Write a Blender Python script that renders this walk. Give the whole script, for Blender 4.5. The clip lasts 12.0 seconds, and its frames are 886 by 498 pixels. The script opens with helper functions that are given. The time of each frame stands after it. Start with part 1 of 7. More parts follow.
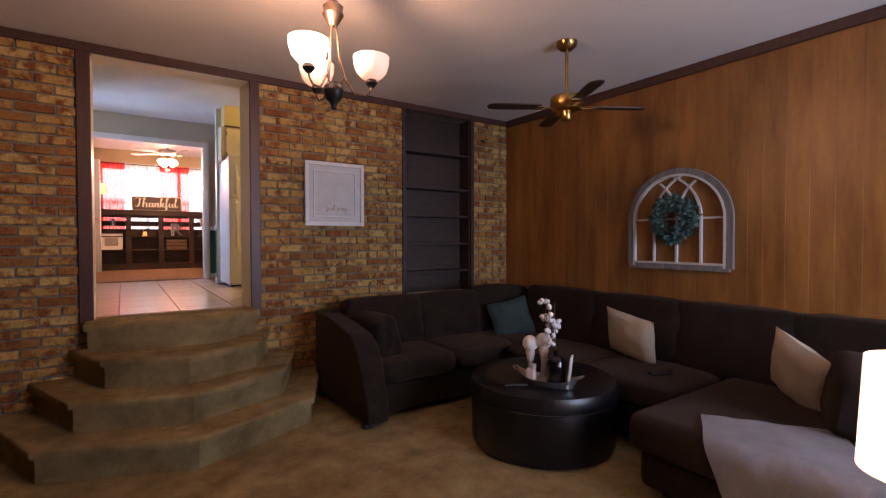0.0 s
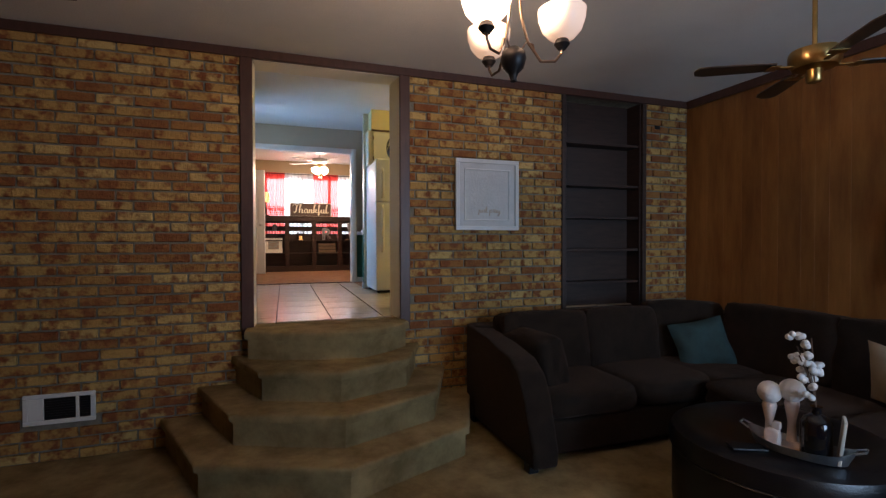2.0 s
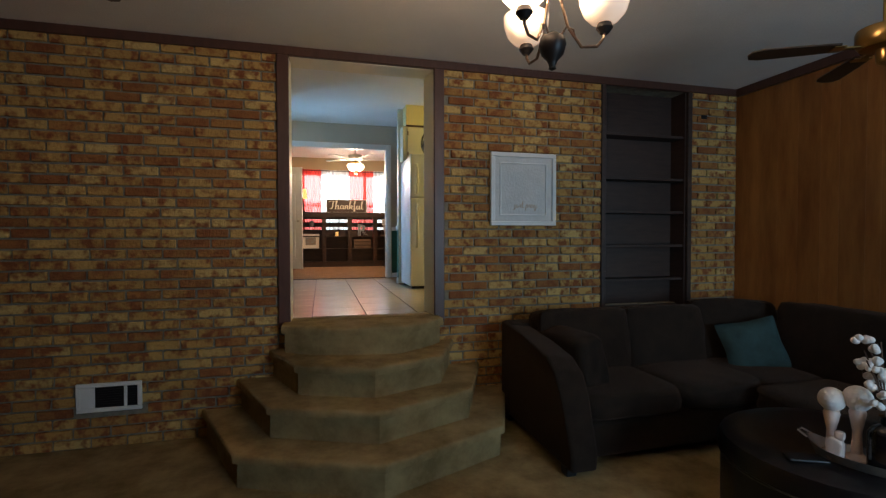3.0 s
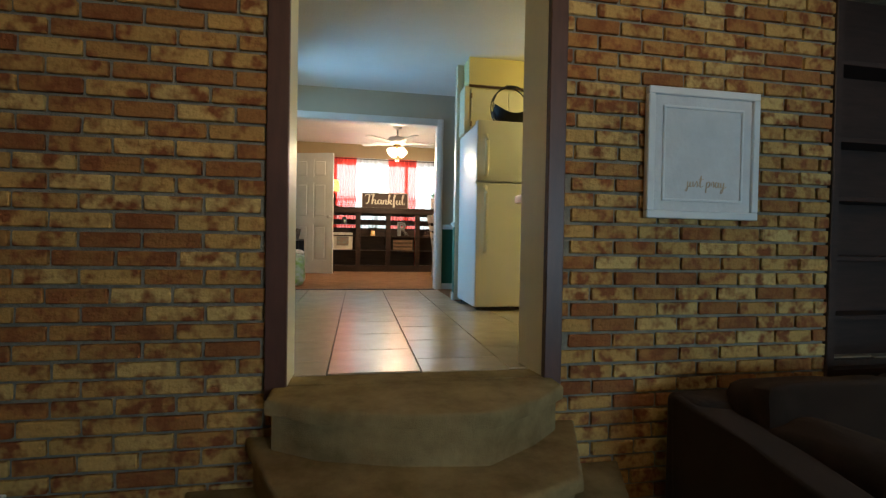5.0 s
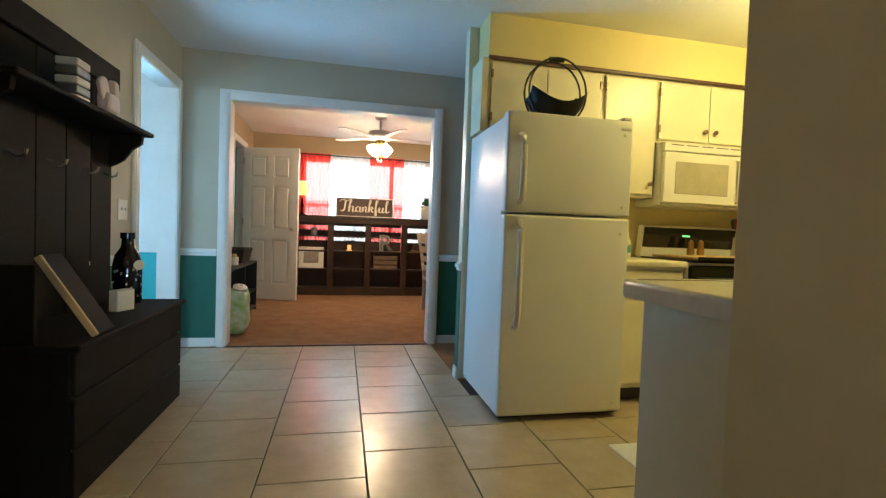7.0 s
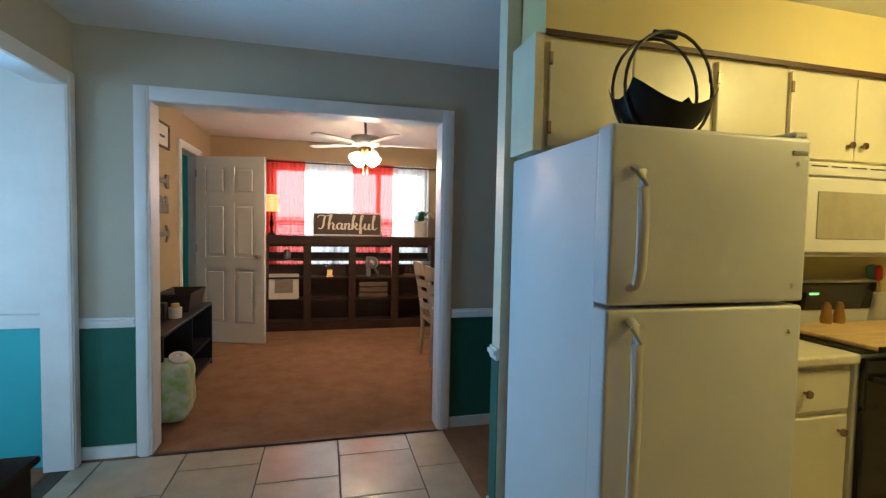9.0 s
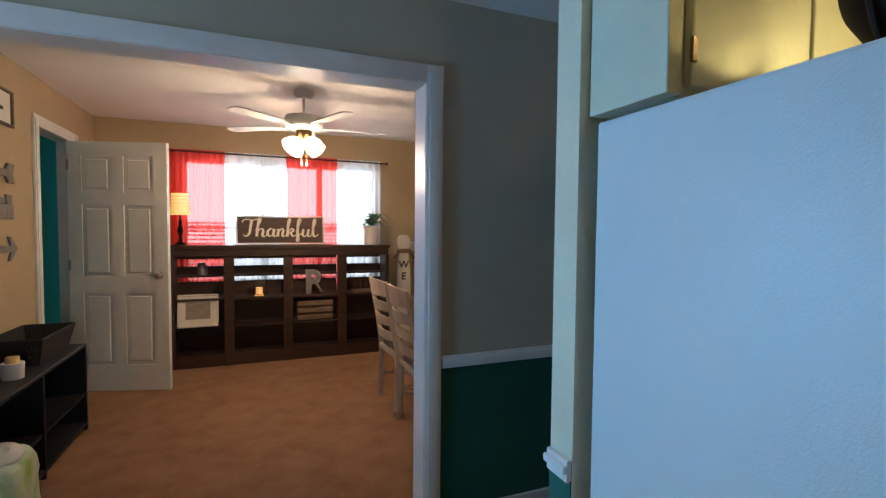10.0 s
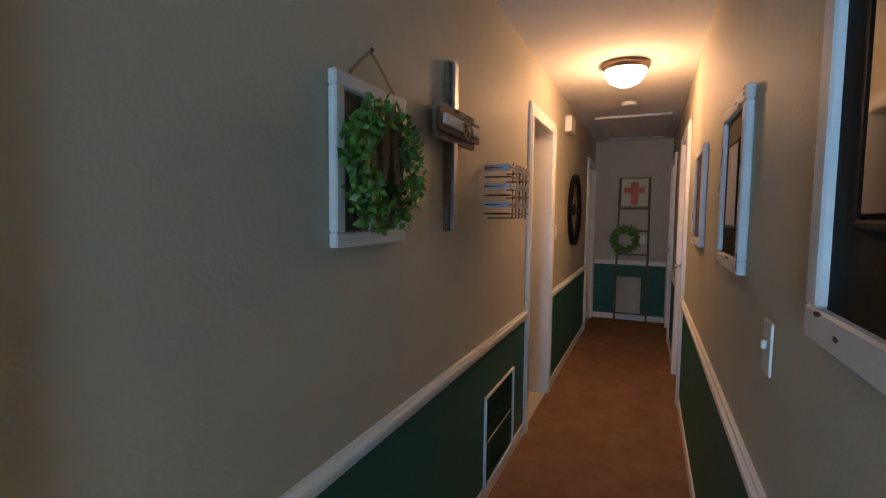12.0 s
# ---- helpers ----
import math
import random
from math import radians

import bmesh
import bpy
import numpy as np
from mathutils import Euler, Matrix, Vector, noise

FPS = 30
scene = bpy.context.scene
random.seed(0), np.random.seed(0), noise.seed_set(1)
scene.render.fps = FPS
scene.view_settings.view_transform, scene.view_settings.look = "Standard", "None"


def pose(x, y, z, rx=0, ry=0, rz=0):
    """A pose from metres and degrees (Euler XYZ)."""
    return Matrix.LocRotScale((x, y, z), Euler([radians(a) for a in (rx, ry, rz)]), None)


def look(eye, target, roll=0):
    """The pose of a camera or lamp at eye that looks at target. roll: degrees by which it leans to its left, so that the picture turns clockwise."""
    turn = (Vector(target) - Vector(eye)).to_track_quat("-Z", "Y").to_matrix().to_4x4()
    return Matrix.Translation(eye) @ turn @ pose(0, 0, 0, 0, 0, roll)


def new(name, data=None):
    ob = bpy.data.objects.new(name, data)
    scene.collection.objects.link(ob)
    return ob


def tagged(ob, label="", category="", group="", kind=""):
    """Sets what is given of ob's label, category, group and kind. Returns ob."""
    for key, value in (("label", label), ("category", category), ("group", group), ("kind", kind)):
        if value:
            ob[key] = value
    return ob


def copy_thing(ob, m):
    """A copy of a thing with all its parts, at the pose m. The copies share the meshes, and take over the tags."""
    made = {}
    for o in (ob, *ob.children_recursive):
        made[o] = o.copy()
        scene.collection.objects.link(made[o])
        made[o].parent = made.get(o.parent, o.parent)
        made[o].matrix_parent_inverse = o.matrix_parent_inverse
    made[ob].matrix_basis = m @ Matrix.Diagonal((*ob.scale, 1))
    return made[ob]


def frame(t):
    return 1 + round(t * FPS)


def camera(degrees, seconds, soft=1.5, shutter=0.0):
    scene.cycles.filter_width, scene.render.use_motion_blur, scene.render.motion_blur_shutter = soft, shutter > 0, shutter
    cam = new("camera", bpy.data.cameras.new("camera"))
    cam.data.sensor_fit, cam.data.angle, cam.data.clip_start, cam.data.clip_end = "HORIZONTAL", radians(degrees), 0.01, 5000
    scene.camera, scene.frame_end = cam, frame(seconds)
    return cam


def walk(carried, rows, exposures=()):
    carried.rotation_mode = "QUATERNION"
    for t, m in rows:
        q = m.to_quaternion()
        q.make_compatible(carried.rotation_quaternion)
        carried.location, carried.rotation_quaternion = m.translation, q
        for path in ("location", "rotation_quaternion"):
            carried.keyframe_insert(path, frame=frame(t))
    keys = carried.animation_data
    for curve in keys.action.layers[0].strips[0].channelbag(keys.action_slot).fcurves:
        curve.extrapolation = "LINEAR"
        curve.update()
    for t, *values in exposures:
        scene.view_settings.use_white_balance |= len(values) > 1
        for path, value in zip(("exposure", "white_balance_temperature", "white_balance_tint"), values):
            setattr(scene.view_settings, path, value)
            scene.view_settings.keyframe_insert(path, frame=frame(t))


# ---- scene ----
cam = camera(86.9, 12.0, 1.3)
PATH = [
    (0, (0.198, 0.234, 1.38), (1.329, 1.883, 1.34), -0.1),
    (0.5, (0.212, 0.428, 1.356), (1.196, 2.169, 1.319), 0.1),
    (1, (0.213, 0.642, 1.394), (1.072, 2.448, 1.371), -0.0),
    (1.5, (0.216, 0.767, 1.408), (0.956, 2.625, 1.384), 0.0),
    (2, (0.228, 0.833, 1.408), (0.873, 2.726, 1.38), -0.1),
    (2.5, (0.223, 0.828, 1.412), (0.781, 2.748, 1.375), -0.1),
    (3, (0.242, 0.882, 1.405), (0.746, 2.817, 1.36), -0.1),
    (3.2, (0.273, 0.955, 1.428), (0.752, 2.896, 1.367), -0.2),
    (4.8, (0.332, 2.319, 1.406), (0.679, 4.289, 1.361), 0.8),
    (5, (0.294, 2.537, 1.391), (0.654, 4.504, 1.355), 1.0),
    (5.5, (0.315, 3.035, 1.401), (0.687, 5.0, 1.357), 1.6),
    (6, (0.353, 3.502, 1.424), (0.742, 5.463, 1.378), 1.6),
    (6.5, (0.407, 3.855, 1.593), (0.809, 5.814, 1.535), 2.0),
    (7, (0.466, 4.089, 1.774), (0.888, 6.043, 1.706), 2.1),
    (7.5, (0.484, 4.311, 1.91), (0.879, 6.27, 1.826), 2.3),
    (7.7, (0.504, 4.376, 1.958), (0.885, 6.338, 1.877), 2.3),
    (9.3, (0.499, 5.503, 2.141), (1.042, 7.426, 2.044), 0.7),
    (9.5, (0.523, 5.72, 2.157), (1.107, 7.631, 2.065), 0.4),
    (10, (0.533, 6.184, 2.145), (1.279, 8.037, 2.059), 0.5),
    (10.3, (0.581, 6.441, 2.156), (1.45, 8.241, 2.076), 1.1),
    (10.5, (0.583, 6.585, 2.159), (1.578, 8.318, 2.065), 0.3),
    (10.6, (0.597, 6.656, 2.17), (1.657, 8.35, 2.071), 0.2),
    (10.9, (0.665, 6.902, 2.169), (1.914, 8.461, 2.077), -0.4),
    (11, (0.706, 6.967, 2.173), (2.015, 8.475, 2.063), 0.1),
    (11.5, (0.79, 7.244, 2.192), (2.422, 8.392, 2.06), 0.2),
    (12, (1.041, 7.414, 2.166), (2.868, 8.215, 2.017), 0.5),
]
# seconds, stops, kelvin, tint
EXPOSURES = [(0.0, 0.75, 7550, 46), (1.0, 0.6, 6150, 36), (2.5, 0.36, 6350, 14), (5.0, 0.48, 6250, 0), (6.0, 0.56, 6250, 0), (7.5, 0.45, 6050, 5), (9.5, 0.04, 6000, 9), (10.0, 0.0, 5850, 10), (11.0, -0.35, 6600, 16), (11.5, 0.15, 6800, 20), (12.0, 0.64, 7100, 17)]
walk(cam, [(t, look(eye, target, roll)) for t, eye, target, roll in PATH], EXPOSURES)

# ---- plan: den floor 0, kitchen and hall floor ZK ----
ZK = 0.80          # upper floor
YB = 4.49          # brick face, den side
YK = 4.715         # kitchen side of the brick wall
YD = 8.09          # dining wall, kitchen side
YE = 8.21          # dining wall, dining side
YH = 7.165         # hall south wall, hall side
YP = 7.19          # north face of the partition's end
XW = -0.78         # kitchen west wall
CK = 3.13          # kitchen and hall ceiling
CD = 2.80          # den ceiling
XE = 4.05          # den panelled wall
XN = 7.57          # end of the hall
YN = 11.5          # dining window wall
XDW = -0.86        # dining west wall

# ---- light ----
world = bpy.data.worlds.new("world")
scene.world = world
world.use_nodes = True
sky = world.node_tree.nodes.new("ShaderNodeTexSky")
sky.sky_type, sky.sun_disc = 'NISHITA', False
sky.sun_elevation, sky.sun_rotation = radians(40), radians(200)
world.node_tree.links.new(sky.outputs[0], world.node_tree.nodes["Background"].inputs[0])
world.node_tree.nodes["Background"].inputs[1].default_value = 0.12
sun = new("sun", bpy.data.lights.new("sun", 'SUN'))
sun.data.energy, sun.data.angle, sun.data.color = 0.9, radians(10), (1, 0.95, 0.88)
sun.matrix_world = look((0, 0, 20), (4, 14, 0))


def area_lamp(name, eye, target, w, h, power, color):
    d = bpy.data.lights.new(name, 'AREA')
    d.shape, d.size, d.size_y, d.energy, d.color = 'RECTANGLE', w, h, power, color
    ob = new(name, d)
    ob.matrix_world = look(eye, target)
    return ob


def point_lamp(name, place, power, color, radius=0.04):
    d = bpy.data.lights.new(name, 'POINT')
    d.energy, d.color, d.shadow_soft_size = power, color, radius
    ob = new(name, d)
    ob.location = place
    return ob


DAY = (0.46, 0.74, 1.0)
WARM = (1.0, 0.62, 0.32)
den_day = area_lamp("den_window_daylight", (2.9, -1.62, 1.5), (2.9, 3, 1.4), 1.6, 1.3, 38, DAY)
den_day.data.spread = radians(140)
west_day = area_lamp("west_room_daylight", (-1.2, 7.5, 1.85), (1.2, 6.45, 2.2), 0.5, 1.5, 21, (0.29, 0.62, 1.0))
west_day.data.spread = radians(105)
area_lamp("west_room_window", (-2.4, 6.25, 2.0), (-1.7, 8.06, 1.9), 0.9, 1.2, 22, (0.5, 0.75, 1.0))
area_lamp("dining_daylight", (0.85, 11.62, 2.4), (0.85, 5, 1.6), 2.0, 0.9, 26, (0.85, 0.93, 1.0))
point_lamp("chandelier_bulb", (0.915, 2.365, 2.34), 26, (1.0, 0.68, 0.42))
point_lamp("table_lamp_bulb", (1.74, 0.51, 0.96), 20, (1, 0.8, 0.6))
point_lamp("kitchen_bulb", (2.9, 5.9, 2.97), 42, (1.0, 0.76, 0.25), 0.12)
point_lamp("fan_bulb", (0.885, 9.90, 2.64), 48, (1.0, 0.72, 0.44), 0.12)
point_lamp("hall_bulb", (4.30, 7.585, 2.95), 15.5, (1.0, 0.54, 0.28), 0.08)

# ---- helpers for shapes ----
def part(name, bm, material, parent=None, label="", smooth=False):
    me = bpy.data.meshes.new(name)
    bmesh.ops.recalc_face_normals(bm, faces=bm.faces[:])
    bm.to_mesh(me)
    bm.free()
    if material is not None:
        me.materials.append(material)
    if smooth:
        me.shade_smooth()
        me.set_sharp_from_angle(angle=radians(40))
    ob = new(name, me)
    if parent is not None:
        ob.parent = parent
        up = parent
        whole = Matrix()
        while up is not None:
            whole = up.matrix_basis @ whole if up.parent is None else whole
            up = up.parent
        ob.matrix_parent_inverse = whole.inverted() if parent.parent is None else Matrix()
    if label:
        ob["label"] = label
    return ob


def empty(name, place=(0, 0, 0), rz=0, label="", category="", group="", kind=""):
    ob = new(name)
    ob.empty_display_size = 0.05
    ob.matrix_basis = pose(*place, 0, 0, rz)
    return tagged(ob, label, category, group, kind)


def bm_box(x0, x1, y0, y1, z0, z1, bevel=0.0, seg=1, bm=None):
    b = bmesh.new()
    r = bmesh.ops.create_cube(b, size=1)
    for v in b.verts:
        v.co = Vector((x0 + (v.co.x + .5) * (x1 - x0), y0 + (v.co.y + .5) * (y1 - y0), z0 + (v.co.z + .5) * (z1 - z0)))
    if bevel > 0:
        bmesh.ops.bevel(b, geom=b.edges[:], offset=bevel, segments=seg, profile=0.6, affect='EDGES', clamp_overlap=True)
    if bm is None:
        return b
    merge(bm, b)
    return bm


def merge(bm, b, m=None):
    me = bpy.data.meshes.new("tmp")
    b.to_mesh(me)
    b.free()
    if m is not None:
        me.transform(m)
    bm.from_mesh(me)
    bpy.data.meshes.remove(me)
    return bm


def moved(bm, m):
    bmesh.ops.transform(bm, matrix=m, verts=bm.verts[:])
    return bm


def bm_lathe(profile, n=24, cap=True):
    """A turned shape about z from (radius, height) pairs."""
    b = bmesh.new()
    rings = []
    for r, z in profile:
        if r < 1e-5:
            rings.append([b.verts.new((0, 0, z))])
        else:
            rings.append([b.verts.new((r * math.cos(2 * math.pi * k / n), r * math.sin(2 * math.pi * k / n), z)) for k in range(n)])
    for a, c in zip(rings, rings[1:]):
        for k in range(n):
            q = (k + 1) % n
            if len(a) == 1 and len(c) == 1:
                continue
            if len(a) == 1:
                b.faces.new((a[0], c[k], c[q]))
            elif len(c) == 1:
                b.faces.new((a[k], a[q], c[0]))
            else:
                b.faces.new((a[k], a[q], c[q], c[k]))
    if cap:
        for ring in (rings[0], rings[-1]):
            if len(ring) > 2:
                b.faces.new(ring)
    return b


def bm_tube(points, radius, n=8, closed=False, bm=None):
    """A round bar along points; radius may be a list."""
    b = bm if bm is not None else bmesh.new()
    pts = [Vector(p) for p in points]
    m = len(pts)
    rings = []
    up = Vector((0.13, 0.21, 0.97)).normalized()
    for i, p in enumerate(pts):
        if closed:
            d = pts[(i + 1) % m] - pts[i - 1]
        else:
            d = pts[min(i + 1, m - 1)] - pts[max(i - 1, 0)]
        d.normalize()
        a = d.cross(up)
        if a.length < 1e-3:
            a = d.cross(Vector((1, 0, 0)))
        a.normalize()
        c = d.cross(a)
        r = radius[i] if isinstance(radius, (list, tuple)) else radius
        rings.append([b.verts.new(p + r * (math.cos(2 * math.pi * k / n) * a + math.sin(2 * math.pi * k / n) * c)) for k in range(n)])
    pairs = list(zip(rings, rings[1:])) + ([(rings[-1], rings[0])] if closed else [])
    for a, c in pairs:
        for k in range(n):
            q = (k + 1) % n
            b.faces.new((a[k], a[q], c[q], c[k]))
    if not closed:
        b.faces.new(rings[0])
        b.faces.new(rings[-1])
    return b


def bm_prism(outline, z0, z1, bevel=0.0, seg=2):
    """An upright prism over an outline of (x, y)."""
    b = bmesh.new()
    lo = [b.verts.new((x, y, z0)) for x, y in outline]
    hi = [b.verts.new((x, y, z1)) for x, y in outline]
    n = len(lo)
    b.faces.new(lo[::-1])
    top = b.faces.new(hi)
    for k in range(n):
        b.faces.new((lo[k], lo[(k + 1) % n], hi[(k + 1) % n], hi[k]))
    if bevel > 0:
        bmesh.ops.bevel(b, geom=[e for e in top.edges], offset=bevel, segments=seg, profile=0.6, affect='EDGES', clamp_overlap=True)
    return b


# ---- materials ----
def shader(name, color, rough=0.6, metal=0.0, var=0.12, scale=8.0, color2=None, bump=0.0, bump_scale=60.0, coat=0.0, spec=0.5, stretch=None, per_object=0.0, detail=6.0):
    """A surface with two scales of mottling and a fine relief."""
    m = bpy.data.materials.new(name)
    m.use_nodes = True
    nt = m.node_tree
    b = nt.nodes["Principled BSDF"]
    b.inputs["Roughness"].default_value = rough
    b.inputs["Metallic"].default_value = metal
    b.inputs["Specular IOR Level"].default_value = spec
    b.inputs["Coat Weight"].default_value = coat
    tc = nt.nodes.new("ShaderNodeTexCoord")
    mp = nt.nodes.new("ShaderNodeMapping")
    nt.links.new(tc.outputs["Object"], mp.inputs[0])
    if stretch:
        mp.inputs["Scale"].default_value = stretch
    n1 = nt.nodes.new("ShaderNodeTexNoise")
    n1.inputs["Scale"].default_value, n1.inputs["Detail"].default_value = scale, detail
    n1.inputs["Roughness"].default_value = 0.65
    nt.links.new(mp.outputs[0], n1.inputs[0])
    ramp = nt.nodes.new("ShaderNodeValToRGB")
    c2 = color2 if color2 else tuple(c * (1 - var) for c in color)
    c1 = color if color2 else tuple(min(1, c * (1 + var * 0.6)) for c in color)
    ramp.color_ramp.elements[0].position, ramp.color_ramp.elements[1].position = 0.33, 0.67
    ramp.color_ramp.elements[0].color, ramp.color_ramp.elements[1].color = (*c2, 1), (*c1, 1)
    nt.links.new(n1.outputs[0], ramp.inputs[0])
    last = ramp.outputs[0]
    if per_object > 0:
        info = nt.nodes.new("ShaderNodeObjectInfo")
        hsv = nt.nodes.new("ShaderNodeHueSaturation")
        mr = nt.nodes.new("ShaderNodeMapRange")
        mr.inputs[3].default_value, mr.inputs[4].default_value = 1 - per_object, 1 + per_object
        nt.links.new(info.outputs["Random"], mr.inputs[0])
        nt.links.new(mr.outputs[0], hsv.inputs["Value"])
        nt.links.new(last, hsv.inputs["Color"])
        last = hsv.outputs[0]
    nt.links.new(last, b.inputs["Base Color"])
    if bump > 0:
        n2 = nt.nodes.new("ShaderNodeTexNoise")
        n2.inputs["Scale"].default_value, n2.inputs["Detail"].default_value = bump_scale, 4
        nt.links.new(mp.outputs[0], n2.inputs[0])
        bp = nt.nodes.new("ShaderNodeBump")
        bp.inputs["Strength"].default_value, bp.inputs["Distance"].default_value = bump, 0.01
        nt.links.new(n2.outputs[0], bp.inputs["Height"])
        nt.links.new(bp.outputs[0], b.inputs["Normal"])
    return m


def glow(name, color, strength):
    m = bpy.data.materials.new(name)
    m.use_nodes = True
    b = m.node_tree.nodes["Principled BSDF"]
    b.inputs["Base Color"].default_value = (0.85, 0.82, 0.76, 1)
    b.inputs["Roughness"].default_value = 0.35
    b.inputs["Emission Color"].default_value = (*color, 1)
    b.inputs["Emission Strength"].default_value = strength
    return m


def glass(name, color=(1, 1, 1), rough=0.0, ior=1.45):
    m = bpy.data.materials.new(name)
    m.use_nodes = True
    b = m.node_tree.nodes["Principled BSDF"]
    b.inputs["Base Color"].default_value = (*color, 1)
    b.inputs["Roughness"].default_value = rough
    b.inputs["Transmission Weight"].default_value = 1.0
    b.inputs["IOR"].default_value = ior
    return m


def sheer(name, color, see):
    """Thin cloth: part of the light passes straight, part is scattered through."""
    m = bpy.data.materials.new(name)
    m.use_nodes = True
    nt = m.node_tree
    out = nt.nodes["Material Output"]
    nt.nodes.remove(nt.nodes["Principled BSDF"])
    d, t, s = nt.nodes.new("ShaderNodeBsdfDiffuse"), nt.nodes.new("ShaderNodeBsdfTranslucent"), nt.nodes.new("ShaderNodeBsdfTransparent")
    d.inputs[0].default_value = t.inputs[0].default_value = (*color, 1)
    s.inputs[0].default_value = (*[0.3 + 0.7 * c for c in color], 1)
    m1, m2 = nt.nodes.new("ShaderNodeMixShader"), nt.nodes.new("ShaderNodeMixShader")
    m1.inputs[0].default_value = 0.6
    m2.inputs[0].default_value = see
    nt.links.new(d.outputs[0], m1.inputs[1])
    nt.links.new(t.outputs[0], m1.inputs[2])
    nt.links.new(m1.outputs[0], m2.inputs[1])
    nt.links.new(s.outputs[0], m2.inputs[2])
    nt.links.new(m2.outputs[0], out.inputs[0])
    return m


def brick_shader():
    m = shader("brick_clay", (0.50, 0.29, 0.135), rough=0.9, bump=0.7, bump_scale=55, spec=0.2)
    nt = m.node_tree
    b = nt.nodes["Principled BSDF"]
    info, geo = nt.nodes.new("ShaderNodeObjectInfo"), nt.nodes.new("ShaderNodeNewGeometry")
    add, fr = nt.nodes.new("ShaderNodeMath"), nt.nodes.new("ShaderNodeMath")
    add.operation, fr.operation = 'ADD', 'FRACT'
    nt.links.new(info.outputs["Random"], add.inputs[0])
    nt.links.new(geo.outputs["Random Per Island"], add.inputs[1])
    nt.links.new(add.outputs[0], fr.inputs[0])
    tone = nt.nodes.new("ShaderNodeValToRGB")
    cr = tone.color_ramp
    cr.elements[0].position, cr.elements[0].color = 0.0, (0.24, 0.095, 0.032, 1)
    cr.elements[1].position, cr.elements[1].color = 1.0, (0.55, 0.38, 0.14, 1)
    for p, c in ((0.16, (0.34, 0.16, 0.048)), (0.35, (0.42, 0.24, 0.073)), (0.72, (0.48, 0.29, 0.09))):
        e = cr.elements.new(p)
        e.color = (*c, 1)
    nt.links.new(fr.outputs[0], tone.inputs[0])
    tc = nt.nodes["Texture Coordinate"]
    far = nt.nodes.new("ShaderNodeMath")
    far.operation = 'MULTIPLY'
    far.inputs[1].default_value = 61.7
    nt.links.new(info.outputs["Random"], far.inputs[0])
    shift = nt.nodes.new("ShaderNodeVectorMath")
    shift.operation = 'ADD'
    nt.links.new(tc.outputs["Object"], shift.inputs[0])
    nt.links.new(far.outputs[0], shift.inputs[1])
    n = nt.nodes.new("ShaderNodeTexNoise")
    n.inputs["Scale"].default_value, n.inputs["Detail"].default_value = 13, 2.2
    n.inputs["Roughness"].default_value = 0.7
    nt.links.new(shift.outputs[0], n.inputs[0])
    r2 = nt.nodes.new("ShaderNodeValToRGB")
    r2.color_ramp.elements[0].position, r2.color_ramp.elements[1].position = 0.37, 0.56
    nt.links.new(n.outputs[0], r2.inputs[0])
    mix = nt.nodes.new("ShaderNodeMix")
    mix.data_type = 'RGBA'
    mix.inputs[6].default_value = (0.21, 0.07, 0.025, 1)
    nt.links.new(r2.outputs[0], mix.inputs[0])
    nt.links.new(tone.outputs[0], mix.inputs[7])
    n3 = nt.nodes.new("ShaderNodeTexNoise")
    n3.inputs["Scale"].default_value, n3.inputs["Detail"].default_value = 90, 3
    nt.links.new(shift.outputs[0], n3.inputs[0])
    mul = nt.nodes.new("ShaderNodeMix")
    mul.data_type, mul.blend_type = 'RGBA', 'OVERLAY'
    mul.inputs[0].default_value = 0.25
    nt.links.new(mix.outputs[2], mul.inputs[6])
    nt.links.new(n3.outputs[0], mul.inputs[7])
    nt.links.new(mul.outputs[2], b.inputs["Base Color"])
    return m


BRICK = brick_shader()
MORTAR = shader("mortar", (0.23, 0.215, 0.17), rough=0.95, bump=0.6, bump_scale=140, var=0.3, scale=14, spec=0.1)
TRIM_BROWN = shader("brown_trim_paint", (0.075, 0.032, 0.022), rough=0.42, var=0.2, scale=5, stretch=(6, 6, 1))
SHELF_BROWN = shader("dark_shelf_wood", (0.040, 0.022, 0.016), rough=0.5, var=0.35, scale=5, stretch=(1, 1, 8))
CARPET_DEN = shader("olive_brown_carpet", (0.43, 0.32, 0.155), rough=1.0, color2=(0.22, 0.155, 0.07), scale=4.2, bump=0.9, bump_scale=260, spec=0.05)
CARPET_TAN = shader("tan_carpet", (0.33, 0.185, 0.105), rough=1.0, color2=(0.25, 0.135, 0.075), scale=6, bump=0.9, bump_scale=280, spec=0.05)
PANEL_WOOD = shader("wall_panel_veneer", (0.38, 0.162, 0.042), rough=0.4, color2=(0.19, 0.068, 0.015), scale=1.7, stretch=(3.5, 3.5, 0.6), bump=0.08, bump_scale=40, per_object=0.13, detail=9)
CEIL_WHITE = shader("ceiling_paint", (0.78, 0.77, 0.74), rough=0.92, var=0.05, scale=1.4, bump=0.35, bump_scale=75, spec=0.2)
GREIGE = shader("greige_wall_paint", (0.475, 0.448, 0.355), rough=0.62, var=0.05, scale=3, bump=0.12, bump_scale=90, spec=0.35)
GREEN = shader("dark_green_wall_paint", (0.018, 0.115, 0.085), rough=0.55, var=0.12, scale=3, bump=0.12, bump_scale=90, spec=0.35)
TANWALL = shader("tan_wall_paint", (0.44, 0.335, 0.20), rough=0.7, var=0.05, scale=3, bump=0.12, bump_scale=90)
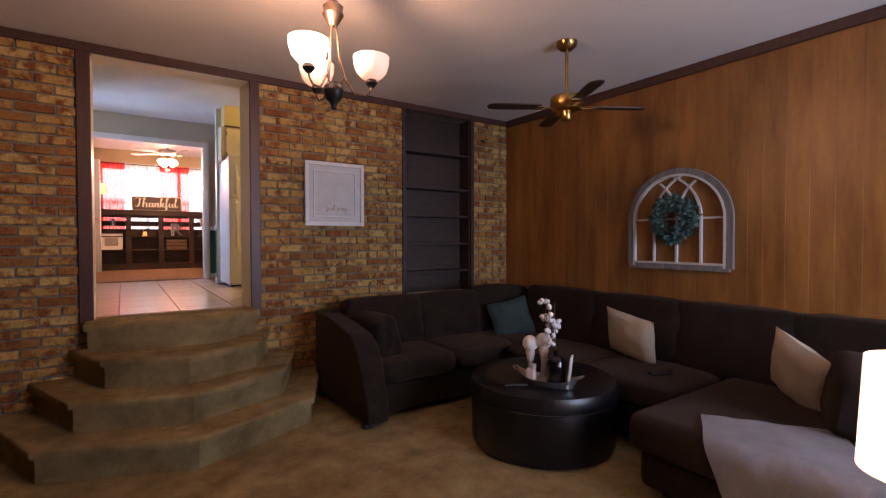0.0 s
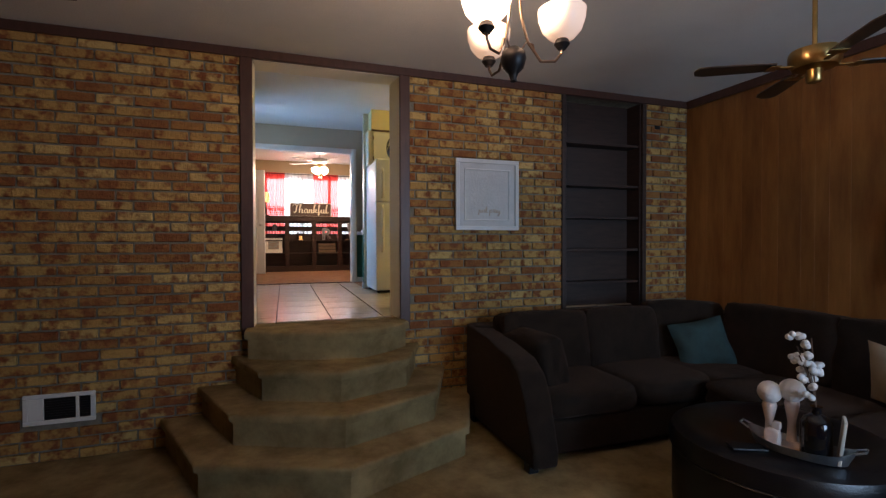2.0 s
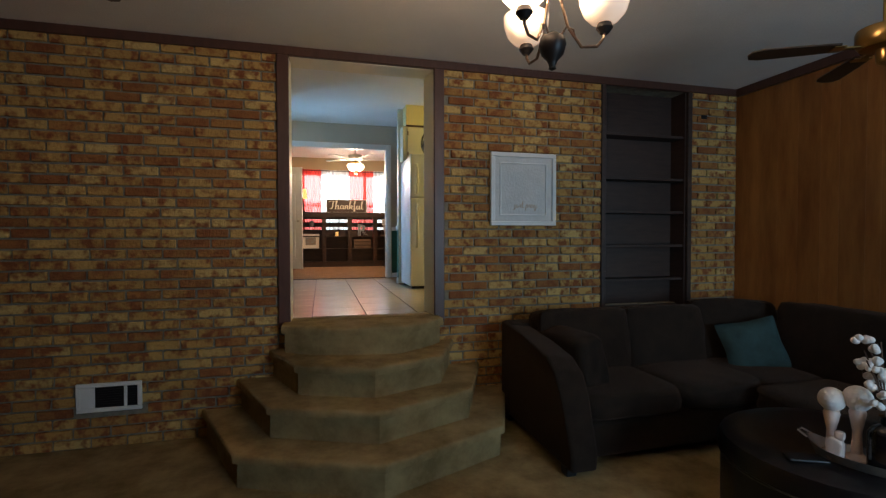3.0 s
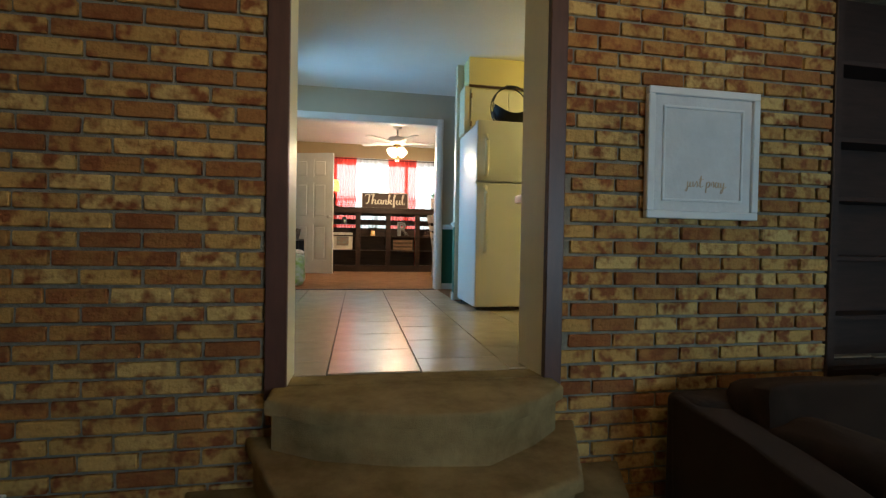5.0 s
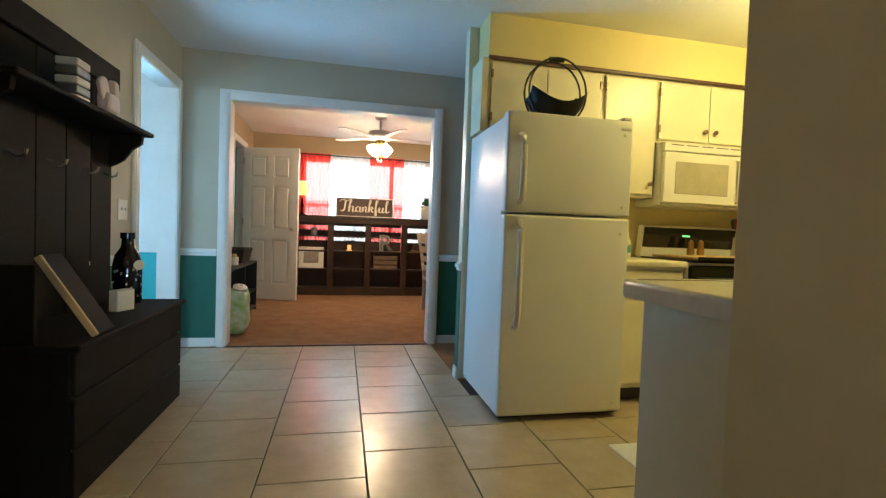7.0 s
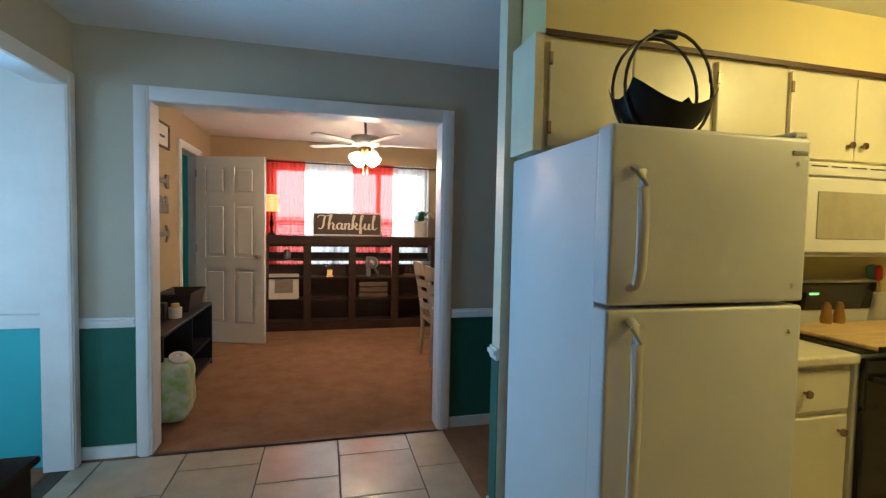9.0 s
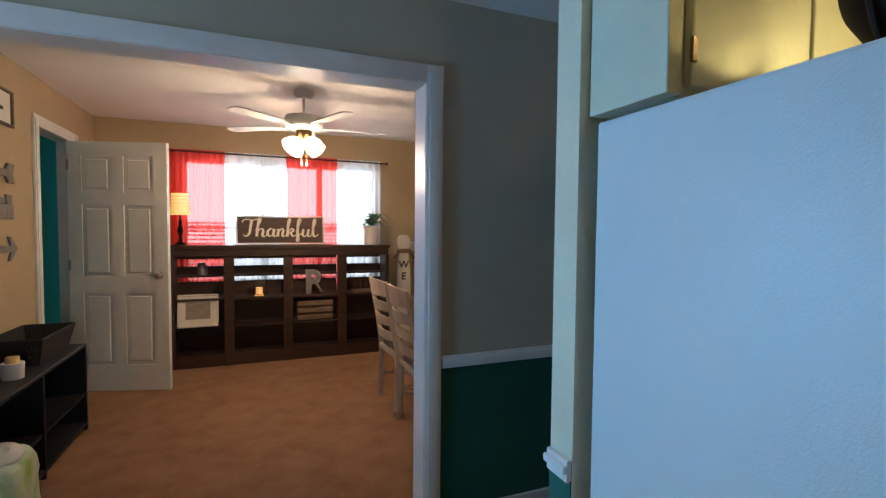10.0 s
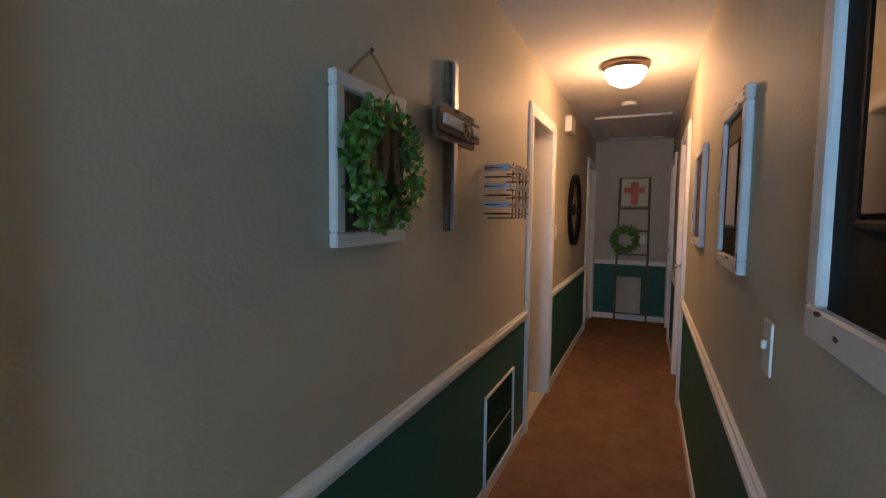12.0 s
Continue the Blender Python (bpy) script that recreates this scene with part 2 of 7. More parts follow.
CREAM = shader("cream_gloss_paint", (0.72, 0.67, 0.50), rough=0.33, var=0.06, scale=4, bump=0.06, bump_scale=45)
WHITE = shader("white_trim_paint", (0.74, 0.74, 0.72), rough=0.35, var=0.05, scale=6, bump=0.04, bump_scale=40)
# pale kitchen walls, the lamp's yellow light put into their colour
SOFFIT = shader("yellow_lit_soffit_paint", (0.66, 0.56, 0.27), rough=0.6, var=0.05, scale=3, bump=0.1, bump_scale=80)
TILE = shader("beige_floor_tile", (0.46, 0.375, 0.27), rough=0.25, color2=(0.37, 0.30, 0.21), scale=5, bump=0.04, bump_scale=30, per_object=0.05, spec=0.5)
GROUT = shader("dark_grout", (0.07, 0.055, 0.045), rough=0.95, var=0.2, scale=30)
# paint of the aqua room; in the west room, green brightened by painted daylight
AQUA = shader("aqua_and_daylit_green_paint", (0.05, 0.42, 0.46), rough=0.6, var=0.05, scale=3)

SOFA = shader("dark_brown_chenille", (0.026, 0.017, 0.012), rough=0.95, color2=(0.016, 0.0105, 0.008), scale=9, bump=0.6, bump_scale=320, spec=0.15)
for n in SOFA.node_tree.nodes:
    if n.type == 'BSDF_PRINCIPLED':
        n.inputs["Sheen Weight"].default_value, n.inputs["Sheen Roughness"].default_value = 0.35, 0.4
        n.inputs["Sheen Tint"].default_value = (0.30, 0.20, 0.15, 1)
LEATHER = shader("black_leather", (0.007, 0.006, 0.007), rough=0.3, var=0.3, scale=12, bump=0.15, bump_scale=120)
PILLOW_CREAM = shader("cream_pillow_cloth", (0.52, 0.44, 0.33), rough=0.95, var=0.12, scale=7, bump=0.6, bump_scale=180, spec=0.1)
PILLOW_TEAL = shader("dark_teal_velvet", (0.022, 0.055, 0.055), rough=0.8, var=0.35, scale=9, bump=0.4, bump_scale=120)
THROW = shader("pale_grey_fleece", (0.55, 0.53, 0.55), rough=1.0, var=0.12, scale=10, bump=0.8, bump_scale=150, spec=0.05)
BRASS = shader("antique_brass", (0.42, 0.27, 0.10), rough=0.28, metal=1.0, var=0.2, scale=12)
BRONZE = shader("brushed_bronze", (0.28, 0.20, 0.15), rough=0.35, metal=1.0, var=0.2, scale=12)
DARKMETAL = shader("dark_metal", (0.03, 0.028, 0.03), rough=0.42, metal=0.6, var=0.2, scale=14)
NICKEL = shader("brushed_nickel", (0.55, 0.53, 0.5), rough=0.3, metal=1.0, var=0.1, scale=20)
GALV = shader("galvanised_metal", (0.38, 0.40, 0.42), rough=0.38, metal=0.9, var=0.25, scale=18)
FAN_DARK = shader("dark_walnut_blade", (0.035, 0.02, 0.012), rough=0.4, var=0.3, scale=6, stretch=(1, 8, 1))
BLACKWOOD = shader("black_stained_wood", (0.010, 0.0065, 0.0045), rough=0.68, spec=0.14, color2=(0.0042, 0.003, 0.0022), scale=4, stretch=(8, 1, 8), bump=0.25, bump_scale=40)
CONSOLE = shader("espresso_stained_wood", (0.055, 0.026, 0.016), rough=0.42, color2=(0.026, 0.012, 0.008), scale=4, stretch=(1, 8, 8), bump=0.12, bump_scale=40)
BLACK = shader("black_laminate", (0.006, 0.006, 0.007), rough=0.5, var=0.2, scale=6)
BLACKGLASS = shader("black_oven_glass", (0.006, 0.006, 0.007), rough=0.08, var=0.2, scale=6)
FRIDGE = shader("white_textured_enamel", (0.72, 0.72, 0.70), rough=0.32, var=0.03, scale=3, bump=0.14, bump_scale=210)
PLASTIC_WHITE = shader("white_plastic", (0.72, 0.70, 0.64), rough=0.35, var=0.04, scale=6)
COUNTER = shader("cream_laminate", (0.68, 0.62, 0.48), rough=0.3, var=0.1, scale=30)
CHAIRWOOD = shader("whitewashed_chair_wood", (0.46, 0.36, 0.27), rough=0.5, var=0.2, scale=5, stretch=(5, 5, 1))
SEATCLOTH = shader("tan_seat_cloth", (0.36, 0.24, 0.17), rough=0.9, var=0.15, scale=12, bump=0.4, bump_scale=160)
TABLEWOOD = shader("brown_table_wood", (0.16, 0.085, 0.045), rough=0.35, var=0.3, scale=4, stretch=(8, 1, 1))
OLDWHITE = shader("chipped_white_paint", (0.66, 0.66, 0.65), rough=0.6, color2=(0.58, 0.58, 0.57), scale=9, bump=0.25, bump_scale=50)
OLDGREY = shader("weathered_grey_wood", (0.26, 0.25, 0.24), rough=0.8, color2=(0.15, 0.14, 0.13), scale=6, stretch=(6, 6, 1), bump=0.3, bump_scale=50)
OLDBROWN = shader("weathered_brown_wood", (0.20, 0.13, 0.085), rough=0.8, color2=(0.11, 0.07, 0.045), scale=6, stretch=(1, 6, 6), bump=0.3, bump_scale=50)
LEAF = shader("bright_boxwood_leaf", (0.085, 0.24, 0.035), rough=0.4, color2=(0.03, 0.10, 0.018), scale=30)
LEAF_TEAL = shader("blue_green_leaf", (0.045, 0.13, 0.12), rough=0.6, color2=(0.02, 0.07, 0.07), scale=30)
LEAF_DARK = shader("fern_leaf", (0.05, 0.17, 0.05), rough=0.5, color2=(0.025, 0.09, 0.025), scale=30)
CERAMIC = shader("white_ceramic", (0.70, 0.66, 0.60), rough=0.3, var=0.06, scale=9)
PINKISH = shader("pale_ceramic", (0.62, 0.50, 0.45), rough=0.45, var=0.1, scale=9)
COTTON = shader("cotton_boll", (0.78, 0.74, 0.72), rough=1.0, var=0.06, scale=40, bump=0.6, bump_scale=90)
TWIG = shader("brown_twig", (0.09, 0.05, 0.03), rough=0.9)
ROPE = shader("jute_rope", (0.30, 0.20, 0.11), rough=0.95, var=0.3, scale=60)
SIGN_BROWN = shader("dark_sign_wood", (0.085, 0.045, 0.03), rough=0.6, color2=(0.05, 0.026, 0.018), scale=4, stretch=(1, 8, 8))
LETTER = shader("cream_letter_paint", (0.74, 0.66, 0.52), rough=0.5, var=0.06)
INK = shader("black_ink", (0.02, 0.018, 0.016), rough=0.7)
GOLDINK = shader("gold_script_paint", (0.50, 0.36, 0.22), rough=0.5)
PAPER = shader("matt_paper", (0.70, 0.66, 0.58), rough=0.8, var=0.05)
PICTURE = shader("landscape_print", (0.25, 0.30, 0.30), rough=0.5, color2=(0.28, 0.15, 0.07), scale=7, stretch=(1.2, 1, 3))
PINK = shader("coral_paint", (0.66, 0.17, 0.15), rough=0.6, var=0.3, scale=9)
MINT = shader("pale_mint_canvas", (0.50, 0.60, 0.45), rough=0.7, color2=(0.66, 0.60, 0.42), scale=4)
RED = shader("red_silicone", (0.62, 0.03, 0.03), rough=0.4)
BLUE = shader("teal_silicone", (0.10, 0.34, 0.38), rough=0.4)
BAMBOO = shader("bamboo_board", (0.55, 0.38, 0.18), rough=0.5, var=0.25, scale=4, stretch=(1, 9, 1))
TOWEL = shader("white_tea_towel", (0.72, 0.68, 0.60), rough=0.95, var=0.06, scale=12, bump=0.4, bump_scale=160)
GREENPACK = shader("green_printed_plastic", (0.30, 0.48, 0.08), rough=0.3, color2=(0.62, 0.66, 0.55), scale=11, detail=2)
WICKER = shader("black_wicker", (0.02, 0.018, 0.017), rough=0.6, bump=0.9, bump_scale=70, var=0.4, scale=30)
MIRROR = shader("mirror", (0.75, 0.75, 0.75), rough=0.02, metal=1.0, var=0.0)
DARKGLASS = shader("dark_bottle_glass", (0.006, 0.006, 0.008), rough=0.06)
BURLAP = shader("burlap", (0.24, 0.15, 0.08), rough=0.95, bump=0.6, bump_scale=150)
CURTAIN = sheer("coral_sheer_curtain", (0.92, 0.10, 0.075), 0.22)
SHEER_WHITE = sheer("white_sheer_curtain", (0.92, 0.92, 0.92), 0.35)
BULB_SHADE = glow("lit_alabaster_shade", (1.0, 0.62, 0.36), 7.0)
DIM_SHADE = glow("faintly_lit_alabaster_shade", (1.0, 0.62, 0.38), 0.42)
LAMP_SHADE = glow("lit_white_shade", (1.0, 0.78, 0.55), 1.1)
PATTERN_SHADE = glow("lit_yellow_shade", (1.0, 0.55, 0.08), 1.0)
GLOBE = glow("lit_frosted_globe", (1.0, 0.74, 0.48), 8.0)
DISPLAY = glow("green_display", (0.1, 0.9, 0.3), 0.8)
OUTSIDE = glow("bright_overcast_daylight", (0.88, 0.95, 1.0), 2.2)
GLASS = glass("clear_glass")
PANE = glass("window_glass")

# ---- the setting ----
def slab(name, x0, x1, y0, y1, z0, z1, mat, label="", category=""):
    ob = part(name, bm_box(x0, x1, y0, y1, z0, z1), mat)
    return tagged(ob, label, category, kind="structure")


def wall_with_hole(name, axis, a0, a1, b0, b1, z0, z1, holes, mat, label):
    """A wall along x ('x') or y ('y') from a0 to a1, b0 to b1 thick, with (from, to, bottom, top) holes."""
    bm = bmesh.new()
    cuts = sorted(holes)
    at = a0
    blocks = []
    for h0, h1, hz0, hz1 in cuts:
        blocks.append((at, h0, z0, z1))
        if hz0 > z0 + 1e-4:
            blocks.append((h0, h1, z0, hz0))
        if hz1 < z1 - 1e-4:
            blocks.append((h0, h1, hz1, z1))
        at = h1
    blocks.append((at, a1, z0, z1))
    for p, q, lo, hi in blocks:
        if q - p > 1e-4:
            if axis == 'x':
                bm_box(p, q, b0, b1, lo, hi, bm=bm)
            else:
                bm_box(b0, b1, p, q, lo, hi, bm=bm)
    ob = part(name, bm, mat)
    return tagged(ob, label, "wall", kind="structure")


# den
XOL, XOR, ZOT = 0.025, 1.108, 2.73      # clear opening in the brick wall
floor_den = slab("floor_den", -3.2, XE + 0.15, -1.8, YB + 0.1, -0.12, 0.0, CARPET_DEN, "olive brown worn carpet in the sunken den", "floor")
ceiling_den = slab("ceiling_den", -3.2, XE + 0.15, -1.8, YB, CD, CD + 0.1, CEIL_WHITE, "white textured den ceiling", "ceiling")
wall_brick = wall_with_hole("wall_brick", 'x', -3.2, 5.0, YB + 0.007, YK, 0.0, CK + 0.12, [(-0.015, XOR + 0.02, ZK - 0.02, CK - 0.38), (2.63, 3.51, 0.05, 2.74)], MORTAR, "brown and tan brick wall with pale mortar joints")
# unseen west and south walls, veneered dark to keep bounced light down
wall_den_west = slab("wall_den_west", -3.3, -3.2, -1.8, YK, 0.0, CD, PANEL_WOOD, "unseen den wall, dark veneer to cut bounced light", "wall")
wall_den_south = wall_with_hole("wall_den_south", 'x', -3.2, XE + 0.15, -1.8, -1.7, 0, CD, [(2.0, 3.8, 0.8, 2.2)], PANEL_WOOD, "unseen den wall with a window opening, dark veneer to cut bounced light")
wall_panel_back = slab("wall_panelled", XE + 0.012, XE + 0.15, -1.7, YB, 0.0, CD, PANEL_WOOD, "wall of warm orange-brown wood veneer panels", "wall")

# kitchen, hall and dining room
floor_kitchen = slab("floor_kitchen", XW - 0.1, 5.0, YB + 0.1, YD - 0.02, ZK - 0.3, ZK - 0.008, GROUT, "beige square floor tiles with dark joints", "floor")
ceiling_kitchen = slab("ceiling_kitchen", XW - 0.1, XN + 0.1, YK, YE, CK, CK + 0.1, CEIL_WHITE, "white painted kitchen and hall ceiling", "ceiling")
wall_kitchen_west = wall_with_hole("wall_kitchen_west", 'y', YK, YD, XW - 0.11, XW, ZK, CK, [(7.31, 7.99, ZK, 2.79)], GREIGE, "greige painted kitchen wall")
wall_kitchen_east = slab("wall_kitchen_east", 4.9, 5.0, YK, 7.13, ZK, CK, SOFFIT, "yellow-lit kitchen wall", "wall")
wall_hall_south = wall_with_hole("wall_hall_south", 'x', 1.25, XN, 7.13, YH, ZK, CK, [(4.78, 5.46, ZK, 2.76), (6.62, 7.30, ZK, 2.76)], GREIGE, "greige hall wall above a chair rail")
wall_hall_end = slab("wall_hall_end", XN, XN + 0.1, 7.05, YE, ZK, CK, GREIGE, "greige end wall of the hall", "wall")
wall_dining = wall_with_hole("wall_dining", 'x', XW - 0.11, XN, YD, YE, ZK, CK, [(-0.425, 1.215, ZK, 2.765), (3.905, 4.57, ZK, 2.765), (6.80, 7.46, ZK, 2.765)], GREIGE, "greige wall with a wide cased doorway")
floor_hall = slab("floor_hall", 1.25, XN, YH - 0.1, YD, ZK - 0.2, ZK + 0.004, CARPET_TAN, "tan hall carpet", "floor")
floor_dining = slab("floor_dining", XDW - 0.1, 3.5, YD - 0.02, YN + 0.1, ZK - 0.2, ZK + 0.006, CARPET_TAN, "tan dining room carpet", "floor")
ceiling_dining = slab("ceiling_dining", XDW - 0.1, 3.5, YE, YN + 0.1, 3.17, 3.27, CEIL_WHITE, "white dining room ceiling", "ceiling")
wall_dining_west = wall_with_hole("wall_dining_west", 'y', YE, YN + 0.1, XDW - 0.1, XDW, ZK, 3.17, [(10.25, 10.95, ZK, 2.83)], TANWALL, "tan dining room wall")
wall_dining_east = slab("wall_dining_east", 3.4, 3.5, YE, YN, ZK, 3.17, TANWALL, "tan dining room wall", "wall")
wall_dining_north = wall_with_hole("wall_dining_north", 'x', XDW, 3.4, YN, YN + 0.1, ZK, 3.17, [(-0.15, 1.84, 1.45, 2.84)], TANWALL, "tan wall with a wide window")

# carpeted half-octagon steps up to the opening
def octagon(r, cx=0.565):
    return [(cx + r * math.cos(radians(a)), YB - r * math.sin(radians(a))) for a in (180, 135, 90, 45, 0)]


steps = empty("steps", (0, 0, 0), label="half-octagon carpeted steps up to the kitchen doorway", category="steps", kind="structure")
for k, r in enumerate((1.15, 0.92, 0.70)):
    ring = octagon(r)
    bm = bm_prism(octagon(r - 0.03), 0.2 * k, 0.2 * k + 0.17)
    merge(bm, bm_prism(ring, 0.2 * k + 0.15, 0.2 * (k + 1), 0.022, 3))
    part("step", bm, CARPET_DEN, steps, smooth=True)
top = [(-0.035, YB), (-0.035, 4.33), (0.15, 4.215), (0.45, 4.13), (0.77, 4.09), (1.0, 4.23), (1.15, 4.36), (1.15, YB)]
bm = bm_prism([(x * 0.96 + 0.022, y + (0.02 if y < 4.4 else 0)) for x, y in top], 0.6, 0.77)
merge(bm, bm_prism(top, 0.74, ZK - 0.003, 0.022, 3))
part("step", bm, CARPET_DEN, steps, smooth=True)
slab("floor_threshold", XOL, XOR, YB, YB + 0.119, ZK - 0.1, ZK - 0.003, CARPET_DEN, "olive carpet edge in the doorway", "floor")


# ---- trim and woodwork of the setting ----
def strip(name, b, mat, label="", bevel=0.004, category="trim"):
    return tagged(part(name, bm_box(*b, bevel=bevel), mat), label, category, kind="structure")


YF = YB - 0.025
strip("trim_crown_brick", (-3.2, XE, YF, YB + 0.012, 2.735, CD), TRIM_BROWN, "dark brown wooden trim under the den ceiling")
strip("trim_crown_panel", (XE - 0.03, XE, -1.7, YF, 2.725, CD), TRIM_BROWN, "dark brown wooden trim under the den ceiling")
strip("trim_opening_a", (-0.062, 0.021, YF, YB + 0.012, 0.745, 2.735), TRIM_BROWN, "dark brown casing of the opening")
strip("trim_opening_b", (1.108, 1.188, YF, YB + 0.012, 0.745, 2.735), TRIM_BROWN, "dark brown casing of the opening")
tagged(part("jamb_a", bm_prism([(-0.015, YB + 0.013), (0.021, YB + 0.013), (0.030, 4.65), (-0.015, 4.65)], ZK - 0.008, 2.731), CREAM), "glossy cream painted jamb", "trim", kind="structure")
strip("jamb_edge", (-0.015, -0.011, 4.651, YK + 0.003, ZK - 0.008, 2.735), CREAM, "cream painted wall edge", 0.001)
tagged(part("jamb_b", bm_prism([(XOR, YB + 0.013), (XOR + 0.02, YB + 0.013), (XOR + 0.02, YK + 0.004), (1.078, YK + 0.004)], ZK - 0.008, 2.731), CREAM), "glossy cream painted jamb", "trim", kind="structure")
strip("jamb_head", (XOL, XOR, YB + 0.013, YK + 0.004, 2.732, 2.749), CREAM, "cream painted head of the opening", 0.002)

# kitchen side of the brick wall, plastered
bm = bmesh.new()
for b in ((XW, -0.015), (XOR + 0.02, 4.9)):
    bm_box(b[0], b[1], YK, YK + 0.003, ZK, CK, bm=bm)
bm_box(-0.015, XOR + 0.02, YK, YK + 0.003, 2.75, CK, bm=bm)
tagged(part("wall_kitchen_south", bm, CREAM), "cream painted kitchen wall", "wall", kind="structure")

# green dado with a white chair rail and baseboard
RZ = 1.531


def dado(run, axis, at, side, a0, a1, zr=RZ):
    """Lower green panel, rail and baseboard along a wall; side: the way it faces."""
    def bx(t, z0, z1):
        lo, hi = (at, at + side * t) if side > 0 else (at + side * t, at)
        return (a0, a1, lo, hi, z0, z1) if axis == 'x' else (lo, hi, a0, a1, z0, z1)
    tagged(part("wall_dado" + run, bm_box(*bx(0.004, ZK + 0.07, zr)), GREEN), "dark green painted lower wall", "wall", kind="structure")
    bm = bm_box(*bx(0.014, zr - 0.004, zr + 0.052), 0.004, 2)
    bm_box(*bx(0.026, zr + 0.018, zr + 0.04), 0.006, 2, bm=bm)
    tagged(part("trim_chair_rail" + run, bm, WHITE, smooth=True), "white moulded chair rail", "trim", kind="structure")
    tagged(part("baseboard" + run, bm_box(*bx(0.014, ZK, ZK + 0.075), 0.005, 2), WHITE), "white baseboard", "baseboard", kind="structure")


dado("_a", 'x', YD, -1, XW + 0.002, -0.505)
dado("_b", 'x', YD, -1, 1.297, 3.828)
dado("_c", 'x', YD, -1, 4.648, 6.722)
dado("_d", 'x', YH, 1, 1.312, 4.70)
dado("_h", 'x', YH, 1, 5.54, 6.54)
dado("_e", 'y', XN, -1, YH + 0.03, YD - 0.03)
dado("_f", 'y', 1.246, -1, 7.102, YP - 0.002)
dado("_g", 'y', XW, 1, YK + 0.01, 7.235)


def casing(name, axis, at, side, a0, a1, top, w=0.075, label="white painted door casing", mat=None, depth=0.018):
    """Three boards round an opening, and its lining through the wall."""
    mat = mat or WHITE
    def bx(p, q, z0, z1, t=depth):
        lo, hi = (at, at + side * t) if side > 0 else (at + side * t, at)
        return (p, q, lo, hi, z0, z1) if axis == 'x' else (lo, hi, p, q, z0, z1)
    bm = bm_box(*bx(a0 - w, a0, ZK, top + w), 0.004, 2)
    bm_box(*bx(a1, a1 + w, ZK, top + w), 0.004, 2, bm=bm)
    bm_box(*bx(a0, a1, top, top + w), 0.004, 2, bm=bm)
    for e in (a0 - w, a1):
        bm_box(*bx(e + 0.012, e + w - 0.012, ZK, top + w * 0.6, depth + 0.006), 0.004, 2, bm=bm)
    tagged(part(name, bm, mat, smooth=True), label, "trim", kind="structure")


def lining(name, axis, b0, b1, a0, a1, top, mat=None, t=0.012):
    bm = bmesh.new()
    for p, q, z0, z1 in ((a0 - t, a0 + 0.003, ZK, top), (a1 - 0.003, a1 + t, ZK, top), (a0, a1, top - 0.003, top + t)):
        if axis == 'x':
            bm_box(p, q, b0, b1, z0, z1, bm=bm)
        else:
            bm_box(b0, b1, p, q, z0, z1, bm=bm)
    tagged(part(name, bm, mat or WHITE), "white painted door lining", "trim", kind="structure")


casing("trim_dining_door", 'x', YD, -1, -0.425, 1.215, 2.765)
lining("trim_dining_lining", 'x', YD - 0.01, YE + 0.01, -0.425, 1.215, 2.765)
casing("trim_dining_door_back", 'x', YE, 1, -0.425, 1.215, 2.765)
casing("trim_west_door", 'y', XW, 1, 7.31, 7.99, 2.79)
lining("trim_west_lining", 'y', XW - 0.12, XW + 0.008, 7.31, 7.99, 2.79)
casing("trim_hall_door_a", 'x', YD, -1, 3.905, 4.57, 2.765)
lining("trim_hall_lining_a", 'x', YD - 0.008, YE + 0.01, 3.905, 4.57, 2.765)
casing("trim_hall_door_b", 'x', YD, -1, 6.8, 7.46, 2.765)
lining("trim_hall_lining_b", 'x', YD - 0.008, YE + 0.01, 6.8, 7.46, 2.765)
casing("trim_hall_door_c", 'x', YH, 1, 4.78, 5.46, 2.76)
lining("trim_hall_lining_c", 'x', 7.131, YH + 0.008, 4.78, 5.46, 2.76)
casing("trim_hall_door_d", 'x', YH, 1, 6.62, 7.3, 2.76)
lining("trim_hall_lining_d", 'x', 7.131, YH + 0.008, 6.62, 7.3, 2.76)
casing("trim_dining_west_door", 'y', XDW, 1, 10.25, 10.95, 2.83)
lining("trim_dining_west_lining", 'y', XDW - 0.11, XDW + 0.008, 10.25, 10.95, 2.83)

# the rooms behind the open doors
slab("floor_west_room", -3.0, XW - 0.1, 5.9, 8.3, ZK - 0.2, ZK - 0.002, CARPET_TAN, "carpet of the bright side room", "floor")
slab("ceiling_west_room", -3.0, XW - 0.11, 5.9, 8.3, CK, CK + 0.1, CEIL_WHITE, "ceiling of the bright side room", "ceiling")
slab("wall_west_room_north", -3.0, XW - 0.11, 8.06, 8.16, ZK, CK, WHITE, "pale wall of the bright side room", "wall")
# green lower wall, drawn aqua to carry the strong daylight
slab("wall_west_room_lower", -3.0, XW - 0.11, 8.052, 8.0599, ZK, 1.55, AQUA, "green lower wall of the bright side room, daylight put into its aqua colour", "wall")
strip("trim_west_room_rail", (-3.0, XW - 0.11, 8.03, 8.052, 1.545, 1.62), WHITE, "white chair rail")
slab("wall_west_room_south", -3.0, XW - 0.11, 5.9, 6.0, ZK, CK, WHITE, "pale wall of the bright side room", "wall")
slab("wall_west_room_west", -3.1, -3.0, 5.9, 8.3, ZK, CK, WHITE, "pale wall of the bright side room", "wall")
slab("wall_aqua_room", -1.9, -1.8, 9.6, 11.9, ZK, 3.17, AQUA, "aqua wall seen through the open door", "wall")
bm = bm_box(-1.8, XDW - 0.1, 11.8, 11.9, ZK, 3.17)
bm_box(-1.8, XDW - 0.1, 9.6, 9.7, ZK, 3.17, bm=bm)
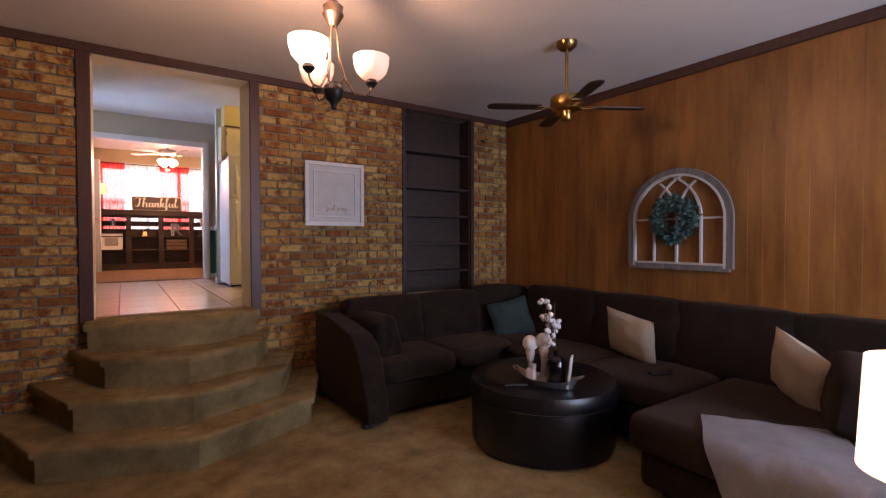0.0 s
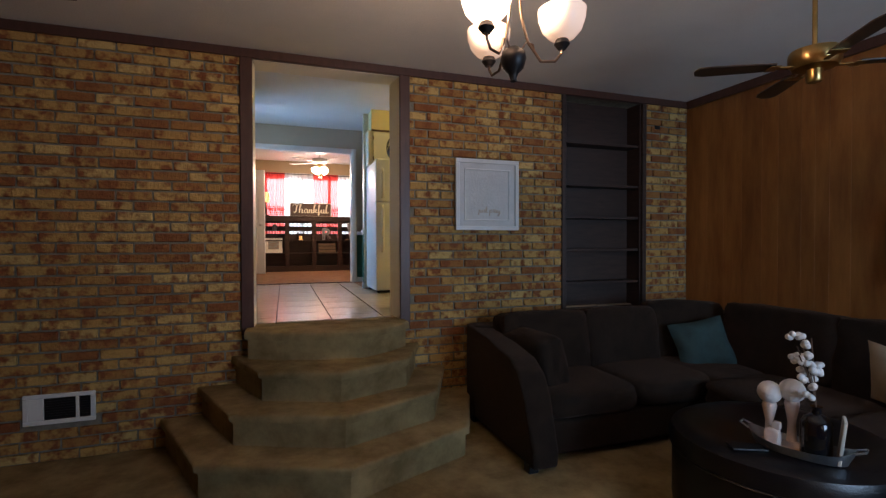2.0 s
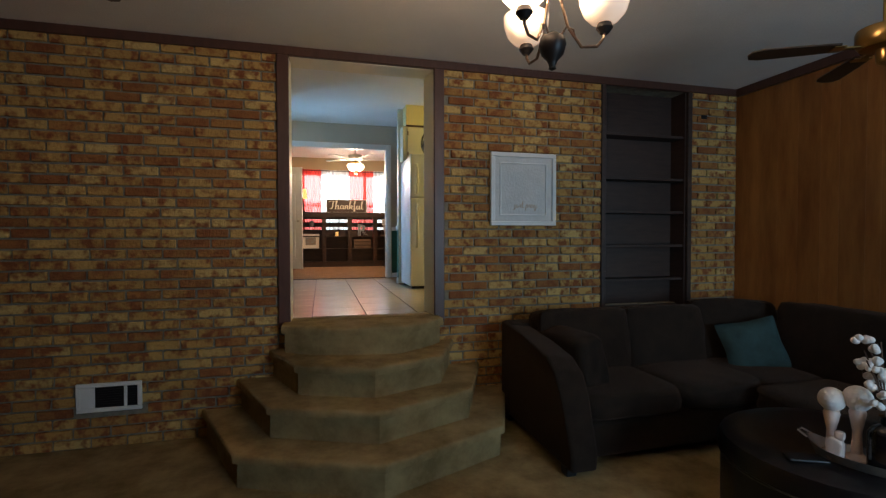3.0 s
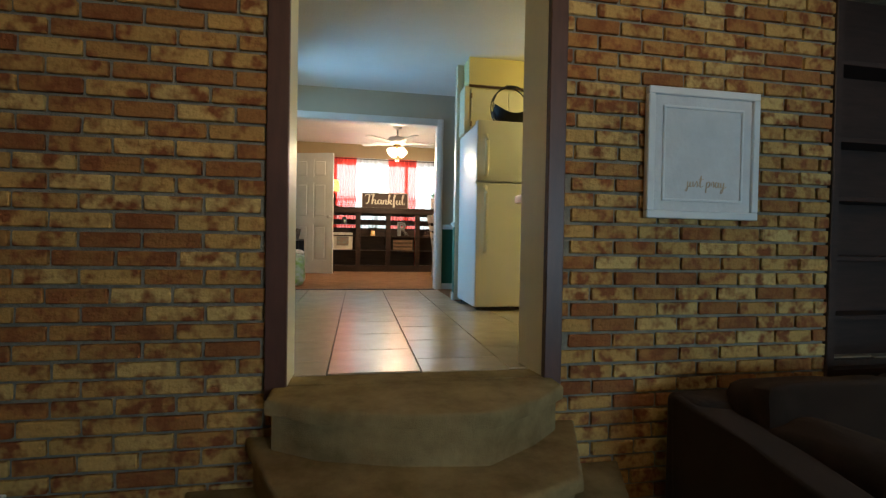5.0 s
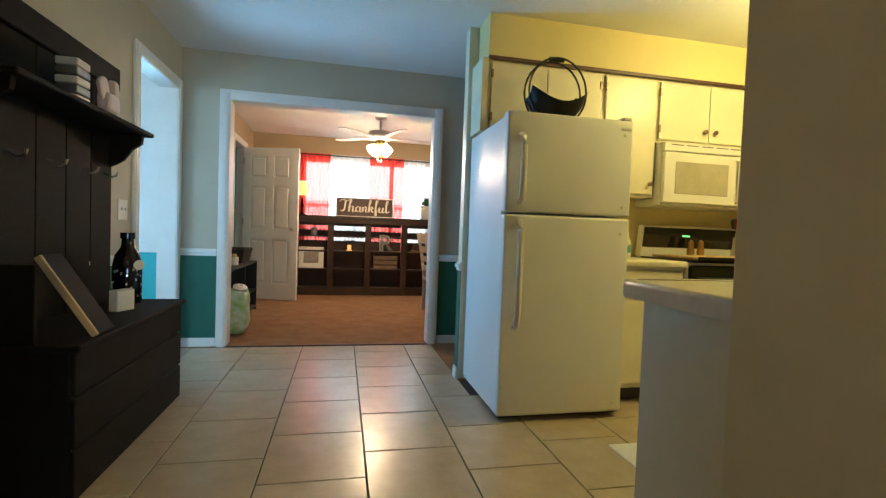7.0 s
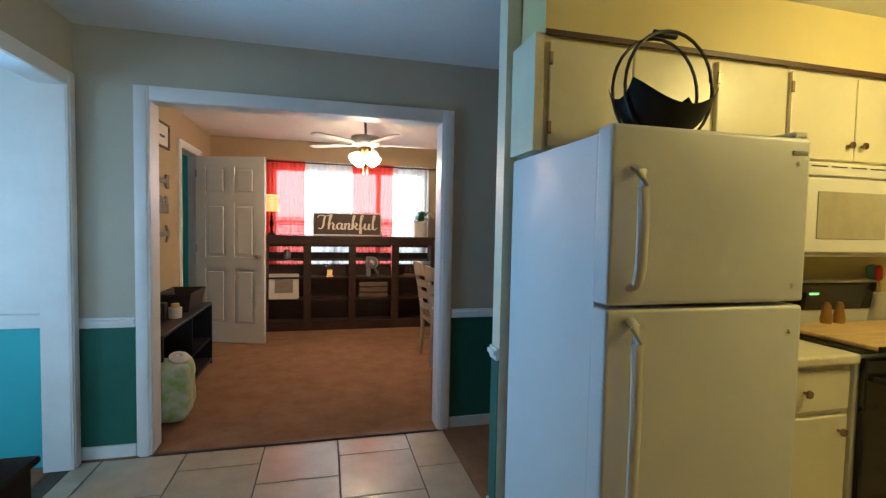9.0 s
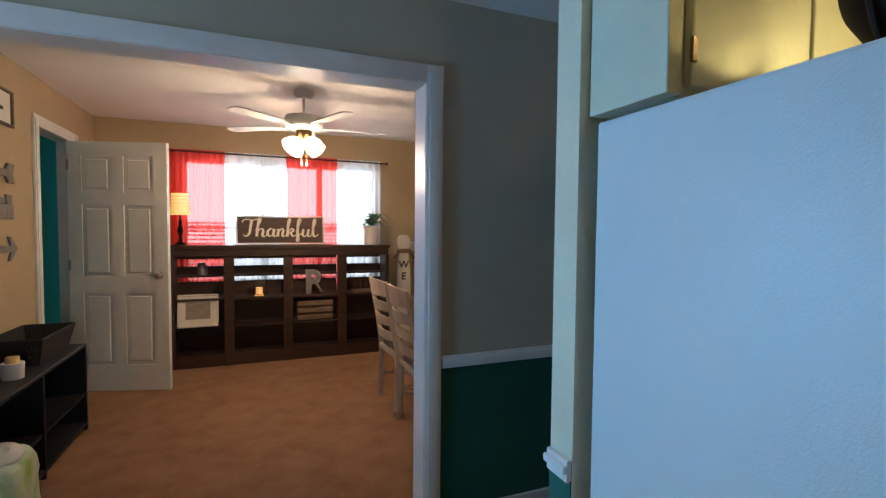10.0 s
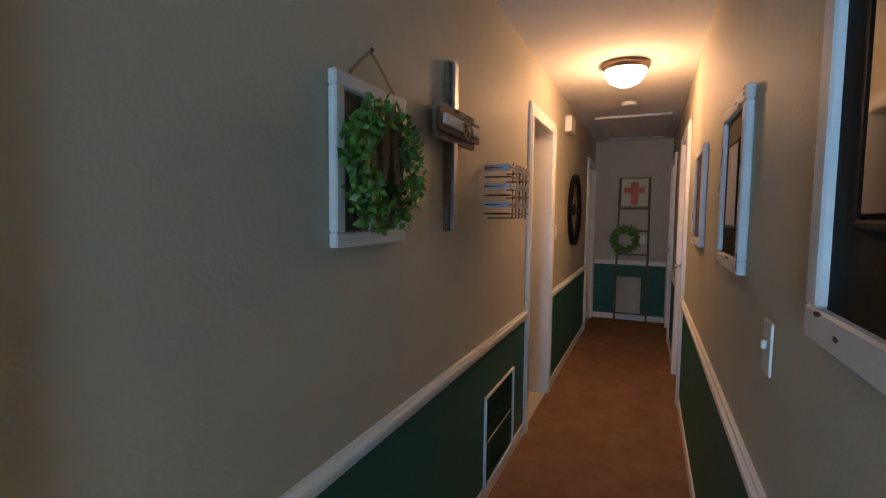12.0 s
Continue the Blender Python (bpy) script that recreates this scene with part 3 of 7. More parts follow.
tagged(part("wall_aqua_room_sides", bm, AQUA), "aqua walls of the room behind the door", "wall", kind="structure")
slab("floor_aqua_room", -1.9, XDW - 0.1, 9.6, 11.9, ZK - 0.2, ZK, CARPET_TAN, "carpet of the aqua room", "floor")
slab("ceiling_aqua_room", -1.9, XDW - 0.1, 9.6, 11.9, 3.17, 3.27, CEIL_WHITE, "ceiling of the aqua room", "ceiling")
bm = bm_box(3.5, XN, 9.2, 9.3, ZK, CK)
bm_box(3.5, XN, YE, 9.3, CK, CK + 0.1, bm=bm)
bm_box(3.5, XN, YE - 0.12, 9.3, ZK - 0.1, ZK - 0.002, bm=bm)
bm_box(XN, XN + 0.1, YE, 9.3, ZK, CK, bm=bm)
tagged(part("wall_side_room_north", bm, GREIGE), "dim room behind the hall doors", "wall", kind="structure")
bm = bm_box(5.0, XN, 6.1, 6.2, ZK, CK)
bm_box(5.0, XN, 6.2, 7.13, CK, CK + 0.1, bm=bm)
bm_box(5.0, XN, 6.2, 7.2, ZK - 0.1, ZK - 0.002, bm=bm)
bm_box(XN, XN + 0.1, 6.2, 7.13, ZK, CK, bm=bm)
bm_box(4.95, 5.05, 6.2, 7.13, ZK, CK, bm=bm)
tagged(part("wall_side_room_south", bm, GREIGE), "dim room behind the hall doors", "wall", kind="structure")
strip("trim_carpet_edge", (-0.42, 1.21, YD - 0.028, YD - 0.004, ZK - 0.004, ZK + 0.01), TRIM_BROWN, "thin brown strip between tile and carpet", 0.002)

# partition end beside the fridge, soffit over the cabinets
slab("wall_partition_end", 1.246, 1.2499, 7.10, YP, ZK, CK, CREAM, "cream painted end of the partition", "wall")
slab("wall_partition_return", 1.25, 1.31, YH + 0.001, YP, ZK, CK, GREIGE, "greige return of the partition in the hall", "wall")
slab("wall_partition", 1.25, 4.77, 7.10, 7.129, ZK, CK, CREAM, "cream painted partition", "wall")
# SOFFIT carries the yellow lamplight in its base colour
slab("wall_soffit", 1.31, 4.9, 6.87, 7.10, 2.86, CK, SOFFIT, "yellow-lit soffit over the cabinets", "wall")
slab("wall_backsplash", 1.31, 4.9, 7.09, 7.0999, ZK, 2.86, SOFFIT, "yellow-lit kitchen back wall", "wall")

# window of the dining room
win = empty("window_1", (0.85, YN, 1.45), label="wide white window with blinds, overexposed by daylight", category="window", kind="structure")
bm = bm_box(-0.15, 1.84, YN + 0.03, YN + 0.08, 1.45, 1.5)
for b in ((-0.15, 1.84, 2.79, 2.84), (-0.15, -0.1, 1.5, 2.79), (1.79, 1.84, 1.5, 2.79), (0.60, 0.66, 1.5, 2.79), (1.17, 1.23, 1.5, 2.79), (-0.1, 1.79, 2.12, 2.16)):
    bm_box(b[0], b[1], YN + 0.032, YN + 0.078, b[2], b[3], bm=bm)
part("window_frame", bm, WHITE, win)
for x0, x1 in ((-0.1, 0.6), (0.66, 1.17), (1.23, 1.79)):
    p = part("pane", bm_box(x0, x1, YN + 0.052, YN + 0.056, 1.5, 2.79), PANE, win)
    p.visible_shadow = False
for x0, x1 in ((-0.14, 0.60), (0.64, 1.19), (1.21, 1.83)):
    bm = bmesh.new()
    for k in range(18):
        b = bm_box(x0, x1, -0.018, 0.018, -0.001, 0.001)
        merge(bm, b, pose(0, YN + 0.012, 1.47 + k * 0.042, 28, 0, 0))
    tagged(part("blind", bm, WHITE, win), kind="stuff")
out = part("backdrop", bm_box(-6, 9, 16, 16.05, -2, 9), OUTSIDE)
tagged(out, "bright overcast daylight outside the window", "backdrop", kind="structure")

# ---- things: shared shapes ----
def thing(name, place, label, category, group=""):
    return empty(name, place, 0, label, category, group)


def cushion(w, d, h, puff=0.3, n=8, e=6.0):
    """A soft box about the origin, w by d by h, swollen towards the middle."""
    b = bmesh.new()
    bmesh.ops.create_cube(b, size=1)
    bmesh.ops.subdivide_edges(b, edges=b.edges[:], cuts=n - 1, use_grid_fill=True)
    for v in b.verts:
        x, y, z = v.co.x * 2, v.co.y * 2, v.co.z * 2
        r = (abs(x) ** e + abs(y) ** e + abs(z) ** e) ** (1 / e)
        x, y, z = x / r, y / r, z / r
        k = (1 - puff) + puff * (1 - x * x) * (1 - y * y) ** 0.5 if abs(z) > 0.4 else 1
        j = 1 + 0.05 * noise.noise(Vector((x * 2, y * 2, z * 2 + w * 7)))
        v.co = Vector((x * w / 2 * j, y * d / 2 * j, z * h / 2 * k * j))
    return b


def pillow(name, w, h, t, m, mat, label):
    """A throw pillow with pinched corners."""
    b = bmesh.new()
    n = 14
    grid = {}
    for s in (1, -1):
        for i in range(n + 1):
            for j in range(n + 1):
                u, v = 2 * i / n - 1, 2 * j / n - 1
                edge = i in (0, n) or j in (0, n)
                if edge and s < 0:
                    grid[s, i, j] = grid[1, i, j]
                    continue
                p = (1 - u * u) ** 0.45 * (1 - v * v) ** 0.45 if not edge else 0
                pull = 1 - 0.07 * (1 - abs(u * v)) * (max(abs(u), abs(v)) ** 3)
                wob = 0.02 * noise.noise(Vector((u * 2.2, v * 2.2, s * 3 + w * 9)))
                grid[s, i, j] = b.verts.new((u * w / 2 * pull, s * (t / 2 * p + wob * p), v * h / 2 * pull))
    for s in (1, -1):
        for i in range(n):
            for j in range(n):
                b.faces.new([grid[s, a, c] for a, c in ((i, j), (i + 1, j), (i + 1, j + 1), (i, j + 1))])
    moved(b, m)
    ob = part(name, b, mat, smooth=True)
    return tagged(ob, label, "pillow")


def text_mesh(words, size, m, mat, parent, name="lettering", shear=0.0, depth=0.002, bold=0.0):
    c = bpy.data.curves.new(name, 'FONT')
    c.body, c.size, c.shear, c.extrude, c.offset = words, size, shear, depth, bold
    c.align_x, c.align_y = 'CENTER', 'CENTER'
    tmp = bpy.data.objects.new("tmp", c)
    me = bpy.data.meshes.new_from_object(tmp)
    bpy.data.objects.remove(tmp)
    b = bmesh.new()
    b.from_mesh(me)
    bpy.data.meshes.remove(me)
    moved(b, m)
    return part(name, b, mat, parent)


# strokes of a brush script, one letter at a time: baseline 0, ascenders near 1
SCRIPT_T = [[(0.00, 0.76), (0.04, 0.90), (0.16, 0.95), (0.34, 0.91), (0.50, 0.97)], [(0.31, 0.92), (0.27, 0.60), (0.23, 0.20), (0.13, 0.02), (0.03, 0.09)]]
SCRIPT_H = [[(0.42, 0.32), (0.56, 0.72), (0.61, 0.97), (0.55, 0.97), (0.51, 0.68), (0.46, 0.00)], [(0.47, 0.16), (0.58, 0.43), (0.67, 0.36), (0.65, 0.08), (0.70, 0.00), (0.80, 0.10)]]
SCRIPT_A = [[(1.02, 0.36), (0.93, 0.44), (0.82, 0.28), (0.84, 0.06), (0.93, 0.03), (1.02, 0.26), (1.04, 0.43)], [(1.04, 0.43), (1.01, 0.10), (1.07, 0.00), (1.15, 0.12)]]
SCRIPT_N = [[(1.18, 0.43), (1.15, 0.00)], [(1.16, 0.16), (1.27, 0.43), (1.34, 0.36), (1.31, 0.08), (1.37, 0.00), (1.45, 0.12)]]
SCRIPT_K = [[(1.44, 0.28), (1.56, 0.72), (1.60, 0.97), (1.54, 0.97), (1.51, 0.68), (1.47, 0.00)], [(1.48, 0.18), (1.61, 0.44), (1.68, 0.36), (1.60, 0.23), (1.52, 0.20)], [(1.57, 0.22), (1.67, 0.02), (1.78, 0.10)]]
SCRIPT_F = [[(1.77, 0.26), (1.90, 0.72), (1.95, 0.97), (1.88, 0.98), (1.84, 0.68), (1.82, 0.00), (1.80, -0.24), (1.87, -0.24), (1.87, 0.02), (1.92, 0.14), (2.00, 0.20)]]
SCRIPT_U = [[(2.03, 0.43), (2.00, 0.12), (2.07, 0.00), (2.17, 0.18), (2.21, 0.43)], [(2.21, 0.43), (2.18, 0.10), (2.24, 0.00), (2.32, 0.12)]]
SCRIPT_L = [[(2.31, 0.22), (2.44, 0.72), (2.47, 0.97), (2.41, 0.97), (2.37, 0.60), (2.37, 0.12), (2.44, 0.00), (2.55, 0.14)]]
THANKFUL = SCRIPT_T + SCRIPT_H + SCRIPT_A + SCRIPT_N + SCRIPT_K + SCRIPT_F + SCRIPT_U + SCRIPT_L
JUST = [[(0.10, 0.44), (0.07, -0.20), (0.00, -0.34), (-0.03, -0.20), (0.16, 0.06), (0.24, 0.42)], [(0.24, 0.42), (0.24, 0.04), (0.36, 0.10), (0.40, 0.42), (0.40, 0.04), (0.50, 0.14)], [(0.50, 0.14), (0.60, 0.46), (0.66, 0.12), (0.58, 0.00), (0.72, 0.12)], [(0.72, 0.12), (0.86, 0.92), (0.80, 0.12), (0.88, 0.02), (0.98, 0.14)], [(0.72, 0.62), (1.00, 0.66)]]
PRAY = [[(1.18, 0.42), (1.12, -0.44)], [(1.16, 0.20), (1.28, 0.46), (1.36, 0.28), (1.26, 0.02), (1.17, 0.08)], [(1.42, 0.10), (1.50, 0.46), (1.58, 0.38), (1.56, 0.06), (1.64, 0.12)], [(1.84, 0.36), (1.72, 0.44), (1.66, 0.16), (1.76, 0.02), (1.86, 0.42), (1.86, 0.04), (1.96, 0.16)], [(1.98, 0.42), (2.00, 0.08), (2.12, 0.14), (2.16, 0.42)], [(2.16, 0.42), (2.08, -0.30), (1.98, -0.40), (2.02, -0.16), (2.30, 0.10)]]


def script_mesh(strokes, sx, sz, thin, thick, depth, m, mat, parent):
    """Brush lettering in the local xz plane, facing -y: thick on the way down, thin on the way up."""
    b = bmesh.new()
    for n, stroke in enumerate(strokes):
        P = [Vector((x * sx, 0, z * sz)) for x, z in stroke]
        P = [2 * P[0] - P[1]] + P + [2 * P[-1] - P[-2]]
        line = []
        for p0, p1, p2, p3 in zip(P, P[1:], P[2:], P[3:]):
            for k in range(6):
                t = k / 6
                line.append(0.5 * (2 * p1 + (p2 - p0) * t + (2 * p0 - 5 * p1 + 4 * p2 - p3) * t * t + (3 * p1 - p0 - 3 * p2 + p3) * t ** 3))
        line.append(P[-2])
        ways = [(line[min(k + 1, len(line) - 1)] - line[max(k - 1, 0)]).normalized() for k in range(len(line))]
        wide = [thin + (thick - thin) * max(0.0, -w.z) ** 1.3 for w in ways]
        wide = [sum(wide[max(k - 2, 0):k + 3]) / len(wide[max(k - 2, 0):k + 3]) for k in range(len(wide))]
        rows = []
        front = Vector((0, -depth - 0.0001 * n, 0))
        for p, w, h in zip(line, ways, wide):
            side = Vector((-w.z, 0, w.x)) * h / 2
            rows.append([b.verts.new(q) for q in (p + side, p - side, p - side + front, p + side + front)])
        for a, c in zip(rows, rows[1:]):
            for k in range(4):
                b.faces.new((a[k], a[(k + 1) % 4], c[(k + 1) % 4], c[k]))
        b.faces.new(rows[0])
        b.faces.new(rows[-1])
    return part("lettering", moved(b, m), mat, parent)


def frame_box(w, h, rail, depth, m, bm=None, bevel=0.004):
    """Four mitred-looking rails in the local xz plane, facing -y."""
    b = bmesh.new()
    for x0, x1, z0, z1 in ((-w / 2, w / 2, -h / 2, -h / 2 + rail), (-w / 2, w / 2, h / 2 - rail, h / 2), (-w / 2, -w / 2 + rail, -h / 2 + rail, h / 2 - rail), (w / 2 - rail, w / 2, -h / 2 + rail, h / 2 - rail)):
        bm_box(x0, x1, -depth, 0, z0, z1, bevel, 1, bm=b)
    if bm is None:
        return moved(b, m)
    return merge(bm, b, m)


def leaf_ring(R, r, count, size, mat, m, parent=None, name="foliage", seed=3, flat=0.75):
    """A wreath's leaves: many small bent leaves about a ring in the local xz plane."""
    rng = random.Random(seed)
    b = bmesh.new()
    for k in range(count):
        a = rng.uniform(0, 2 * math.pi)
        q = rng.uniform(0, 2 * math.pi)
        s = r * math.sqrt(rng.uniform(0.1, 1.15))
        c = Vector(((R + s * math.cos(q)) * math.cos(a), -abs(s * math.sin(q)) * flat - 0.01, (R + s * math.cos(q)) * math.sin(a)))
        L = size * rng.uniform(0.7, 1.25)
        pts = [Vector((0, 0, 0)), Vector((L * 0.32, 0, L * 0.45)), Vector((0, -L * 0.12, L)), Vector((-L * 0.32, 0, L * 0.45))]
        e = Euler((rng.uniform(-0.9, 0.9), rng.uniform(0, 6.28), rng.uniform(-0.8, 0.8)))
        vs = [b.verts.new(c + e.to_matrix() @ p) for p in pts]
        b.faces.new((vs[0], vs[1], vs[2]))
        b.faces.new((vs[0], vs[2], vs[3]))
    moved(b, m)
    ob = part(name, b, mat, parent)
    return tagged(ob, kind="stuff")


# ---- den ----
# built-in shelves in the brick wall
shelves = thing("built_in_bookcase", (3.07, YB, 0.05), "empty dark brown built-in bookcase recessed in the brick wall", "bookcase")
part("back_panel", bm_box(2.63, 3.51, YB + 0.19, YB + 0.205, 0.05, 2.74), SHELF_BROWN, shelves)
for x0, x1 in ((2.63, 2.655), (3.485, 3.51)):
    part("side_panel", bm_box(x0, x1, YB + 0.013, YB + 0.19, 0.05, 2.74), SHELF_BROWN, shelves)
for z in (0.45, 0.75, 1.03, 1.335, 1.64, 1.94, 2.33):
    part("shelf", bm_box(2.655, 3.485, YB + 0.03, YB + 0.19, z - 0.012, z + 0.012, 0.002), SHELF_BROWN, shelves)
for x0, x1 in ((2.60, 2.645), (3.495, 3.54)):
    part("stile", bm_box(x0, x1, YB - 0.02, YB + 0.012, 0.02, 2.735, 0.004), SHELF_BROWN, shelves)
part("bottom", bm_box(2.655, 3.485, YB + 0.013, YB + 0.19, 0.05, 0.08), SHELF_BROWN, shelves)

# white wall art on the brick
art = thing("wall_art", (1.862, YB, 1.51), "square white framed wall art with gold script lettering", "wall art")
W, H = 0.58, 0.595
mw = pose(1.862, YB - 0.012, 1.808, 0, 0, 0)
part("panel", moved(bm_box(-W / 2 + 0.02, W / 2 - 0.02, -0.018, 0, -H / 2 + 0.02, H / 2 - 0.02), mw), OLDWHITE, art)
part("frame", frame_box(W, H, 0.035, 0.034, mw), WHITE, art)
part("inner_frame", frame_box(W - 0.16, H - 0.16, 0.012, 0.026, mw, bevel=0.002), WHITE, art)
script_mesh(JUST + PRAY, 0.092, 0.058, 0.0028, 0.0055, 0.0015, mw @ pose(-0.085, -0.018, -0.15), GOLDINK, art)

# floor register in the brick
vent = thing("wall_vent", (-1.15, YB, 0.245), "white metal wall register with dark louvres", "vent")
mv = pose(-1.145, YB - 0.008, 0.343, 0, 0, 0)
part("vent_frame", frame_box(0.39, 0.195, 0.028, 0.016, mv), WHITE, vent)
part("cover", moved(bm_box(-0.17, -0.085, -0.013, 0.0, -0.07, 0.07, 0.003), mv), WHITE, vent)
part("mullion", moved(bm_box(0.085, 0.105, -0.013, 0.0, -0.07, 0.07, 0.003), mv), WHITE, vent)
part("backing", moved(bm_box(-0.168, 0.168, -0.002, 0.0005, -0.07, 0.07), mv), BLACK, vent)
for k in range(9):
    part("slat", moved(bm_box(-0.083, 0.168, -0.008, -0.004, -0.066 + k * 0.016, -0.062 + k * 0.016), mv), DARKMETAL, vent)
small = thing("wall_port", (3.68, YB, 2.5), "small dark cable port set in the brick", "outlet")
part("plate", bm_box(3.645, 3.71, YB - 0.012, YB + 0.0, 2.505, 2.54, 0.004), BLACK, small)

# sectional sofa
sofa = thing("sectional_sofa", (3.0, 3.5, 0), "large dark brown chenille sectional sofa with a chaise", "sofa")


def soft(name, x0, x1, y0, y1, z0, z1, bevel=0.05, mat=None, m=None):
    b = bm_box(x0, x1, y0, y1, z0, z1, bevel, 4)
    if m is not None:
        moved(b, m)
    return part(name, b, mat or SOFA, sofa, smooth=True)


def seat(name, cx, cy, cz, w, d, h, m=None, puff=0.12, e=6.0):
    b = cushion(w, d, h, puff, 10, e)
    moved(b, Matrix.Translation((cx, cy, cz)) @ (m or Matrix()))
    return part(name, b, SOFA, sofa, smooth=True)


# arm beside the steps, sloping to the front
b = bmesh.new()
side = [(4.30, 0.04), (3.275, 0.04), (3.265, 0.14), (3.36, 0.46), (3.43, 0.60), (3.55, 0.67), (3.9, 0.725), (4.30, 0.765)]
lo = [b.verts.new((1.60 + 0.03 * (z < 0.2), y, z)) for y, z in side]
hi = [b.verts.new((1.80, y, z - 0.02 * (z > 0.5))) for y, z in side]
b.faces.new(lo)
b.faces.new(hi[::-1])
for k in range(len(side)):
    b.faces.new((lo[k], lo[(k + 1) % len(side)], hi[(k + 1) % len(side)], hi[k]))
bmesh.ops.bevel(b, geom=b.edges[:], offset=0.025, segments=3, profile=0.6, affect='EDGES', clamp_overlap=True)
part("arm", b, SOFA, sofa, smooth=True)
soft("base", 1.79, 3.94, 3.40, 4.30, 0.05, 0.27, 0.03)
soft("base", 3.00, 3.94, 1.70, 3.42, 0.05, 0.27, 0.03)
soft("base", 2.50, 3.94, 0.72, 1.72, 0.04, 0.26, 0.06)
soft("back_frame", 1.62, 3.98, 4.16, 4.36, 0.05, 0.76, 0.05)
soft("back_frame", 3.78, 3.99, 0.75, 4.2, 0.05, 0.80, 0.05)
soft("arm", 2.9, 3.95, 0.55, 0.76, 0.05, 0.62, 0.07)
seat("seat_cushion", 2.17, 3.74, 0.355, 0.74, 0.74, 0.20)
seat("seat_cushion", 2.88, 3.74, 0.355, 0.70, 0.74, 0.20)
seat("seat_cushion", 3.45, 3.70, 0.355, 0.62, 0.80, 0.20)
seat("seat_cushion", 3.36, 2.97, 0.355, 0.80, 0.76, 0.20)
seat("seat_cushion", 3.36, 2.20, 0.355, 0.80, 0.80, 0.20)
b = bm_box(2.44, 3.80, 0.72, 1.76, 0.24, 0.45, 0.085, 5)
part("chaise_cushion", b, SOFA, sofa, smooth=True)
for cx, w in ((2.16, 0.74), (2.87, 0.70)):
    seat("back_cushion", cx, 4.07, 0.62, w, 0.24, 0.50, pose(0, 0, 0, -10, 0, 0), 0.06, 11)
seat("back_cushion", 3.50, 4.02, 0.65, 0.64, 0.26, 0.50, pose(0, 0, 0, -10, 0, -25), 0.06, 11)
seat("back_cushion", 1.93, 3.80, 0.56, 0.22, 0.50, 0.42, pose(0, 0, 0, 0, -12, 8), 0.1, 9)
for cy, w in ((3.30, 0.86), (2.50, 0.80), (1.75, 0.76), (1.1, 0.62)):
    seat("back_cushion", 3.74, cy, 0.66, 0.26, w, 0.52, pose(0, 0, 0, 0, 9, 0), 0.05, 12)
for x, y in ((1.66, 3.36), (1.66, 4.24), (3.88, 4.24), (3.88, 0.85), (2.6, 0.85), (2.6, 1.58)):
    part("foot", bm_box(x - 0.035, x + 0.035, y - 0.035, y + 0.035, 0, 0.06, 0.006), BLACK, sofa)
loose = part("back_cushion", moved(cushion(0.6, 0.30, 0.42, 0.3), pose(3.20, 0.95, 0.60, 8, 0, 20)), SOFA, sofa, smooth=True)

pillow("throw_pillow", 0.44, 0.38, 0.16, pose(3.44, 2.39, 0.63, -16, 0, 82) @ pose(0, 0, 0, 0, -9, 0), PILLOW_CREAM, "cream textured throw pillow leaning on the sofa back")
pillow("throw_pillow", 0.36, 0.42, 0.15, pose(3.31, 1.25, 0.63, -18, 0, 60) @ pose(0, 0, 0, 0, -25, 0), PILLOW_CREAM, "cream throw pillow standing on the chaise")
pillow("throw_pillow", 0.42, 0.40, 0.15, pose(3.42, 3.72, 0.585, -24, 0, -34) @ pose(0, 0, 0, 0, -14, 0), PILLOW_TEAL, "dark teal velvet pillow in the sofa corner")

# fleece throw over the chaise
b = bmesh.new()
nu, nv = 26, 40
A, B, D = Vector((2.69, 1.48, 0)), Vector((3.02, 0.99, 0)), Vector((-0.87, -0.49, 0))
grid = []
for i in range(nu + 1):
    row = []
    for j in range(nv + 1):
        u, s = i / nu, 0.95 * j / nv
        p = A.lerp(B, u) + s * D
        p.y += 0.014 * noise.noise(Vector((u * 5, s * 5, 1)))
        z = 0.462 + 0.010 * noise.noise(Vector((u * 4, s * 6, 5)))
        if p.x < 2.50:
            e = (2.50 - p.x) / 0.87
            bend = min(e / 0.12, 1.0)
            p.x = 2.50 - 0.085 * math.sin(bend * math.pi / 2) - 0.03 * max(0, e - 0.12) + 0.012 * noise.noise(Vector((u * 9, 0, 2)))
            z -= 0.085 * (1 - math.cos(bend * math.pi / 2)) + max(0, e - 0.12)
        row.append(b.verts.new((p.x, p.y, max(z, 0.03))))
    grid.append(row)
for i in range(nu):
    for j in range(nv):
        b.faces.new((grid[i][j], grid[i + 1][j], grid[i + 1][j + 1], grid[i][j + 1]))
r = bmesh.ops.solidify(b, geom=b.faces[:], thickness=0.012)
tagged(part("throw_blanket", b, THROW, smooth=True), "pale grey fleece throw draped over the chaise", "blanket")

# remote and phone
tagged(part("remote_control", moved(bm_box(-0.022, 0.022, -0.08, 0.08, 0, 0.018, 0.005, 2), pose(3.22, 2.02, 0.458, 0, 0, 70)), BLACK), "black remote control lying on the sofa seat", "remote")
tagged(part("phone", moved(bm_box(-0.037, 0.037, -0.075, 0.075, 0, 0.010, 0.004, 2), pose(2.23, 2.40, 0.465, 0, 0, 65)), BLACK), "black phone lying on the ottoman", "phone")

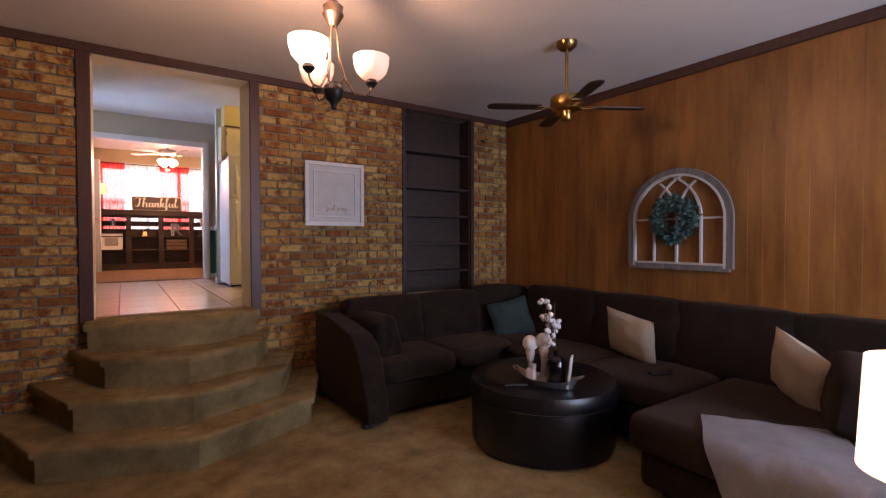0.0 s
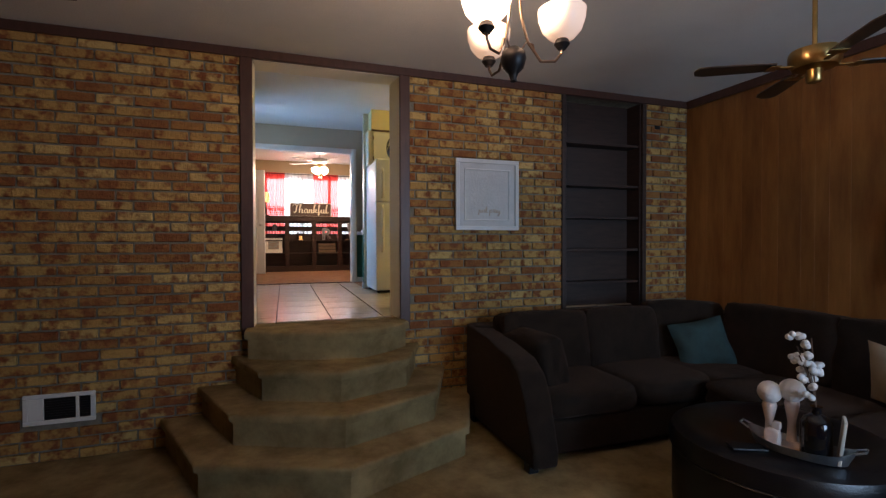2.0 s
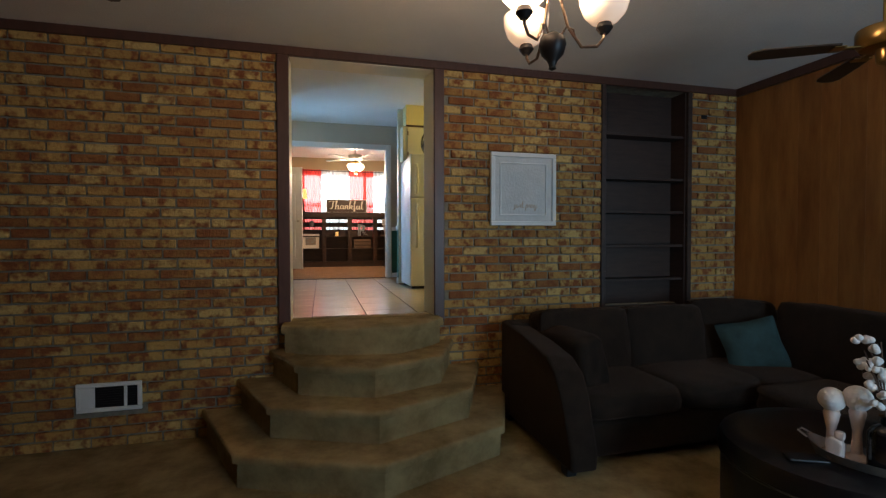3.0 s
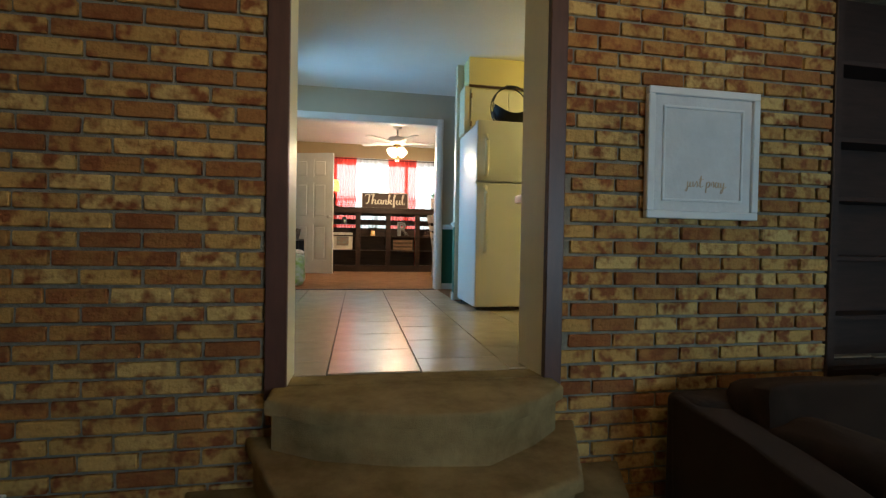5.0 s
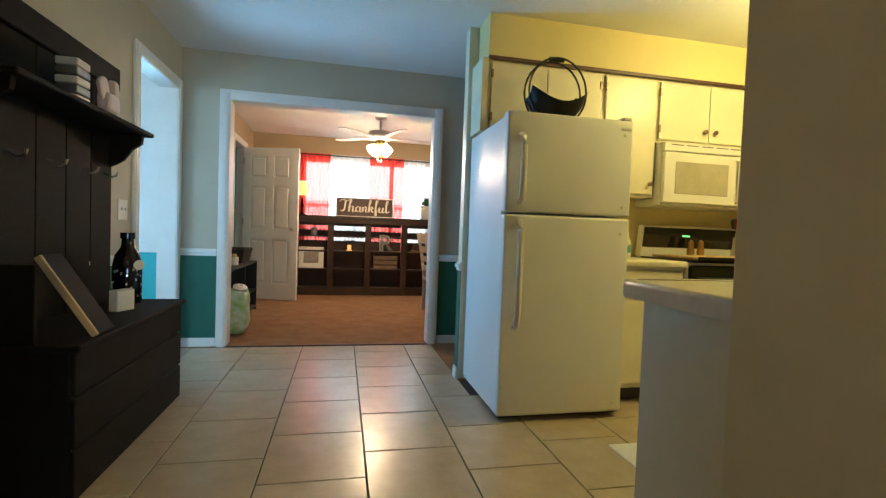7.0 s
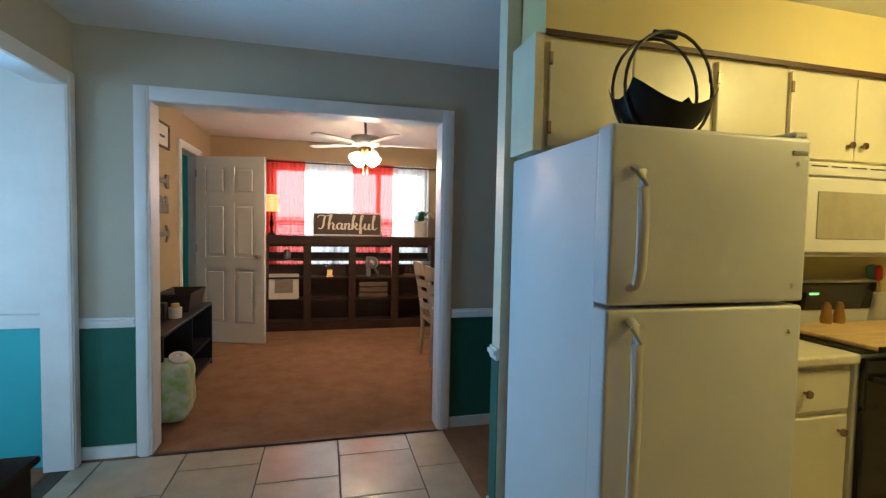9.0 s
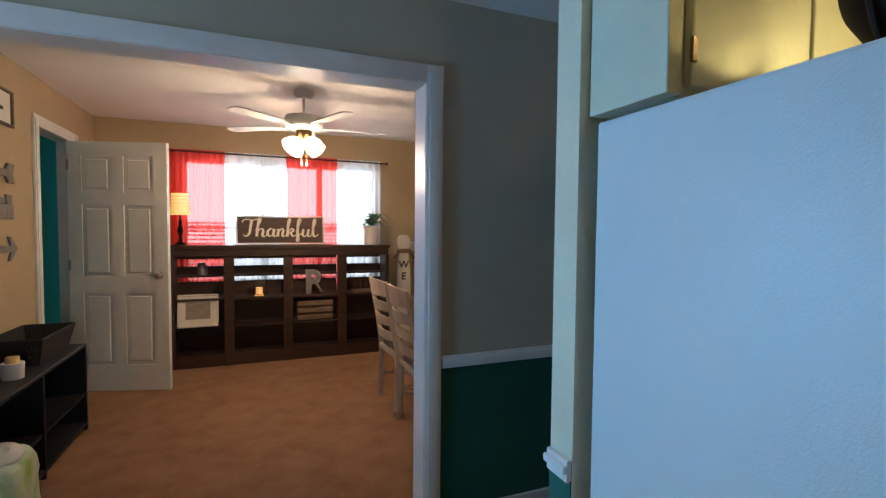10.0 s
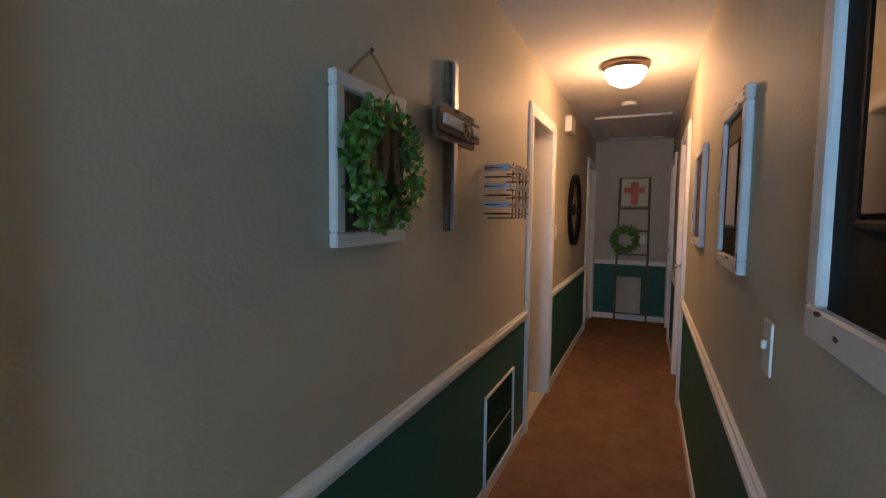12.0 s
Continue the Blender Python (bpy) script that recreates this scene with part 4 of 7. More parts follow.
# round ottoman
ott = thing("ottoman", (2.58, 2.50, 0), "round black leather ottoman with a padded top", "ottoman")
mo = Matrix.Translation((2.58, 2.50, 0))
part("body", moved(bm_lathe([(0.0, 0.015), (0.475, 0.015), (0.485, 0.05), (0.485, 0.30), (0.478, 0.335)], 48), mo), LEATHER, ott, smooth=True)
part("top_cushion", moved(bm_lathe([(0.478, 0.335), (0.497, 0.350), (0.50, 0.395), (0.485, 0.435), (0.44, 0.458), (0.36, 0.464), (0, 0.4655)], 48), mo), LEATHER, ott, smooth=True)
part("piping", moved(bm_tube([(0.49 * math.cos(a * math.pi / 24), 0.49 * math.sin(a * math.pi / 24), 0.338) for a in range(48)], 0.006, 6, True), mo), LEATHER, ott, smooth=True)

# boat-shaped tray with its ornaments
mt = pose(2.395, 2.28, 0.4655, 0, 0, -68)
tray = thing("tray", (2.405, 2.275, 0.4655), "boat-shaped galvanised metal tray on the ottoman", "tray")
b = bmesh.new()
rim, base, inner = [], [], []
for k in range(32):
    a = 2 * math.pi * k / 32
    c, s = math.cos(a), math.sin(a)
    up = 0.045 + 0.035 * c ** 4
    rim.append(b.verts.new((0.20 * c, 0.095 * s, up)))
    base.append(b.verts.new((0.165 * c, 0.07 * s, 0.002)))
    inner.append(b.verts.new((0.193 * c, 0.088 * s, up - 0.002)))
b.faces.new(base[::-1])
for k in range(32):
    q = (k + 1) % 32
    b.faces.new((base[k], base[q], rim[q], rim[k]))
    b.faces.new((rim[k], rim[q], inner[q], inner[k]))
floor_ring = [b.verts.new((v.co.x * 0.97, v.co.y * 0.97, 0.007)) for v in base]
b.faces.new(floor_ring)
for k in range(32):
    q = (k + 1) % 32
    b.faces.new((inner[k], inner[q], floor_ring[q], floor_ring[k]))
part("dish", moved(b, mt), GALV, tray, smooth=True)
for s in (-1, 1):
    part("handle", moved(bm_tube([(s * 0.19, -0.03, 0.07), (s * 0.225, -0.02, 0.085), (s * 0.225, 0.02, 0.085), (s * 0.19, 0.03, 0.07)], 0.005, 6), mt), GALV, tray, smooth=True)
for x, y, h, r, lab in ((-0.115, 0.005, 0.24, 0.050, "pale ceramic pillar topped with a ball"), (-0.035, 0.03, 0.26, 0.052, "pale ceramic pillar topped with a ball")):
    o = thing("candle_holder", mt @ Vector((x, y, 0.008)), lab + " standing in the tray", "ornament", "ball ornaments")
    mm = mt @ Matrix.Translation((x, y, 0.008))
    part("stand", moved(bm_lathe([(0.0, 0), (0.042, 0), (0.044, 0.01), (0.02, 0.03), (0.016, h * 0.45), (0.03, h - 0.06), (0.026, h - 0.045), (0, h - 0.045)], 20), mm), PINKISH, o, smooth=True)
    part("ball", moved(bm_lathe([(0, h - 0.05)] + [(r * math.sin(math.pi * k / 10), h - r * math.cos(math.pi * k / 10)) for k in range(1, 10)] + [(0, h + r)], 20), mm), COTTON, o, smooth=True)
fig = thing("figurine", mt @ Vector((-0.09, -0.045, 0.008)), "small pale ceramic bird figurine in the tray", "ornament")
b = cushion(0.06, 0.045, 0.10, 0.2, 6)
merge(b, cushion(0.035, 0.03, 0.04, 0.2, 4), pose(0.015, 0, 0.06))
part("body", moved(b, mt @ pose(-0.09, -0.045, 0.056)), PINKISH, fig, smooth=True)
vase = thing("vase", mt @ Vector((0.06, -0.005, 0.008)), "dark glass bottle vase with cotton stems", "vase")
mm = mt @ Matrix.Translation((0.06, -0.005, 0.008))
part("bottle", moved(bm_lathe([(0, 0), (0.055, 0), (0.058, 0.01), (0.058, 0.15), (0.045, 0.175), (0.02, 0.19), (0.02, 0.215), (0.024, 0.22), (0, 0.22)], 24), mm), DARKGLASS, vase, smooth=True)
rng = random.Random(5)
for k in range(4):
    a = rng.uniform(0, 6.28)
    lean = 0.05
    pts = [(lean * t * t * math.cos(a) - 0.02 * t, lean * t * t * math.sin(a), 0.20 + 0.34 * t * (0.7 + 0.1 * k)) for t in (0, 0.3, 0.6, 1)]
    part("stem", moved(bm_tube(pts, 0.003, 5), mm), TWIG, vase)
    for j in range(5):
        t = rng.uniform(0.25, 1.02)
        p = Vector((lean * t * t * math.cos(a) - 0.02 * t + rng.uniform(-0.03, 0.03), lean * t * t * math.sin(a) + rng.uniform(-0.03, 0.03), 0.20 + 0.34 * t * (0.7 + 0.1 * k)))
        b = bmesh.new()
        for q in range(4):
            c = bmesh.new()
            bmesh.ops.create_icosphere(c, subdivisions=2, radius=0.014)
            merge(b, c, Matrix.Translation(p + Vector((rng.uniform(-.012, .012), rng.uniform(-.012, .012), rng.uniform(-.01, .01)))))
        part("cotton_boll", moved(b, mm), COTTON, vase, smooth=True)
board = thing("small_plaque", mt @ Vector((0.135, 0.0, 0.008)), "small dark plaque with a pale edge in the tray", "plaque")
part("panel", moved(bm_box(-0.006, 0.006, -0.05, 0.05, 0, 0.19, 0.002), mt @ pose(0.135, 0.0, 0.008, 0, 6, 12)), PAPER, board)

# arched window frame hung on the panelling
arch = thing("arched_window_frame", (XE, 2.36, 1.15), "arched white and grey wooden window frame hung on the panelling", "wall decor")
AW, AH0, AR = 0.42, 0.34, 0.42
ma = pose(XE - 0.004, 2.36, 1.15, 0, 0, -90)


def arch_points(r, z0, n=20):
    return [(-r, 0, 0)] + [(r * math.cos(math.pi - math.pi * k / n), 0, z0 + (0.80 - z0) * (r / 0.42) * math.sin(math.pi * k / n)) for k in range(n + 1)] + [(r, 0, 0)]


def bar(pts, w, d, m, mat, parent, name):
    """A flat bar along points in the local xz plane."""
    b = bmesh.new()
    P = [Vector(p) for p in pts]
    rows = []
    for i, p in enumerate(P):
        t = (P[min(i + 1, len(P) - 1)] - P[max(i - 1, 0)]).normalized()
        s = Vector((-t.z, 0, t.x)) * w / 2
        rows.append([b.verts.new(q) for q in (p + s, p - s, p - s + Vector((0, -d, 0)), p + s + Vector((0, -d, 0)))])
    for a, c in zip(rows, rows[1:]):
        for k in range(4):
            b.faces.new((a[k], a[(k + 1) % 4], c[(k + 1) % 4], c[k]))
    b.faces.new(rows[0])
    b.faces.new(rows[-1])
    return part(name, moved(b, m), mat, parent)


bar(arch_points(0.42, 0.40), 0.05, 0.03, ma, OLDGREY, arch, "outer_frame")
bar(arch_points(0.385, 0.40), 0.018, 0.034, ma, OLDWHITE, arch, "inner_frame")
bar([(-0.42, 0, 0.0), (0.42, 0, 0.0)], 0.05, 0.032, ma, OLDGREY, arch, "sill")
bar([(-0.385, 0, 0.03), (0.385, 0, 0.03)], 0.016, 0.036, ma, OLDWHITE, arch, "muntin")
bar([(-0.385, 0, 0.40), (0.385, 0, 0.40)], 0.016, 0.024, ma, OLDWHITE, arch, "muntin")
for x in (-0.2, 0.0, 0.2):
    bar([(x, 0, 0.03), (x, 0, 0.42)], 0.016, 0.026, ma, OLDWHITE, arch, "muntin")
for x0, s in ((-0.385, 1), (-0.2, 1), (0.0, 1), (0.0, -1), (0.2, -1), (0.385, -1)):
    R = 0.385
    pts = []
    for k in range(12):
        a = radians(5 + 75 * k / 11)
        x = x0 + s * (R - R * math.cos(a)) * 1.0
        z = 0.40 + R * math.sin(a)
        if (x / 0.385) ** 2 + ((z - 0.40) / 0.365) ** 2 < 1.02:
            pts.append((x, 0, z))
    if len(pts) > 2:
        bar(pts, 0.015, 0.022, ma, OLDWHITE, arch, "tracery")
wre = thing("wreath", (XE - 0.05, 2.36, 1.54), "blue-green leafy wreath hung on the arched frame", "wreath")
leaf_ring(0.135, 0.058, 900, 0.045, LEAF_TEAL, pose(XE - 0.045, 2.37, 1.55, 0, 0, -90), wre, seed=8)
part("ring", moved(bm_tube([(0.135 * math.cos(k * math.pi / 12), -0.012, 0.135 * math.sin(k * math.pi / 12)) for k in range(24)], 0.018, 6, True), pose(XE - 0.045, 2.37, 1.55, 0, 0, -90)), LEAF_TEAL, wre)

# chandelier
ch = thing("chandelier", (1.07, 2.46, CD), "bronze chandelier with alabaster glass shades, one brightly lit", "chandelier")
mc = Matrix.Translation((1.07, 2.46, 0))
part("canopy", moved(bm_lathe([(0, CD), (0.06, CD), (0.058, CD - 0.02), (0.03, CD - 0.035), (0, CD - 0.035)], 20), mc), BRONZE, ch, smooth=True)
mc = Matrix.Translation((1.07, 2.46, -0.022))
part("rod", moved(bm_tube([(0, 0, CD - 0.01), (0, 0, 2.54)], 0.007, 8), mc), BRONZE, ch, smooth=True)
part("crown", moved(bm_lathe([(0, 2.57), (0.03, 2.57), (0.05, 2.55), (0.045, 2.53), (0.052, 2.51), (0.03, 2.47), (0.02, 2.455), (0, 2.45)], 24), mc), BRONZE, ch, smooth=True)
part("hub", moved(bm_lathe([(0, 2.18), (0.02, 2.18), (0.045, 2.16), (0.05, 2.135), (0.04, 2.10), (0.02, 2.08), (0.012, 2.06), (0.014, 2.05), (0, 2.043)], 24), mc), DARKMETAL, ch, smooth=True)
SHADE = [(0.018, 0.0), (0.05, 0.012), (0.075, 0.04), (0.088, 0.08), (0.091, 0.115), (0.086, 0.113), (0.07, 0.04), (0.045, 0.018), (0.0, 0.012)]
for k, az in enumerate((212, -20, 96)):
    mm = mc @ pose(0, 0, 0, 0, 0, az)
    pts = [(0.012, 0, 2.46), (0.022, 0, 2.40), (0.03, 0, 2.30), (0.055, 0, 2.20), (0.105, 0, 2.125), (0.16, 0, 2.125), (0.183, 0, 2.155), (0.186, 0, 2.18)]
    part("arm", moved(bm_tube(pts, 0.0055, 7), mm), BRONZE, ch, smooth=True)
    part("scroll", moved(bm_tube([(0.03, 0, 2.17), (0.05, 0, 2.20), (0.075, 0, 2.19), (0.08, 0, 2.165)], 0.004, 6), mm), BRONZE, ch, smooth=True)
    part("cup", moved(bm_lathe([(0, 2.19), (0.015, 2.19), (0.03, 2.21), (0.024, 2.228), (0, 2.228)], 16), mm @ Matrix.Translation((0.186, 0, -0.02))), DARKMETAL, ch, smooth=True)
    sh = part("shade", moved(bm_lathe(SHADE, 28, False), mm @ Matrix.Translation((0.186, 0, 2.205))), BULB_SHADE if k == 0 else DIM_SHADE, ch, smooth=True)


# ceiling fans of the den
def ceiling_fan(place, az, label, metal, blade_mat, blades, r, drop, light=False, wide=1.0):
    x, y, z = place
    f = thing("ceiling_fan", place, label, "ceiling fan")
    m0 = Matrix.Translation((x, y, 0))
    zm = z - drop
    part("canopy", moved(bm_lathe([(0, z), (0.075, z), (0.07, z - 0.03), (0.045, z - 0.055), (0, z - 0.055)], 24), m0), metal, f, smooth=True)
    part("downrod", moved(bm_tube([(0, 0, z - 0.05), (0, 0, zm + 0.05)], 0.012, 10), m0), metal, f, smooth=True)
    part("motor", moved(bm_lathe([(0, zm + 0.06), (0.035, zm + 0.06), (0.095, zm + 0.045), (0.10, zm + 0.03), (0.10, zm - 0.02), (0.085, zm - 0.045), (0.05, zm - 0.055), (0, zm - 0.055)], 32), m0 @ Matrix.Diagonal((wide, wide, 1, 1))), metal, f, smooth=True)
    if not light:
        part("switch_housing", moved(bm_lathe([(0, zm - 0.05), (0.036, zm - 0.05), (0.036, zm - 0.11), (0.03, zm - 0.12), (0, zm - 0.12)], 20), m0), metal, f, smooth=True)
    for k in range(blades):
        mb = m0 @ pose(0, 0, zm - 0.035, 0, 0, az + 360 / blades * k)
        iron = bm_box(0.085, 0.20, -0.014, 0.014, -0.004, 0.004, 0.002)
        bm_box(0.17, 0.22, -0.04, 0.04, -0.003, 0.003, 0.002, bm=iron)
        part("blade_iron", moved(iron, mb), metal, f)
        out = [(0.19, -0.04), (0.32, -0.048), (r - 0.06, -0.054), (r - 0.015, -0.04), (r, 0), (r - 0.015, 0.04), (r - 0.06, 0.054), (0.32, 0.048), (0.19, 0.04)]
        b = bm_prism(out, 0.0, 0.007)
        part("blade", moved(b, mb @ pose(0, 0, 0.004, 6, 0, 0)), blade_mat, f)
    return f


ceiling_fan((2.857, 2.53, CD), 60, "antique brass ceiling fan with dark wooden blades", BRASS, FAN_DARK, 4, 0.58, 0.44, wide=1.15)
ceiling_fan((-0.98, 2.78, CD), 48, "dark-bladed ceiling fan at the other end of the den", BRASS, FAN_DARK, 4, 0.58, 0.34)

# lamp beside the chaise, on a small table
LX, LY = 1.765, 0.495
stand = thing("side_table", (LX, LY, 0), "small dark round side table beside the chaise", "table")
ml = Matrix.Translation((LX, LY, 0))
part("tabletop", moved(bm_lathe([(0, 0.50), (0.17, 0.50), (0.17, 0.525), (0, 0.525)], 28), ml), BLACKWOOD, stand)
part("post", moved(bm_lathe([(0, 0), (0.14, 0), (0.14, 0.02), (0.03, 0.04), (0.025, 0.50), (0, 0.50)], 20), ml), BLACKWOOD, stand, smooth=True)
lamp = thing("table_lamp", (LX, LY, 0.525), "lit table lamp with a white drum shade", "lamp")
part("base", moved(bm_lathe([(0, 0.525), (0.08, 0.525), (0.075, 0.54), (0.025, 0.56), (0.035, 0.64), (0.018, 0.72), (0.012, 0.86), (0, 0.86)], 20), ml), DARKMETAL, lamp, smooth=True)
part("shade", moved(bm_lathe([(0.125, 0.815), (0.112, 1.09), (0.110, 1.09), (0.123, 0.815)], 32, False), ml), LAMP_SHADE, lamp, smooth=True)

# ---- kitchen ----
fr = thing("refrigerator", (1.63, 6.72, ZK), "white top-freezer refrigerator with textured doors", "refrigerator")
part("body", bm_box(1.276, 1.975, 6.43, 7.072, ZK + 0.03, 2.395, 0.008, 2), FRIDGE, fr)
for nm, z0, z1, h0, h1 in (("freezer_door", 1.897, 2.41, 1.945, 2.29), ("fridge_door", ZK + 0.035, 1.885, 1.30, 1.855)):
    d = part(nm, bm_box(1.268, 1.98, 6.352, 6.425, z0, z1, 0.014, 3), FRIDGE, fr, smooth=True)
    pts = [(1.345, 6.352, h0), (1.345, 6.325, h0 + 0.015), (1.345, 6.312, h0 + 0.06), (1.345, 6.308, (h0 + h1) / 2), (1.345, 6.312, h1 - 0.06), (1.345, 6.325, h1 - 0.015), (1.345, 6.352, h1)]
    b = bmesh.new()
    bm_tube(pts, 0.013, 8, bm=b)
    for v in b.verts:
        v.co.x = 1.345 + (v.co.x - 1.345) * 1.35
    part("handle", b, PLASTIC_WHITE, d, smooth=True)
    for x, z in ((1.93, z1 - 0.08), (1.93, z0 + 0.05)):
        part("cap", moved(bm_lathe([(0, 0), (0.008, 0), (0.007, 0.004), (0, 0.005)], 10), pose(x, 6.352, z, 90, 0, 0)), PLASTIC_WHITE, d)
part("badge", bm_box(1.905, 1.965, 6.349, 6.353, 2.355, 2.37, 0.002), NICKEL, fr)
part("grille", bm_box(1.29, 1.97, 6.40, 6.46, ZK + 0.012, ZK + 0.034), DARKMETAL, fr)
part("hinge_cover", bm_box(1.92, 1.975, 6.36, 6.46, 2.41, 2.43, 0.006), PLASTIC_WHITE, fr)
for x in (1.32, 1.94):
    for y in (6.47, 7.02):
        part("foot", moved(bm_lathe([(0, ZK - 0.008), (0.02, ZK - 0.008), (0.02, ZK + 0.03), (0, ZK + 0.03)], 10), Matrix.Translation((x, y, 0))), BLACK, fr)

# metal basket with a hoop handle on the fridge
bk = thing("metal_basket", (1.64, 6.62, 2.41), "dark metal trough basket with a tall hoop handle on the fridge", "basket")
b = bmesh.new()
rows = []
for i in range(17):
    u = -1 + 2 * i / 16
    half = math.sqrt(max(0.0, 1 - (u * 0.97) ** 2))
    keel, rim_z, w = 2.60 - 0.175 * half, 2.612 - 0.085 * (1 - u * u), 0.05 + 0.075 * half
    rows.append([b.verts.new((1.64 + 0.17 * u, 6.62 + w * s, keel + (rim_z - keel) * abs(s) ** 2.2)) for s in (-1, -0.75, -0.4, 0, 0.4, 0.75, 1)])
for p, q in zip(rows, rows[1:]):
    for k in range(6):
        b.faces.new((p[k], p[k + 1], q[k + 1], q[k]))
bmesh.ops.solidify(b, geom=b.faces[:], thickness=0.006)
part("trough", b, DARKMETAL, bk, smooth=True)
for s in (-0.035, 0.035):
    part("hoop", bm_tube([(1.64 + 0.175 * math.cos(radians(a)), 6.62 + s * (1 - 0.75 * (a == 90)), 2.60 + 0.19 * math.sin(radians(a))) for a in range(0, 360, 12)], 0.006, 6, True), DARKMETAL, bk, smooth=True)
for x in (-0.03, 0.0, 0.03):
    part("grip", bm_tube([(1.64 + x - 0.014, 6.62, 2.792), (1.64 + x + 0.014, 6.62, 2.792)], 0.013, 10), BLACK, bk, smooth=True)


def door_panel(x0, x1, y, z0, z1, parent, knob, hinge_left, mat=None):
    d = part("door", bm_box(x0 + 0.003, x1 - 0.003, y - 0.02, y, z0, z1, 0.006, 2), mat or CREAM, parent)
    if knob:
        part("knob", moved(bm_lathe([(0, 0), (0.006, 0), (0.006, 0.012), (0.016, 0.018), (0.015, 0.026), (0, 0.03)], 14), pose(knob[0], y - 0.02, knob[1], 90, 0, 0)), BRONZE, d, smooth=True)
    hx = x0 + 0.006 if hinge_left else x1 - 0.006
    for z in (z0 + 0.07, z1 - 0.07):
        part("hinge", bm_box(hx - 0.008, hx + 0.008, y - 0.026, y - 0.018, z - 0.025, z + 0.025, 0.002), BRONZE, d)


def wall_cabinet(x0, x1, z0, doors):
    c = thing("wall_cabinet", ((x0 + x1) / 2, 6.98, z0), "cream painted wall cabinet with small bronze knobs", "cabinet", "kitchen wall cabinets")
    part("body", bm_box(x0, x1, 6.89, 7.088, z0, 2.858), CREAM, c)
    for a, bb, left in doors:
        kx = bb - 0.04 if left else a + 0.04
        door_panel(a, bb, 6.89, z0 + 0.02, 2.835, c, (kx, z0 + 0.09), left)


wall_cabinet(1.31, 2.09, 2.412, [(1.33, 1.70, True), (1.70, 2.08, False)])
wall_cabinet(2.092, 2.50, 2.06, [(2.11, 2.49, True)])
wall_cabinet(2.502, 3.29, 2.435, [(2.51, 2.90, True), (2.90, 3.28, False)])
wall_cabinet(3.292, 4.10, 2.06, [(3.30, 3.70, False), (3.70, 4.09, True)])
wall_cabinet(4.102, 4.89, 2.06, [(4.11, 4.50, True), (4.50, 4.88, False)])
strip("trim_soffit", (1.31, 4.9, 6.862, 6.869, 2.85, 2.872), TRIM_BROWN, "thin dark line under the soffit", 0.001)
tagged(part("end_panel", bm_box(1.270, 1.309, 6.87, 7.094, 2.412, 2.858, 0.002), CREAM), "cream cabinet end panel", "cabinet")

mwv = thing("microwave", (2.87, 6.95, 2.01), "white over-the-range microwave with a grey window", "microwave")
part("body", bm_box(2.505, 3.285, 6.82, 7.088, 2.01, 2.432, 0.006), PLASTIC_WHITE, mwv)
d = part("door", bm_box(2.51, 3.10, 6.79, 6.82, 2.03, 2.36, 0.008, 2), PLASTIC_WHITE, mwv)
part("window", bm_box(2.59, 3.0, 6.786, 6.791, 2.09, 2.30, 0.003), shader("grey_microwave_screen", (0.40, 0.36, 0.27), rough=0.35), d)
part("handle", bm_tube([(3.065, 6.79, 2.05), (3.065, 6.765, 2.07), (3.065, 6.76, 2.19), (3.065, 6.765, 2.32), (3.065, 6.79, 2.34)], 0.010, 8), PLASTIC_WHITE, d, smooth=True)
p = part("control_panel", bm_box(3.105, 3.28, 6.79, 6.82, 2.03, 2.36, 0.006), PLASTIC_WHITE, mwv)
part("display", bm_box(3.15, 3.235, 6.787, 6.791, 2.30, 2.335), BLACKGLASS, p)
for r in range(5):
    for c in range(3):
        part("button", bm_box(3.148 + 0.032 * c, 3.170 + 0.032 * c, 6.787, 6.791, 2.07 + 0.042 * r, 2.088 + 0.042 * r, 0.001), COUNTER, p)
part("vent_strip", bm_box(2.51, 3.28, 6.80, 6.82, 2.37, 2.428, 0.004), PLASTIC_WHITE, mwv)
# dark bars on the strip, standing in for the shade inside vent slots
for k in range(6):
    part("slot", bm_box(2.56 + 0.115 * k, 2.65 + 0.115 * k, 6.798, 6.801, 2.408, 2.413), GROUT, mwv)

# base cabinets, worktop, stove
ZC = 1.655


def base_cabinet(x0, x1):
    c = thing("base_cabinet", ((x0 + x1) / 2, 6.8, ZK), "cream painted base cabinet with a drawer and bronze knobs", "cabinet", "kitchen base cabinets")
    part("body", bm_box(x0, x1, 6.56, 7.088, ZK + 0.09, ZC - 0.04), CREAM, c)
    part("toe_kick", bm_box(x0, x1, 6.62, 7.08, ZK - 0.008, ZK + 0.09), BLACK, c)
    part("drawer", bm_box(x0 + 0.02, x1 - 0.02, 6.54, 6.56, ZC - 0.22, ZC - 0.06, 0.006), CREAM, c)
    part("drawer_knob", moved(bm_lathe([(0, 0), (0.006, 0), (0.006, 0.012), (0.016, 0.018), (0.015, 0.026), (0, 0.03)], 14), pose((x0 + x1) / 2, 6.54, ZC - 0.14, 90, 0, 0)), BRONZE, c, smooth=True)
    door_panel(x0 + 0.02, x1 - 0.02, 6.56, ZK + 0.12, ZC - 0.24, c, (x1 - 0.07, ZC - 0.30), True)


